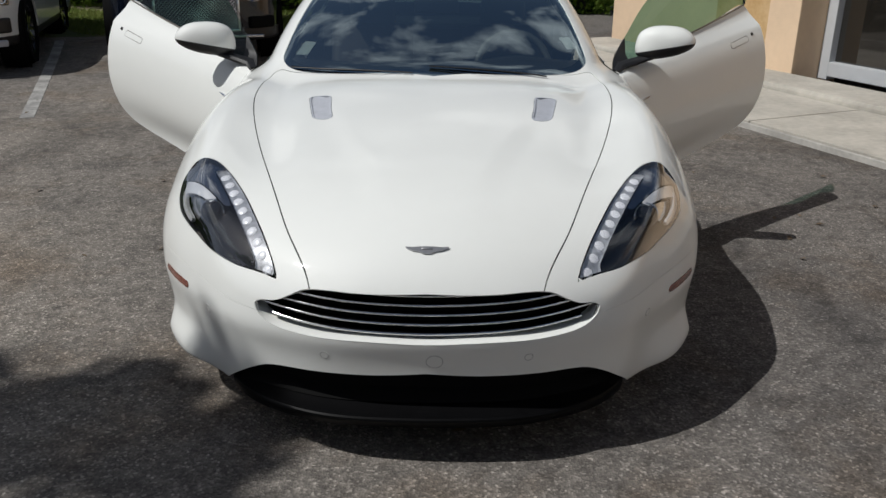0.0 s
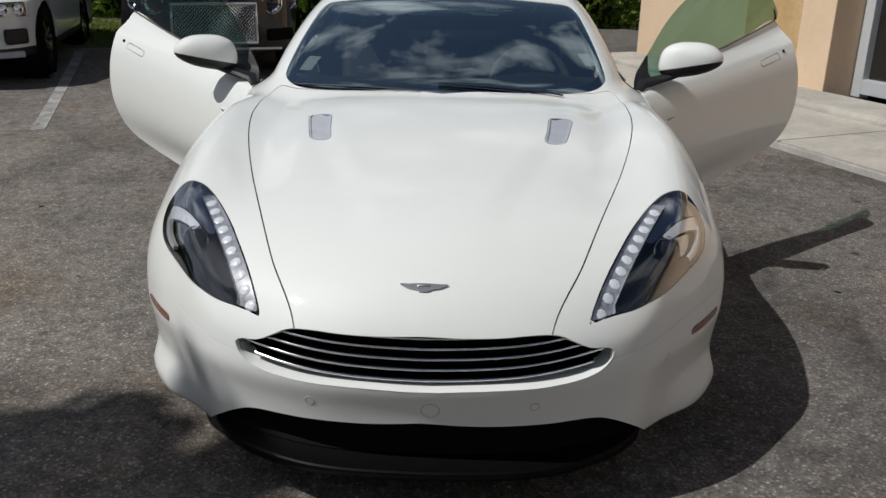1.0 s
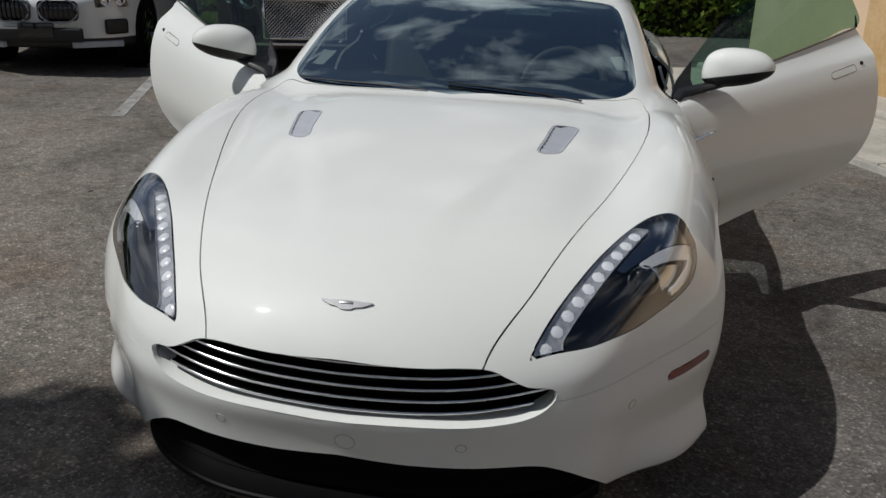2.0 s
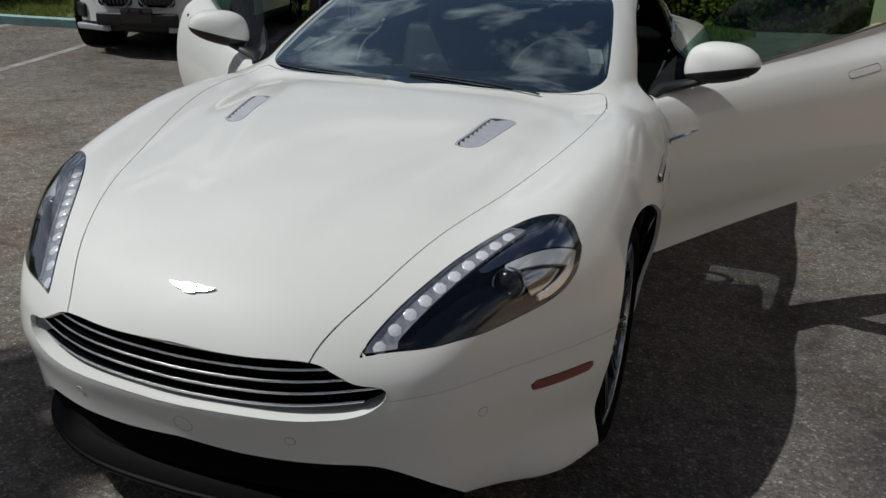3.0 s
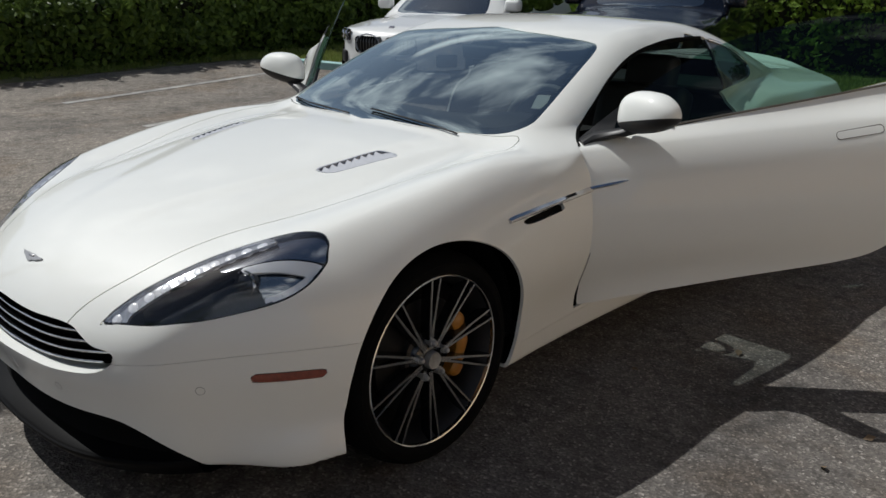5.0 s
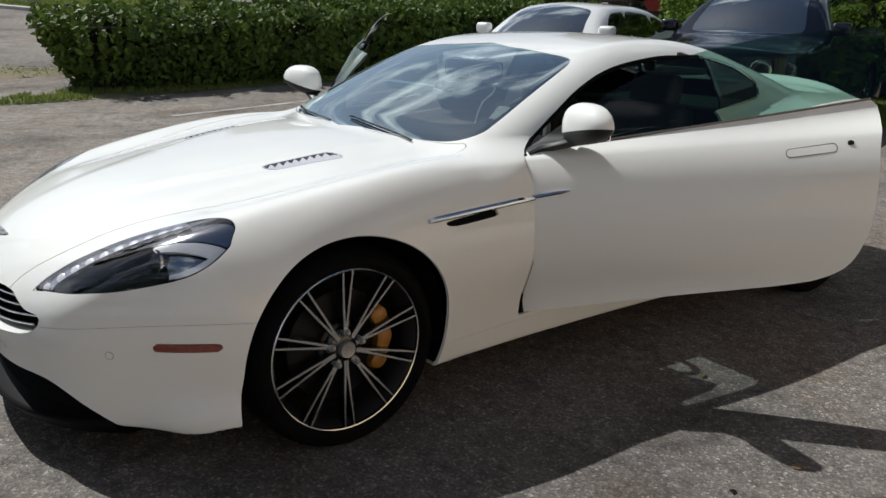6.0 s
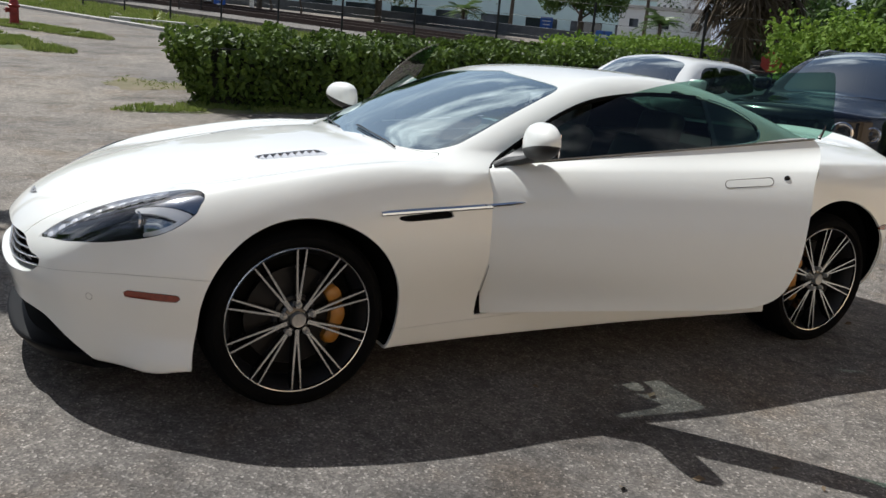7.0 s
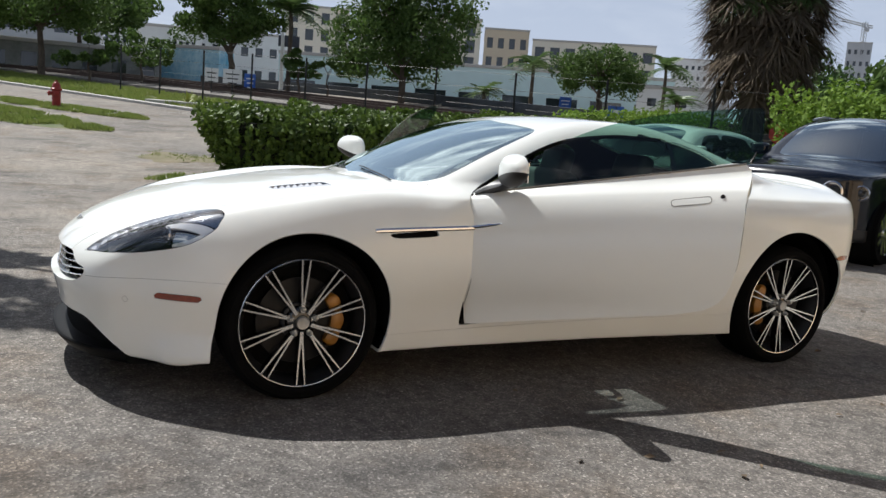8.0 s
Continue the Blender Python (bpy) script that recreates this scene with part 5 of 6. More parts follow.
strip("kerb", track(15.0, -60), track(15.0, 15), 0.3, 0.0, KERB, "pale concrete kerb along the road", "kerb", thick=0.09, steps=40)
strip("railway_verge", track(17.9, -60), track(17.9, 30), 5.6, 0.03, SOIL, "grassy strip beside the railway", "verge", steps=40)
BALLAST = material("track_ballast", (0.22, 0.20, 0.18), rough=0.95, vary=0.6, scale=7.0, bump=0.03, bump_scale=14)
strip("ballast", track(24.2, -60), track(24.2, 40), 6.6, 0.15, BALLAST, "grey-brown railway ballast", "ballast", steps=40)
RAIL = material("rusty_rail", (0.07, 0.045, 0.035), rough=0.6, metal=0.5, vary=0.4, scale=4)
for c in (22.8, 24.3, 26.0):
    strip("rail", track(c, -60), track(c, 40), 0.12, 0.15, RAIL, "dark rusty steel rail on ballast", "rail", thick=0.2, kind="", steps=40)["group"] = "railway rails"
lawn("verge", [track(15.6, -48), track(15.6, -34), track(15.6, -20), track(15.6, -8), track(20.2, -8), track(20.2, -20), track(20.2, -34), track(20.2, -48)], "grass along the railway fence", 26000, 0.12, 6)

# kerb spur with a yellow plant
spur = strip("kerb_spur", (-26.3, 5.9), (-27.7, 3.7), 0.35, 0.0, KERB, "pale kerb end beside the road", "kerb", thick=0.15)

# a few fallen leaves on the asphalt
r6 = np.random.RandomState(6)
spots = np.column_stack([r6.uniform(-4.5, 4.0, 70), r6.uniform(-2.5, 6.0, 70), np.full(70, 0.008)])
flat_up = np.tile((0.0, 0.0, 3.0), (70, 1))

# railway fence
fence_m = material("dark_post", (0.03, 0.03, 0.03), rough=0.5, metal=0.6, vary=0.3)
fence = thing("railway_fence", Matrix.Translation((0, 0, 0)), "dark wire fence on slim posts along the railway", "fence")
for k in range(19):
    x, y = track(18.4, -30 + 2.9 * k)
    z = ground_z(x, y)
    part("post", tube([(x, y, z - 0.05), (x, y, z + 2.0)], 0.035, 6), fence_m, fence)
for h in (0.5, 1.0, 1.5, 1.95):
    part("wire", tube([(*track(18.4, -30 + 2.9 * k), ground_z(*track(18.4, -30 + 2.9 * k)) + h) for k in range(19)], 0.004, 4), fence_m, fence)

# wheel stop
ws = strip("wheel_stop", (-8.05, 6.95), (-6.2, 7.75), 0.16, 0.0, material("aqua_painted_concrete", (0.38, 0.60, 0.58), rough=0.8, vary=0.3, scale=6), "pale aqua painted concrete wheel stop", "wheel stop", thick=0.10, kind="")


# ---------------------------------------------------------------- leaves and trees
def leaves(name, centres, size, mat, seed=0, normals=None, aspect=0.55, parent=None, label=""):
    """Many small folded leaves at the centres."""
    r = np.random.RandomState(seed)
    n = len(centres)
    a = r.randn(n, 3)
    if normals is not None:
        a = a * 0.6 + normals * 0.9
    a /= np.linalg.norm(a, axis=1)[:, None]
    b = np.cross(a, r.randn(n, 3))
    b /= np.maximum(np.linalg.norm(b, axis=1), 1e-6)[:, None]
    c = np.cross(a, b)
    s = size * r.uniform(0.6, 1.3, (n, 1))
    tip, root = centres + b * s, centres - b * s
    left, right = centres + c * s * aspect + a * s * 0.15, centres - c * s * aspect + a * s * 0.15
    v = np.concatenate([root, left, tip, right])
    i = np.arange(n)
    f = np.stack([i, i + n, i + 2 * n, i + 3 * n], 1)
    return place(name, mesh_of(name, v, f, mat, smooth=False), parent, label)


def blob_points(r, centre, radii, n, hollow=0.55):
    d = r.randn(n, 3)
    d /= np.linalg.norm(d, axis=1)[:, None]
    rad = (hollow + (1 - hollow) * r.rand(n, 1) ** 0.5)
    return np.array(centre) + d * rad * np.array(radii), d


def tree(x, y, height, spread, seed, label, lean=0.0, clumps=26, per=150, leaf=0.13, trunk=0.16, start=0.35, mat=None):
    r = np.random.RandomState(seed)
    z = ground_z(x, y)
    t = thing("tree", Matrix.Translation((x, y, z)), label, "tree")
    top = Vector((lean, 0, height * 0.62))
    path = [Vector((0, 0, -0.2)), Vector((lean * 0.2, 0.05, height * 0.2)), Vector((lean * 0.5, -0.05, height * start)), top]
    bm = tube(path, [trunk * 1.3, trunk, trunk * 0.85, trunk * 0.35], 8)
    centres = []
    for k in range(clumps):
        a, rr = r.uniform(0, 6.28), spread * r.uniform(0.15, 1.0)
        h = height * (start + 0.12 + (0.88 - start) * r.rand() * (1 - 0.35 * (rr / spread) ** 2))
        centres.append(Vector((lean + rr * math.cos(a), rr * math.sin(a), h)))
    for c in centres[::3]:
        s = path[2].lerp(top, r.rand())
        add_tube(bm, [s, s.lerp(c, 0.5) + Vector((0, 0, 0.1)), c], [trunk * 0.4, trunk * 0.25, trunk * 0.08], 5)
    part("trunk", bm, BARK, t, "grey-brown trunk and limbs")
    pts, nor = [], []
    for c in centres:
        rad = spread * r.uniform(0.20, 0.36)
        p, d = blob_points(r, c, (rad, rad, rad * 0.7), per, 0.4)
        pts.append(p), nor.append(d)
    leaves("crown", np.concatenate(pts), leaf, mat or LEAF, seed, np.concatenate(nor), parent=t, label="loose leafy crown with gaps")
    return t


def palm(x, y, height, seed, label, fronds=18, length=2.0, trunk=0.12, dead=0, mat=None, fan=False):
    r = random.Random(seed)
    z = ground_z(x, y)
    t = thing("palm", Matrix.Translation((x, y, z)), label, "palm tree")
    part("trunk", tube([(0, 0, -0.2), (0.05, 0, height * 0.4), (0.0, 0.05, height * 0.8), (0, 0, height)], [trunk * 1.2, trunk, trunk * 0.9, trunk * 0.8], 8), BARK, t, "ringed grey palm trunk")
    for name, count, material_, up, reach in (("fronds", fronds, mat or FROND, ((-0.55, 1.0) if fan else (-0.15, 1.0)), length), ("dead_fronds", dead, DEAD, (-1.05, 0.35), length * 1.12)):
        if not count:
            continue
        v, f = [], []
        for _ in range(count):
            a, e = r.uniform(0, 6.283), r.uniform(*up)
            L = reach * r.uniform(0.75, 1.15)
            d = Vector((math.cos(a) * math.cos(e), math.sin(a) * math.cos(e), math.sin(e)))
            side = Vector((-math.sin(a), math.cos(a), 0))
            p = Vector((0, 0, height + r.uniform(-0.2, 0.1)))
            if name == "dead_fronds":
                p.z -= r.uniform(0.0, 1.0) ** 1.2 * 2.0
            if fan:
                dry = name == "dead_fronds"
                hub = p + d * L * (0.52 if dry else 0.58) - Vector((0, 0, (0.20 if dry else 0.10) * L))
                up_ = side.cross(d)
                for k in range(27):
                    b = math.radians(-105 + 210 * k / 26) + r.uniform(-0.08, 0.08)
                    ray = d * math.cos(b) + side * math.sin(b)
                    tip = hub + ray * L * r.uniform(0.24, 0.38) - Vector((0, 0, L * (r.uniform(0.02, 0.30) if dry else r.uniform(0.02, 0.16))))
                    w = (side * math.cos(b) - d * math.sin(b)) * (0.034 if dry else 0.028)
                    k0 = len(v)
                    v += [hub - w, hub + w, tip]
                    f.append((k0, k0 + 1, k0 + 2))
                k0 = len(v)
                v += [p + side * 0.02, p - side * 0.02, hub]
                f.append((k0, k0 + 1, k0 + 2))
                continue
            n = 11
            for k in range(n):
                q = (k + 0.5) / n
                c = p + d * L * q + Vector((0, 0, -0.55 * L * q * q))
                w = L * 0.30 * math.sin(math.pi * (0.12 + 0.83 * q))
                for s in (1, -1):
                    tip = c + side * s * w + d * L * 0.10 - Vector((0, 0, 0.30 * w * r.uniform(0.6, 1.5)))
                    k0 = len(v)
                    v += [c - d * L * 0.035, c + d * L * 0.035, tip]
                    f.append((k0, k0 + 1, k0 + 2))
        place(name, mesh_of(name, v, f, material_, smooth=False), t, "arching green fronds" if name == "fronds" else "hanging skirt of brown dead fronds")
    return t


def hedge(name, line, width, height, count, seed, mat, label, leaf=0.045):
    """A clipped hedge along a line: dense leaves over a core coloured dark as inner shade."""
    r = np.random.RandomState(seed)
    line = smooth_loop(line, 6, closed=False)
    t = thing(name, Matrix(), label, "hedge")
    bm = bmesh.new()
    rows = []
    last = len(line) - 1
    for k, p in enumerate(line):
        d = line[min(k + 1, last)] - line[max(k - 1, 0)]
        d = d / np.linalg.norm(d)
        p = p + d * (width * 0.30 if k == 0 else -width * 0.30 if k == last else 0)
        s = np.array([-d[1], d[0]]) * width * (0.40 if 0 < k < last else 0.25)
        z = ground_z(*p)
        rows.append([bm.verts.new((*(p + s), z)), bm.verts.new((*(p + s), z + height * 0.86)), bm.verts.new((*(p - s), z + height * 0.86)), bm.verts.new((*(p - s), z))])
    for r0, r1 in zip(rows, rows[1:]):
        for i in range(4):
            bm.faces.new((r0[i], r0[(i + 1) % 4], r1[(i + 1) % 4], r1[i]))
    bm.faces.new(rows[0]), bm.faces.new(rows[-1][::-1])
    part("core", bm, SHADE_CORE, t, "dark core standing for the shade between the leaves")
    seg = np.linalg.norm(np.diff(line, axis=0), axis=1)
    pick = r.choice(len(seg), count, p=seg / seg.sum())
    q = line[pick] + (line[pick + 1] - line[pick]) * r.rand(count, 1)
    d = (line[pick + 1] - line[pick]) / seg[pick][:, None]
    side = np.stack([-d[:, 1], d[:, 0]], 1)
    a = r.uniform(0, 2 * math.pi, count)
    # round a squarish section, thicker in places
    ca, sa = np.cos(a), np.sin(a)
    m = np.maximum(np.abs(ca), np.abs(sa))
    off, hgt = 0.5 * width * ca / m, 0.5 + 0.5 * sa / m
    swell = np.array([noise.noise((x * 1.4, y * 1.4, h * 2)) for x, y, h in zip(q[:, 0], q[:, 1], hgt)])
    sprig = np.array([noise.noise((x * 5, y * 5, h * 5 + 9)) for x, y, h in zip(q[:, 0], q[:, 1], hgt)])
    grow = 1 + 0.34 * swell + 0.30 * sprig + r.uniform(-0.20, 0.10, count)
    xy = q + side * (off * grow)[:, None]
    # rounded ends
    for at, way in ((0, -1), (len(seg) - 1, 1)):
        tip = r.choice(count, count // 14, replace=False)
        far = r.uniform(-0.9, 0.9, len(tip))
        up = r.uniform(0, 1, len(tip))
        stop = line[0] if way < 0 else line[-1]
        ahead = line[1] - line[0] if way < 0 else line[-1] - line[-2]
        ahead = ahead / np.linalg.norm(ahead)
        across = np.array([-ahead[1], ahead[0]])
        xy[tip] = stop + across * (far * 0.5 * width)[:, None] + ahead * (way * width * (0.26 * (1 - far ** 2) + 0.34 * (up - 0.72) + r.uniform(-0.24, 0.16, len(tip))))[:, None]
        hgt[tip] = up
    z = rise(xy[:, 0], xy[:, 1]) + 0.04 + height * np.clip(hgt * (1 + 0.20 * swell + 0.26 * sprig) + r.uniform(-0.09, 0.09, count), 0, 1.25)
    nor = np.stack([side[:, 0] * ca, side[:, 1] * ca, sa], 1)
    leaves("foliage", np.column_stack([xy, z]), leaf, mat, seed, nor, 0.6, t, "dense small glossy leaves")
    return t


litter = leaves("fallen_leaves", spots, 0.022, DEAD, 7, flat_up)
tagged(litter, "small dry brown leaves scattered on the asphalt", "leaf litter", kind="stuff")
hedge("hedge", [(-10.15, 3.08), (-10.05, 3.6), (-9.95, 6.0), (-10.0, 9.0), (-9.8, 11.0)], 1.6, 0.96, 46000, 11, LEAF_HEDGE, "clipped dark green hedge in the sun behind a narrow verge", 0.057)
hedge("hedge", [(-6.7, 12.9), (-5.6, 13.3), (-4.0, 13.8), (-1.0, 14.4), (3.0, 15.0)], 2.0, 1.85, 34000, 12, LEAF_LIME, "tall lime green ficus hedge behind the parked cars", 0.06)
hedge("hedge", [(-12.2, 11.5), (-13.5, 14.0), (-14.5, 17.5)], 1.6, 1.05, 9000, 13, LEAF_LIME, "low yellow-green hedge beyond the parked cars", 0.06)

tree(-39.9, 9.2, 6.8, 2.6, 21, "broad green street tree beside the railway", clumps=70, per=260, leaf=0.10, start=0.26)
tree(-37.2, 17.6, 7.0, 3.5, 22, "broad green street tree with a dark dense crown", clumps=80, per=280, leaf=0.11, start=0.12)
tree(-46.0, 0.5, 5.6, 4.2, 23, "spreading green tree beside low houses", clumps=56, per=250, leaf=0.11, start=0.42)
tree(-36.1, 29.6, 3.9, 2.5, 24, "light green young tree beside a pale wall", start=0.22, clumps=44, per=220, leaf=0.10)
tree(-36.2, 11.7, 2.4, 1.0, 25, "small dense round tree by the fence", clumps=14, per=110, trunk=0.07, leaf=0.1)
tree(-36.9, 13.4, 2.3, 0.9, 26, "thin pale sapling by the fence", clumps=9, per=60, trunk=0.05, leaf=0.1)
tree(-41.0, 5.0, 2.6, 1.6, 27, "low shrub beside the railway", clumps=14, per=90, trunk=0.06)
tree(-41.5, 2.6, 2.2, 1.3, 28, "low shrub beside the railway", clumps=12, per=90, trunk=0.06)
tree(-14.5, 27.0, 2.9, 4.0, 29, "dark green trees behind the parked cars", clumps=80, per=190, leaf=0.14, start=0.02, mat=LEAF_DARK)
tree(-9.0, 27.0, 4.0, 4.5, 30, "dark green trees behind the parked cars", clumps=80, per=190, leaf=0.14, start=0.02, mat=LEAF_DARK)
tree(-20.3, 27.0, 3.9, 2.3, 31, "dark green shrubby tree beside the palm", clumps=60, per=170, leaf=0.13, start=0.02, mat=LEAF_DARK)
tree(-3.0, 24.0, 4.6, 4.5, 32, "dark green trees behind the parked cars", start=0.05, clumps=60, per=170, leaf=0.12, mat=LEAF_DARK)
tree(-5.3, 16.5, 4.4, 3.0, 33, "shady tree behind the ficus hedge", clumps=26)
tree(1.5, 18.0, 4.8, 3.2, 34, "shady tree behind the ficus hedge", clumps=26)
tree(-5.62, -1.66, 6.9, 0.86, 35, "slim shade tree that dapples the asphalt", clumps=20, per=110, trunk=0.13, start=0.5, leaf=0.10)
tree(-3.65, -2.62, 6.9, 0.75, 36, "slim shade tree that dapples the asphalt", clumps=13, per=100, trunk=0.11, start=0.55, leaf=0.10)
# unseen trees, added behind the camera to cut sky light on the nose
for x, y, h, spread, seed in ((-8.5, -11.0, 7.5, 3.4, 51), (-2.0, -12.5, 8.5, 3.8, 52), (4.5, -11.5, 8.0, 3.6, 53)):
    tree(x, y, h, spread, seed, "unseen dark green tree added behind the lot to block low sky light", clumps=46, per=150, leaf=0.16, trunk=0.2, start=0.12, mat=LEAF_DARK)
palm(-38.3, 26.3, 2.7, 41, "slim feathery palm by the pale wall", 26, 2.0, 0.11)
palm(-37.6, 35.6, 3.2, 42, "slim feathery palm by a white house", 26, 2.1, 0.11)
palm(-34.8, 34.3, 1.1, 43, "short bushy palm beside a white house", 24, 1.8, 0.12)
palm(-38.2, 23.1, 0.9, 44, "short bushy palm by the pale wall", 24, 1.6, 0.12)
palm(-38.3, 11.75, 4.3, 45, "slim feathery palm by the railway", 26, 2.0, 0.12)
palm(-13.9, 18.7, 5.5, 46, "big cabbage palm with a skirt of dead brown fronds", 170, 2.4, 0.26, dead=230, fan=True)
plant = thing("spiky_plant", Matrix.Translation((-27.1, 5.0, ground_z(-27.1, 5.0) + 0.12)), "yellow-green spiky plant on the kerb", "plant")
r5 = random.Random(5)
v, f = [], []
for k in range(26):
    a, e = r5.uniform(0, 6.28), r5.uniform(0.3, 1.3)
    d = Vector((math.cos(a) * math.cos(e), math.sin(a) * math.cos(e), math.sin(e))) * r5.uniform(0.35, 0.6)
    s = Vector((-math.sin(a), math.cos(a), 0)) * 0.035
    k0 = len(v)
    v += [s, -s, d]
    f.append((k0, k0 + 1, k0 + 2))
place("blades", mesh_of("blades", v, f, material("yellow_green_blade", (0.32, 0.36, 0.06), rough=0.5, per_island=0.5, vary=0.3), smooth=False), plant)

# ---------------------------------------------------------------- hydrant, signs
HYDRANT = material("red_hydrant_paint", (0.36, 0.025, 0.018), rough=0.45, vary=0.4, scale=8)
hx, hy = -23.4, 0.64
hyd = thing("fire_hydrant", Matrix.Translation((hx, hy, ground_z(hx, hy) + 0.02)), "red painted fire hydrant standing on grass", "hydrant")
part("barrel", lathe([(0.17, 0), (0.17, 0.05), (0.12, 0.06), (0.12, 0.48), (0.16, 0.50), (0.16, 0.54), (0.125, 0.56), (0.11, 0.66), (0.06, 0.73), (0.035, 0.74), (0.035, 0.79), (0, 0.79)], n=20), HYDRANT, hyd)
for a, r, L in ((90, 0.06, 0.2), (-90, 0.06, 0.2), (0, 0.075, 0.22)):
    part("outlet", lathe([(r * 0.8, 0.08), (r * 0.8, L - 0.06), (r, L - 0.05), (r, L), (0.02, L + 0.01), (0.02, L + 0.04), (0, L + 0.04)], Matrix.Translation((0, 0, 0.40)) @ pose(0, 0, 0, 90, 0, a), 14), HYDRANT, hyd)


def sign(x, y, top, w, h, mat, label, name="sign", face=None, pole=0.03):
    z = ground_z(x, y)
    ang = math.degrees(math.atan2(4.1 - x, -(-0.1 - y)))
    t = thing(name, Matrix.Translation((x, y, z)) @ pose(0, 0, 0, 0, 0, ang), label, "sign")
    part("pole", tube([(0, 0.02, -0.1), (0, 0.02, top)], pole, 8), fence_m, t)
    part("plate", box((w, 0.012, h), Matrix.Translation((0, 0, top - h / 2)), 0.004), mat, t)
    return t


SIGN_BLUE = material("blue_sign", (0.02, 0.10, 0.42), rough=0.5, vary=0.1)
WHITE_PAINT = material("white_sign_paint", (0.72, 0.72, 0.70), rough=0.6, vary=0.08)
s1 = sign(-13.3, 13.3, 1.35, 0.40, 0.34, SIGN_BLUE, "blue and white parking sign on a post")
part("symbol", box((0.14, 0.004, 0.16), Matrix.Translation((0.0, -0.010, 1.18)), 0.001), WHITE_PAINT, s1, "plain white symbol")
part("lower_plate", box((0.40, 0.012, 0.26), Matrix.Translation((0, 0, 0.86)), 0.004), WHITE_PAINT, s1, "white lower plate")
stop = thing("round_sign", Matrix.Translation((-9.9, 15.4, ground_z(-9.9, 15.4) - 0.28)) @ pose(0, 0, 0, 0, 0, 42), "red eight-sided sign half hidden by hedge", "sign")
part("pole", tube([(0, 0.02, -0.1), (0, 0.02, 1.4)], 0.03, 8), fence_m, stop)
part("plate", prism([(0.24 * math.cos(math.pi * (k + 0.5) / 4), 0.24 * math.sin(math.pi * (k + 0.5) / 4)) for k in range(8)], 0.012, Matrix.Translation((0, 0, 1.34)) @ pose(0, 0, 0, 90)), HYDRANT, stop)
for x, y, top, w, h, mat in ((-35.2, 7.35, 1.25, 0.6, 0.62, WHITE_PAINT), (-35.0, 8.25, 1.25, 0.85, 0.65, WHITE_PAINT), (-34.8, 9.0, 1.1, 0.5, 0.62, SIGN_BLUE), (-37.3, 28.1, 0.9, 0.7, 0.6, SIGN_BLUE)):
    b = sign(x, y, top, w, h, mat, "blue notice board by the railway" if mat is SIGN_BLUE else "white notice board by the railway", "notice_board")
    for k in range(3):
        part("writing_bar", box((w * (0.7 - 0.12 * k), 0.004, 0.05), Matrix.Translation((0, -0.010, top - 0.22 - 0.2 * k)), 0.001), fence_m if mat is WHITE_PAINT else WHITE_PAINT, b)

billboard = sign(-52.2, 15.6, 3.6, 1.4, 0.75, material("dark_billboard_sheet", (0.03, 0.035, 0.05), rough=0.5, vary=0.3, scale=2), "dark blank billboard on a slim pole", "billboard", pole=0.06)

# ---------------------------------------------------------------- far buildings
WALL_WHITE = material("white_render", (0.80, 0.81, 0.80), rough=0.85, vary=0.15, scale=0.15)
WALL_AQUA = material("pale_aqua_render", (0.60, 0.76, 0.76), rough=0.85, vary=0.15, scale=0.15)
WALL_CREAM = material("cream_render", (0.76, 0.71, 0.60), rough=0.85, vary=0.12, scale=0.1)
WALL_GREY = material("grey_render", (0.50, 0.52, 0.54), rough=0.85, vary=0.12, scale=0.1)
ROOF = material("pale_flat_roof", (0.50, 0.48, 0.45), rough=0.9, vary=0.2, scale=0.2)
PANE = material("far_window_glass", (0.035, 0.045, 0.055), rough=0.1, coat=0.6, per_object=0.5, vary=0.4)


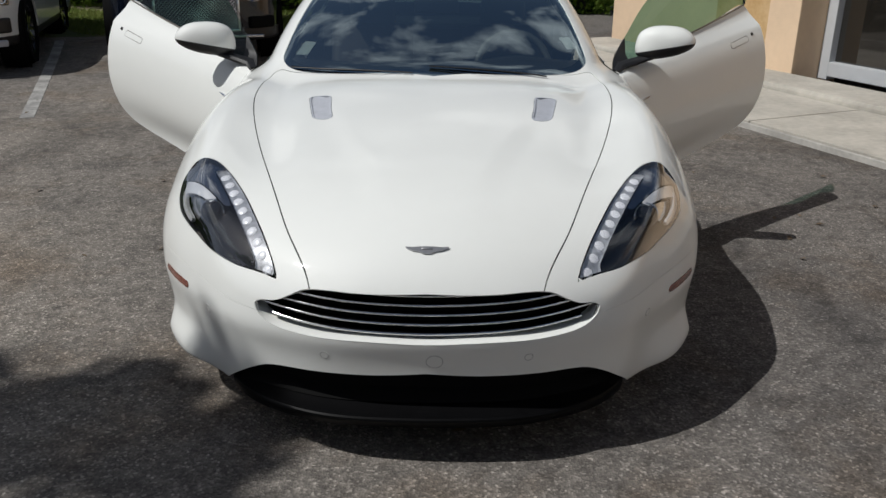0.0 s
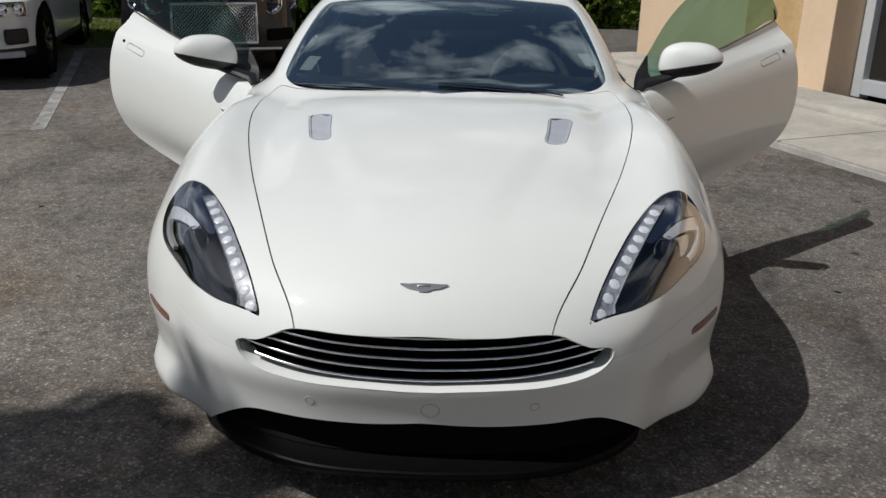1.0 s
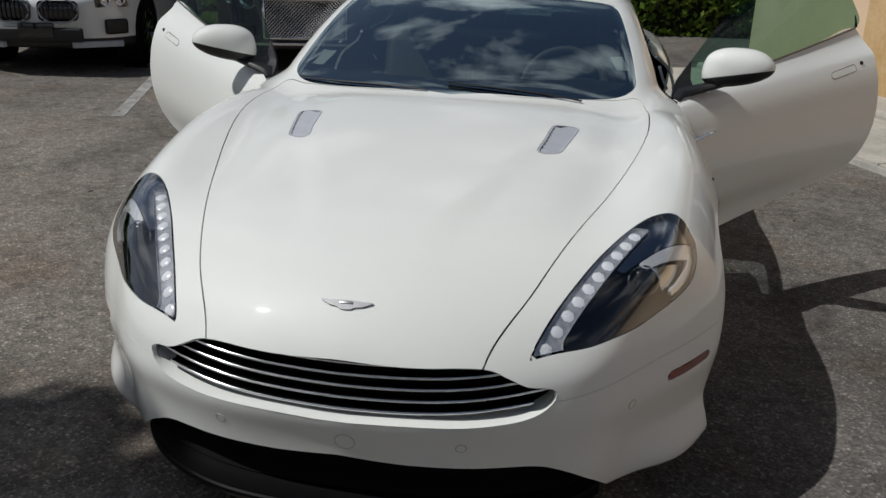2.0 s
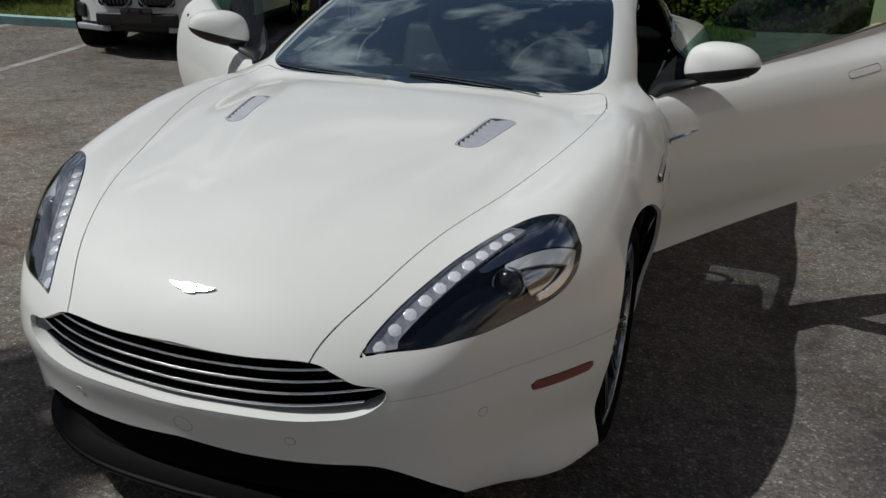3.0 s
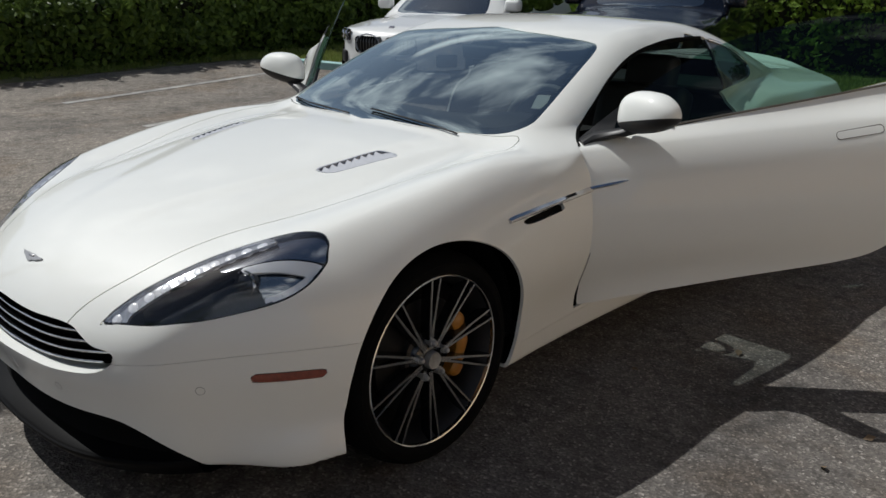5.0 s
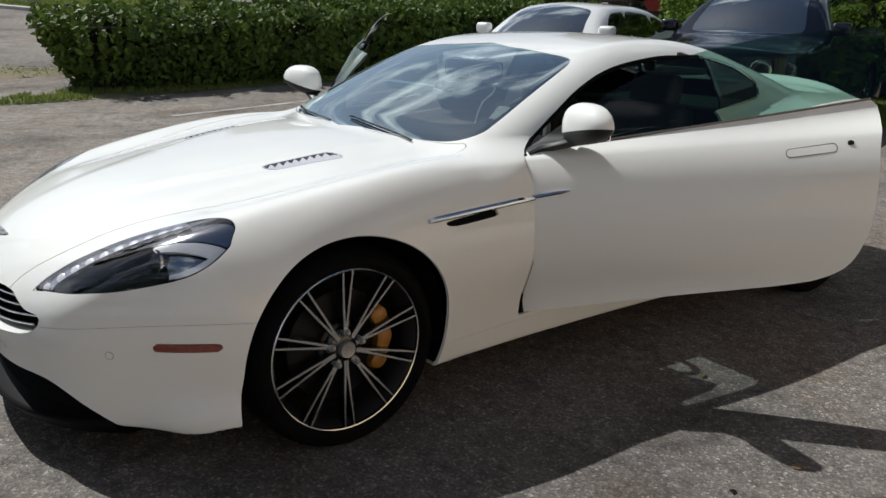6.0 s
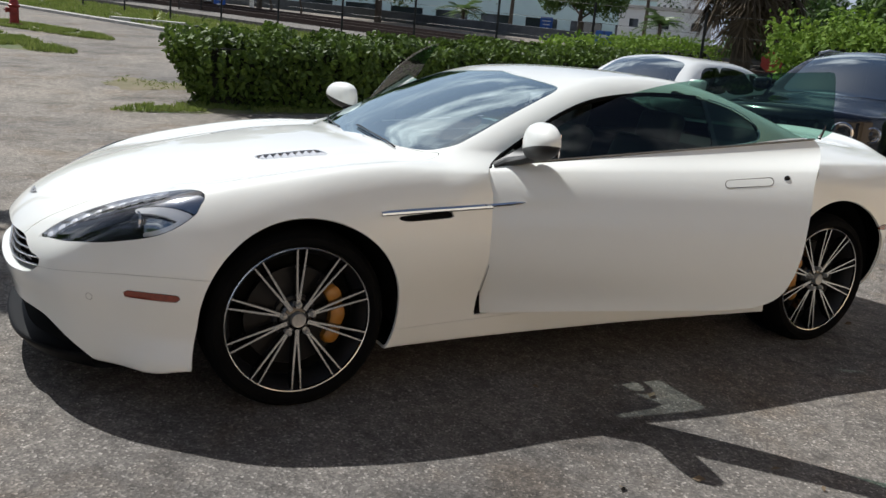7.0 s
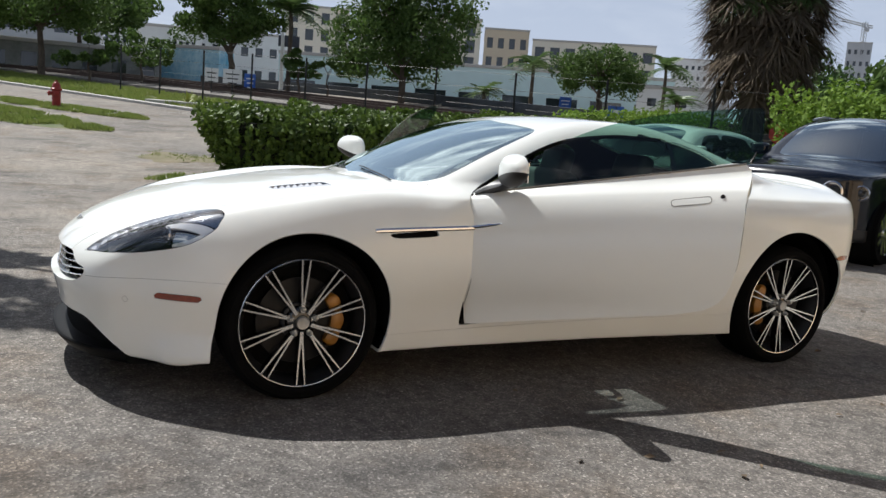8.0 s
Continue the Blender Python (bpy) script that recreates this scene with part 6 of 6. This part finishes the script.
def building(name, a, b, deep, height, mat, label, floors=0, bays=0, base=None, win=(1.2, 1.4), first=1.2, parapet=0.5):
    """A block whose front runs from a to b; its windows are panes set into the wall."""
    a, b = Vector((*a, 0)), Vector((*b, 0))
    L = (b - a).length
    mid = (a + b) / 2
    z = min(ground_z(a.x, a.y), ground_z(b.x, b.y)) - 0.3 if base is None else base
    ang = math.degrees(math.atan2(b.y - a.y, b.x - a.x))
    m = Matrix.Translation((mid.x, mid.y, z)) @ pose(0, 0, 0, 0, 0, ang)
    t = thing(name, m, label, "building")
    holes = []
    for i in range(floors):
        for k in range(bays):
            holes.append((-L / 2 + L * (k + 0.5) / bays, first + (height - first - parapet) * i / max(floors, 1) + 0.6))
    w, h = win
    bm = bmesh.new()
    # the front is a grid of wall strips round the openings
    xs = sorted({-L / 2, L / 2} | {c + s * w / 2 for c, _ in holes for s in (-1, 1)})
    zs = sorted({0.0, height} | {c + s for _, c in holes for s in (0, h)})
    inside = lambda x, zz: any(abs(x - c) < w / 2 and cz < zz < cz + h for c, cz in holes)
    for x0, x1 in zip(xs, xs[1:]):
        for z0, z1 in zip(zs, zs[1:]):
            if not inside((x0 + x1) / 2, (z0 + z1) / 2):
                add_box(bm, (x1 - x0, 0.3, z1 - z0), Matrix.Translation(((x0 + x1) / 2, 0.15, (z0 + z1) / 2)))
    bmesh.ops.remove_doubles(bm, verts=bm.verts, dist=0.001)
    add_box(bm, (0.3, deep, height), Matrix.Translation((-L / 2 + 0.15, deep / 2 + 0.3, height / 2)))
    add_box(bm, (0.3, deep, height), Matrix.Translation((L / 2 - 0.15, deep / 2 + 0.3, height / 2)))
    add_box(bm, (L, 0.3, height), Matrix.Translation((0, deep + 0.3, height / 2)))
    part("wall", bm, mat, t, smooth=False)
    part("roof", box((L + 0.1, deep + 0.5, 0.25), Matrix.Translation((0, deep / 2 + 0.15, height + 0.1)), 0.03), ROOF, t, smooth=False)
    me = None
    for c, cz in holes:
        if me is None:
            pane = part("window", box((w, 0.04, h), Matrix(), 0.0), PANE, t, "dark window" , smooth=False)
            me = pane.data
        else:
            pane = place("window", me, t)
        pane.matrix_local = Matrix.Translation((c, 0.17, cz + h / 2))
    return t


building("warehouse", (-63.5, 18.0), (-48.5, 46.0), 12, 3.4, WALL_AQUA, "long low pale aqua building with dark openings", 1, 9, win=(2.5, 1.15), first=-0.35)
building("apartment_block", (-99, 37.5), (-92.8, 52), 14, 12.3, WALL_CREAM, "cream apartment block with rows of dark windows", 5, 6, win=(1.3, 1.6), base=3.0)
building("apartment_block", (-92.4, 52.4), (-89.7, 57.4), 14, 11.3, material("tan_render", (0.62, 0.53, 0.40), rough=0.85, vary=0.1, scale=0.1), "tan apartment block with rows of dark windows", 4, 4, win=(0.75, 1.3), base=3.0)
building("apartment_block", (-89.4, 57.8), (-80.5, 70.5), 14, 10.3, WALL_CREAM, "cream apartment block with balconies", 4, 8, win=(1.2, 1.3), base=3.0)
building("apartment_block", (-102, 29), (-99.5, 36.5), 12, 12.2, WALL_CREAM, "cream apartment block with blue glass bays", 5, 4, win=(1.0, 1.4), base=3.0)
building("white_house", (-42.6, 37.6), (-38.6, 42.2), 6, 2.3, WALL_WHITE, "small white house with dark windows", 1, 3, win=(0.6, 0.55), first=0.5, parapet=0.5)
building("low_house", (-56.0, -8.0), (-55.4, 7.9), 6, 2.3, material("weathered_grey_render", (0.30, 0.31, 0.29), rough=0.9, vary=0.5, scale=0.5), "low weathered grey house with a flat roof", 1, 9, win=(0.9, 0.9), first=0.2)
building("white_block", (-77.4, 6.3), (-75.6, 13.6), 8, 5.4, WALL_WHITE, "white two-storey block with a band of windows", 1, 14, win=(0.32, 0.6), first=3.1, base=3.0)
building("white_block", (-84.0, 12.0), (-80.0, 24.0), 8, 6.2, WALL_WHITE, "plain white block with dark windows behind the trees", 2, 9, win=(0.7, 0.9), base=2.9)
building("painted_wall", (-59.4, 8.1), (-56.6, 11.9), 2, 2.7, material("sea_blue_mural", (0.10, 0.36, 0.55), rough=0.85, vary=0.9, scale=0.45, color2=(0.62, 0.80, 0.84)), "low wall with a patchy sea-blue mural", 0, 0, base=2.8)
building("tower_block", (-147, 131), (-140, 139), 10, 18, WALL_WHITE, "distant white tower block", 7, 8, win=(0.6, 0.9), base=2.9)
building("tower_block", (-152.7, 194.6), (-148, 198.4), 6, 29.0, WALL_GREY, "distant unfinished grey tower", 9, 4, win=(0.7, 1.2), base=2.9)
building("tower_block", (-115.6, 8.9), (-115.2, 13.0), 8, 12.6, material("slate_blue_cladding", (0.07, 0.09, 0.14), rough=0.6, vary=0.3, scale=0.3), "distant dark slate-blue tower block", 5, 4, win=(0.7, 1.2), base=3.0)
building("grey_block", (-84, -14), (-82, 6), 10, 7.0, WALL_GREY, "plain grey block behind the trees", 2, 9, win=(1.2, 1.1), base=2.9)
tree(-52.0, -5.0, 6.0, 4.4, 47, "broad dark tree beside low houses", clumps=50, per=170, leaf=0.22)
tree(-58.0, 3.0, 7.0, 4.4, 48, "broad dark tree behind low houses", clumps=50, per=170, leaf=0.22)
crane = thing("tower_crane", Matrix.Translation((-150, 197, 30)), "distant pale tower crane over a building site", "crane")
def lattice(name, a, b, w, bays, parent):
    """A square lattice girder from a to b."""
    a, b = Vector(a), Vector(b)
    q = (b - a).to_track_quat("Z", "Y").to_matrix()
    rails = [q @ Vector((sx * w / 2, sy * w / 2, 0)) for sx, sy in ((-1, -1), (1, -1), (1, 1), (-1, 1))]
    bm = bmesh.new()
    for r in rails:
        add_tube(bm, [a + r, b + r], 0.09, 4)
    for k in range(bays):
        p, n = a.lerp(b, k / bays), a.lerp(b, (k + 1) / bays)
        for i in range(4):
            add_tube(bm, [p + rails[i], n + rails[(i + 1) % 4]], 0.06, 4)
    return part(name, bm, WALL_GREY, parent)


lattice("mast", (0, 0, -1.5), (0, 0, 7.4), 0.9, 8, crane)
lattice("jib", (0.6, 2.2, 6.2), (-2.6, -6.0, 7.4), 0.6, 9, crane)
part("cab", box((0.9, 0.9, 1.0), Matrix.Translation((0.3, 0.5, 5.4)), 0.1), WALL_GREY, crane)
far_wall = strip("garden_wall", track(33.5, -45), track(36.5, 20), 0.3, 0.0, material("dark_fence_panel", (0.10, 0.11, 0.12), rough=0.8, vary=0.6, scale=0.4), "dark screen fence beyond the railway", "fence", thick=0.55, kind="", steps=40)
lamp = thing("utility_pole", Matrix.Translation((-44.2, 13.0, ground_z(-44.2, 13))), "slim pale utility pole", "pole")
part("pole", tube([(0, 0, -0.3), (0, 0, 4.2)], [0.13, 0.09], 8), WALL_WHITE, lamp)

# ---------------------------------------------------------------- shop front beside the lot
FU, FN = Vector((0.4, -0.917, 0)), Vector((-0.917, -0.4, 0))
FM = Matrix.Translation((3.45, 6.75, 0)) @ Matrix((FU, -FN, Vector((0, 0, 1)))).transposed().to_4x4()


def slab(size, at, bevel=0.004):
    return box(size, FM @ Matrix.Translation(at), bevel)


wall = tagged(part("wall_shop", slab((2.6, 0.25, 3.4), (-2.25, 0.55, 1.7)), STUCCO, smooth=False), "peach stucco wall of a low shop", "wall", kind="structure")
part("tan_pier", slab((0.80, 0.60, 3.4), (-0.55, 0.30, 1.7), 0.01), STUCCO_TAN, wall, "flaking tan stucco pier", smooth=False)
part("pier", slab((0.42, 0.62, 3.4), (0.07, 0.29, 1.7), 0.01), STUCCO, wall, "light peach pier", smooth=False)
part("wall_run", slab((9.0, 0.25, 3.4), (6.9, 0.40, 1.7)), STUCCO, wall, smooth=False)
part("wall_back", slab((14.0, 0.25, 3.4), (4.4, 6.0, 1.7)), STUCCO, wall, smooth=False)
part("wall_end", slab((0.25, 5.4, 3.4), (-3.4, 3.3, 1.7)), STUCCO, wall, smooth=False)
part("door_head", slab((2.1, 0.25, 0.9), (1.34, 0.45, 2.95)), STUCCO, wall, smooth=False)
part("roof_slab", slab((15.4, 6.4, 0.2), (4.2, 3.0, 3.5)), ROOF, wall, smooth=False)
door1 = tagged(part("door_1", slab((1.94, 0.03, 2.30), (1.34, 0.44, 1.28), 0.0), DARK_PANE, smooth=False), "dark glazed shop door in a pale aluminium frame", "door", kind="structure")
for size, at in (((0.12, 0.12, 2.45), (0.34, 0.40, 1.29)), ((0.12, 0.12, 2.45), (2.34, 0.40, 1.29)), ((1.88, 0.12, 0.14), (1.34, 0.40, 0.17)), ((1.88, 0.12, 0.10), (1.34, 0.40, 2.46)), ((0.08, 0.10, 2.2), (1.34, 0.40, 1.33))):
    part("door_frame", slab(size, at, 0.006), ALU, door1, "pale aluminium frame", smooth=False)
ledge = tagged(part("ledge", slab((14.0, 0.62, 0.16), (4.0, -0.31, 0.05), 0.035), CONCRETE, smooth=False), "rounded concrete step along the shop wall", "step", kind="structure")
walk_base = tagged(part("pavement", slab((14.0, 1.20, 0.10), (4.0, -1.22, 0.0), 0.01), KERB, smooth=False), "pale concrete pavement with sawn joints", "pavement", kind="structure")
for k in range(9):
    part("slab", slab((1.535, 1.19, 0.02), (-2.2 + 1.55 * k, -1.22, 0.058), 0.004), CONCRETE, walk_base, smooth=False)


# ---------------------------------------------------------------- parked cars behind
def suv_field_of(L, W, H, bonnet, nose):
    deck = spline([(-0.2, nose - 0.25), (0.05, nose), (0.35, bonnet - 0.07), (0.9, bonnet), (1.35, bonnet + 0.03), (2.4, bonnet + 0.03), (L - 0.2, bonnet + 0.06), (L + 0.2, bonnet + 0.02)])
    cab = spline([(0.9, bonnet - 0.22), (1.3, bonnet + 0.05), (1.75, H - 0.18), (2.1, H - 0.04), (2.7, H), (3.4, H - 0.03), (L - 0.55, H - 0.14), (L - 0.15, bonnet + 0.1), (L + 0.1, bonnet - 0.3)])
    plan = spline([(0, 0.0), (0.4 * W, 0.05), (0.7 * W, 0.17), (0.88 * W, 0.36), (0.97 * W, 0.65), (1.05 * W, 1.2)])

    def field(x, y, z):
        x = np.abs(x)
        top = smax(deck(y) - 0.10 * x * x, cab(y - 0.18 * x * x) - 0.12 * x * x, 0.06)
        side = W + 0.012 - 0.10 * (z - 0.65) ** 2 - 0.42 * np.maximum(z - bonnet, 0) * step(0.9, 1.4, y)
        f = smax(z - top, x - side, 0.10)
        f = smax(f, (plan(x) + 0.10 * np.maximum(0.35 - z, 0) + 0.06 * np.maximum(z - 0.7, 0) - y) * 0.8, 0.08)
        f = smax(f, y - (L - 0.16 * (x / W) ** 2 - 0.05 * np.maximum(z - 0.9, 0)), 0.10)
        return smax(f, 0.26 - z, 0.06)
    return field


def suv_wheel(owner, x, y, r, mat):
    side = 1 if x > 0 else -1
    w = thing("wheel", Matrix.Translation((x, y, r)) @ pose(0, 0, 0, 0, 90 * side, 0), "", "")
    w.parent = owner
    part("tyre", lathe([(r * 0.68, -0.11), (r * 0.94, -0.12), (r, -0.08), (r, 0.08), (r * 0.94, 0.115), (r * 0.70, 0.105)], n=36), RUBBER, w)
    part("rim", lathe([(r * 0.70, 0.10), (r * 0.66, 0.09), (r * 0.62, 0.04), (0.03, 0.04)], n=36), GLOSS_BLACK, w)
    me = None
    for k in range(5):
        bm = bmesh.new()
        for s in (1, -1):
            rows = [[bm.verts.new((q * r * 0.68, s * (0.012 + 0.05 * q) + dd, zz)) for dd, zz in ((-0.018, 0.075 + 0.02 * q), (0.018, 0.075 + 0.02 * q), (0.02, 0.04), (-0.02, 0.04))] for q in (0.12, 0.5, 1.0)]
            for r0, r1 in zip(rows, rows[1:]):
                for i in range(4):
                    bm.faces.new((r0[i], r0[(i + 1) % 4], r1[(i + 1) % 4], r1[i]))
        bmesh.ops.recalc_face_normals(bm, faces=bm.faces)
        ob = part("spoke", bm, mat, w)
        ob.matrix_local = pose(0, 0, 0, 0, 0, 72 * k)
    part("hub_cap", lathe([(0.06, 0.05), (0.05, 0.085), (0, 0.09)], n=16), mat, w)


def suv(m, label, paint, L, W, H, bonnet, nose, round_lamps):
    car = thing("suv", m, label, "car")
    field = suv_field_of(L, W, H, bonnet, nose)
    body = net(field, (-W - 0.12, -0.12, 0.18), (W + 0.12, L + 0.12, H + 0.09), 0.033)
    r = 0.365
    ya, yb = 0.92, L - 0.95
    for cy in (ya, yb):
        _, body = take(body, lambda v: np.maximum(np.hypot(v[:, 1] - cy, v[:, 2] - r) - r - 0.05, W - 0.32 - np.abs(v[:, 0])))
    b = bonnet
    g = H - b
    screen_loop = smooth_loop([(-0.1, 1.30), (0.4, 1.33), (0.62, 1.42), (0.66, 1.52), (0.60, 1.75), (0.52, 2.02), (0.3, 2.06), (-0.1, 2.07)], 6)
    pane, body = take(body, region(screen_loop, "top", lambda x, y, z: z > b - 0.05))
    wins = []
    for loop in ([(1.72, b + 0.06), (1.90, b + 0.25 * g), (2.18, b + 0.68 * g), (2.55, b + 0.76 * g), (2.60, b + 0.70 * g), (2.60, b + 0.07)], [(2.68, b + 0.07), (2.68, b + 0.74 * g), (3.25, b + 0.72 * g), (3.40, b + 0.60 * g), (3.46, b + 0.10)],
                 [(3.55, b + 0.12), (3.48, b + 0.62 * g), (3.75, b + 0.58 * g), (4.0, b + 0.30 * g), (3.98, b + 0.16)]):
        w, body = take(body, region(smooth_loop(loop, 4), "side", lambda x, y, z: x > 0.4))
        wins += list(sides(w))
    low, body = take(body, lambda v: v[:, 2] - (0.40 if round_lamps else 0.36) - 0.05 * (v[:, 1] > 9))
    panel("body", field, body, paint, car, depth=0.02)
    panel("lower_trim", field, low, BLACK, car, "black lower trim", depth=0.02)
    panel("windscreen", field, pane, SUV_GLASS, car, "windscreen", depth=0.0)
    for w in wins:
        panel("side_window", field, w, DARK_GLASS, car, "dark side window", depth=0.0)
    part("cabin", box((W * 1.5, L - 2.1, b - 0.32), Matrix.Translation((0, L / 2 + 0.45, b / 2 + 0.15)), 0.05), LEATHER, car, "dark cabin", smooth=False)
    for x in (0.38, -0.38):
        part("front_seat", box((0.46, 0.16, 0.72), Matrix.Translation((x, 2.65, b + 0.12)) @ pose(0, 0, 0, -12), 0.07, 3), LEATHER, car)
    for s in (1, -1):
        for y in (ya, yb):
            suv_wheel(car, s * (W - 0.115), y, r, SILVER if round_lamps else GLOSS_BLACK)
            part("arch_liner", lathe([(r + 0.06, -0.16), (r + 0.06, 0.10)], Matrix.Translation((s * (W - 0.12), y, r)) @ pose(0, 0, 0, 0, 90, 0), 28), INNER, car)
        part("mirror", box((0.22, 0.14, 0.15), Matrix.Translation((s * (W + 0.06), 1.66, b + (0.10 if round_lamps else 0.15))), 0.055, 4), paint, car, "door mirror")
        if round_lamps:
            part("roof_rail", tube([(s * 0.56, 2.1, H - 0.06), (s * 0.60, 2.5, H - 0.01), (s * 0.60, L - 1.4, H - 0.03), (s * 0.58, L - 1.0, H - 0.09)], 0.018, 6), SATIN, car)

    def front(x, z):
        lo, hi = -0.4, 1.6
        for _ in range(30):
            mid = (lo + hi) / 2
            if field(np.array([x]), np.array([mid]), np.array([z]))[0] < 0:
                hi = mid
            else:
                lo = mid
        return hi

    def facing(x, z, size, mat, name, deep=0.05, lab="", bevel=0.02):
        y = front(abs(x), z)
        n = Vector(upright(field, np.array([(x, y, z)]))[0])
        n.z *= 0.4
        q = (-n).to_track_quat("Y", "Z").to_matrix().to_4x4()
        return part(name, box((size[0], deep, size[1]), Matrix.Translation((x, y, z)) @ q, bevel, 3), mat, car, lab), Matrix.Translation((x, y, z)) @ q

    if round_lamps:
        g0, gm = facing(0, 0.60, (0.86, 0.40), INNER, "grille", 0.05, "big mesh grille in a chrome frame", 0.03)
        bm = bmesh.new()
        for k in range(-22, 23):
            for s in (1, -1):
                # a slanted bar clipped to the frame
                c = 0.038 * k
                lo, hi = -0.19, 0.19
                ends = [(c + s * h, h) for h in (lo, hi)]
                clip = []
                for x, h in ends:
                    if abs(x) > 0.42:
                        x = math.copysign(0.42, x)
                        h = s * (x - c)
                    clip.append(Vector((x, -0.032, h)))
                if all(-0.195 < p.z < 0.195 for p in clip) and (clip[0] - clip[1]).length > 0.02:
                    add_tube(bm, [gm @ p for p in clip], 0.006, 4)
        part("mesh_screen", bm, CHROME, g0, "diagonal chrome mesh")
        for size, at in (((0.90, 0.05, 0.03), (0, -0.02, 0.205)), ((0.90, 0.05, 0.03), (0, -0.02, -0.205)), ((0.03, 0.05, 0.42), (0.44, -0.02, 0)), ((0.03, 0.05, 0.42), (-0.44, -0.02, 0))):
            part("grille_frame", box(size, gm @ Matrix.Translation(at), 0.01), CHROME, g0)
        for s in (1, -1):
            for x, z, rr in ((0.62, 0.80, 0.115), (0.845, 0.80, 0.085)):
                y = front(x, z)
                mm = Matrix.Translation((s * x, y - 0.012, z)) @ pose(0, 0, 0, 90, 0, s * (8 if x < 0.7 else 28))
                lamp_ = part("headlamp", lathe([(rr, -0.05), (rr, 0.012), (rr * 0.9, 0.02), (rr * 0.84, 0.0), (rr * 0.5, -0.02)], mm, 28), CHROME, car, "round headlamp")
                part("lens", lathe([(rr * 0.62, -0.012), (rr * 0.45, 0.012), (0, 0.02)], mm, 20), DARK_LAMP, lamp_)
            facing(s * 0.70, 0.46, (0.34, 0.13), INNER, "air_intake", 0.05, "black lower intake", 0.03)
        facing(0, 0.43, (0.95, 0.10), INNER, "air_intake", 0.05, "black lower intake", 0.03)
        facing(0, 0.33, (1.4, 0.03), CHROME, "trim_bar", 0.05, "chrome lower trim", 0.008)
    else:
        for s in (1, -1):
            k0, km = facing(s * 0.225, 0.635, (0.38, 0.20), GLOSS_BLACK, "grille", 0.05, "black kidney grille in a silver frame", 0.06)
            for k in range(7):
                part("grille_bar", box((0.008, 0.02, 0.20), km @ Matrix.Translation((-0.14 + 0.047 * k, -0.028, 0)) @ Matrix.Diagonal((1, 1, 0.85, 1))), BLACK, k0)
            part("grille_frame", tube([km @ Vector((0.185 * math.cos(a) * (1 if abs(math.cos(a)) < 0.8 else 1), -0.02, 0.125 * math.sin(a))) for a in np.linspace(0, 2 * math.pi, 25)], 0.010, 6), SATIN, k0)
            l0, lm = facing(s * 0.70, 0.735, (0.38, 0.15), LENS, "headlamp", 0.02, "slanted headlamp with dark bowl", 0.008)
            part("bowl", box((0.36, 0.03, 0.14), lm @ Matrix.Translation((0, 0.02, 0)), 0.02), DARK_LAMP, l0)
            for dx in (-0.08, 0.08):
                part("projector", lathe([(0.05, -0.01), (0.055, 0.015), (0.045, 0.012), (0.03, 0.02), (0, 0.025)], lm @ Matrix.Translation((dx, 0.0, 0)) @ pose(0, 0, 0, 90), 18), CHROME, l0)
            facing(s * 0.72, 0.47, (0.26, 0.15), BLACK, "air_intake", 0.04, "black fog lamp recess", 0.03)
            facing(s * 0.55, 0.30, (0.5, 0.06), SATIN, "trim_bar", 0.05, "silver lower trim", 0.012)
        facing(0, 0.40, (0.9, 0.14), BLACK, "air_intake", 0.05, "wide black lower intake", 0.03)
        facing(0, 0.445, (0.34, 0.15), GLOSS_BLACK, "plate_holder", 0.07, "plain black plate holder", 0.008)
        p, pm = facing(0, 0.83, (0.07, 0.07), CHROME, "badge", 0.012, "plain round badge", 0.004)
    return car


BLACK_PAINT = material("black_car_paint", (0.004, 0.006, 0.012), rough=0.2, coat=0.7, spec=0.2)
WHITE_CAR = material("white_car_paint", (0.74, 0.75, 0.74), rough=0.35, coat=1.0, vary=0.03)
ROW = 16.0
suv(Matrix.Translation((-5.09, 6.19, ground_z(-5.2, 6.9))) @ pose(0, 0, 0, 0, 0, ROW), "white compact suv parked with its nose to the lot", WHITE_CAR, 4.4, 0.90, 1.45, 0.93, 0.77, False)
suv(Matrix.Translation((-2.66, 7.34, ground_z(-2.66, 8.2))) @ pose(0, 0, 0, 0, 0, ROW), "large black suv with chrome mesh grille parked beside a hedge", BLACK_PAINT, 5.0, 0.97, 1.70, 1.12, 0.98, True)
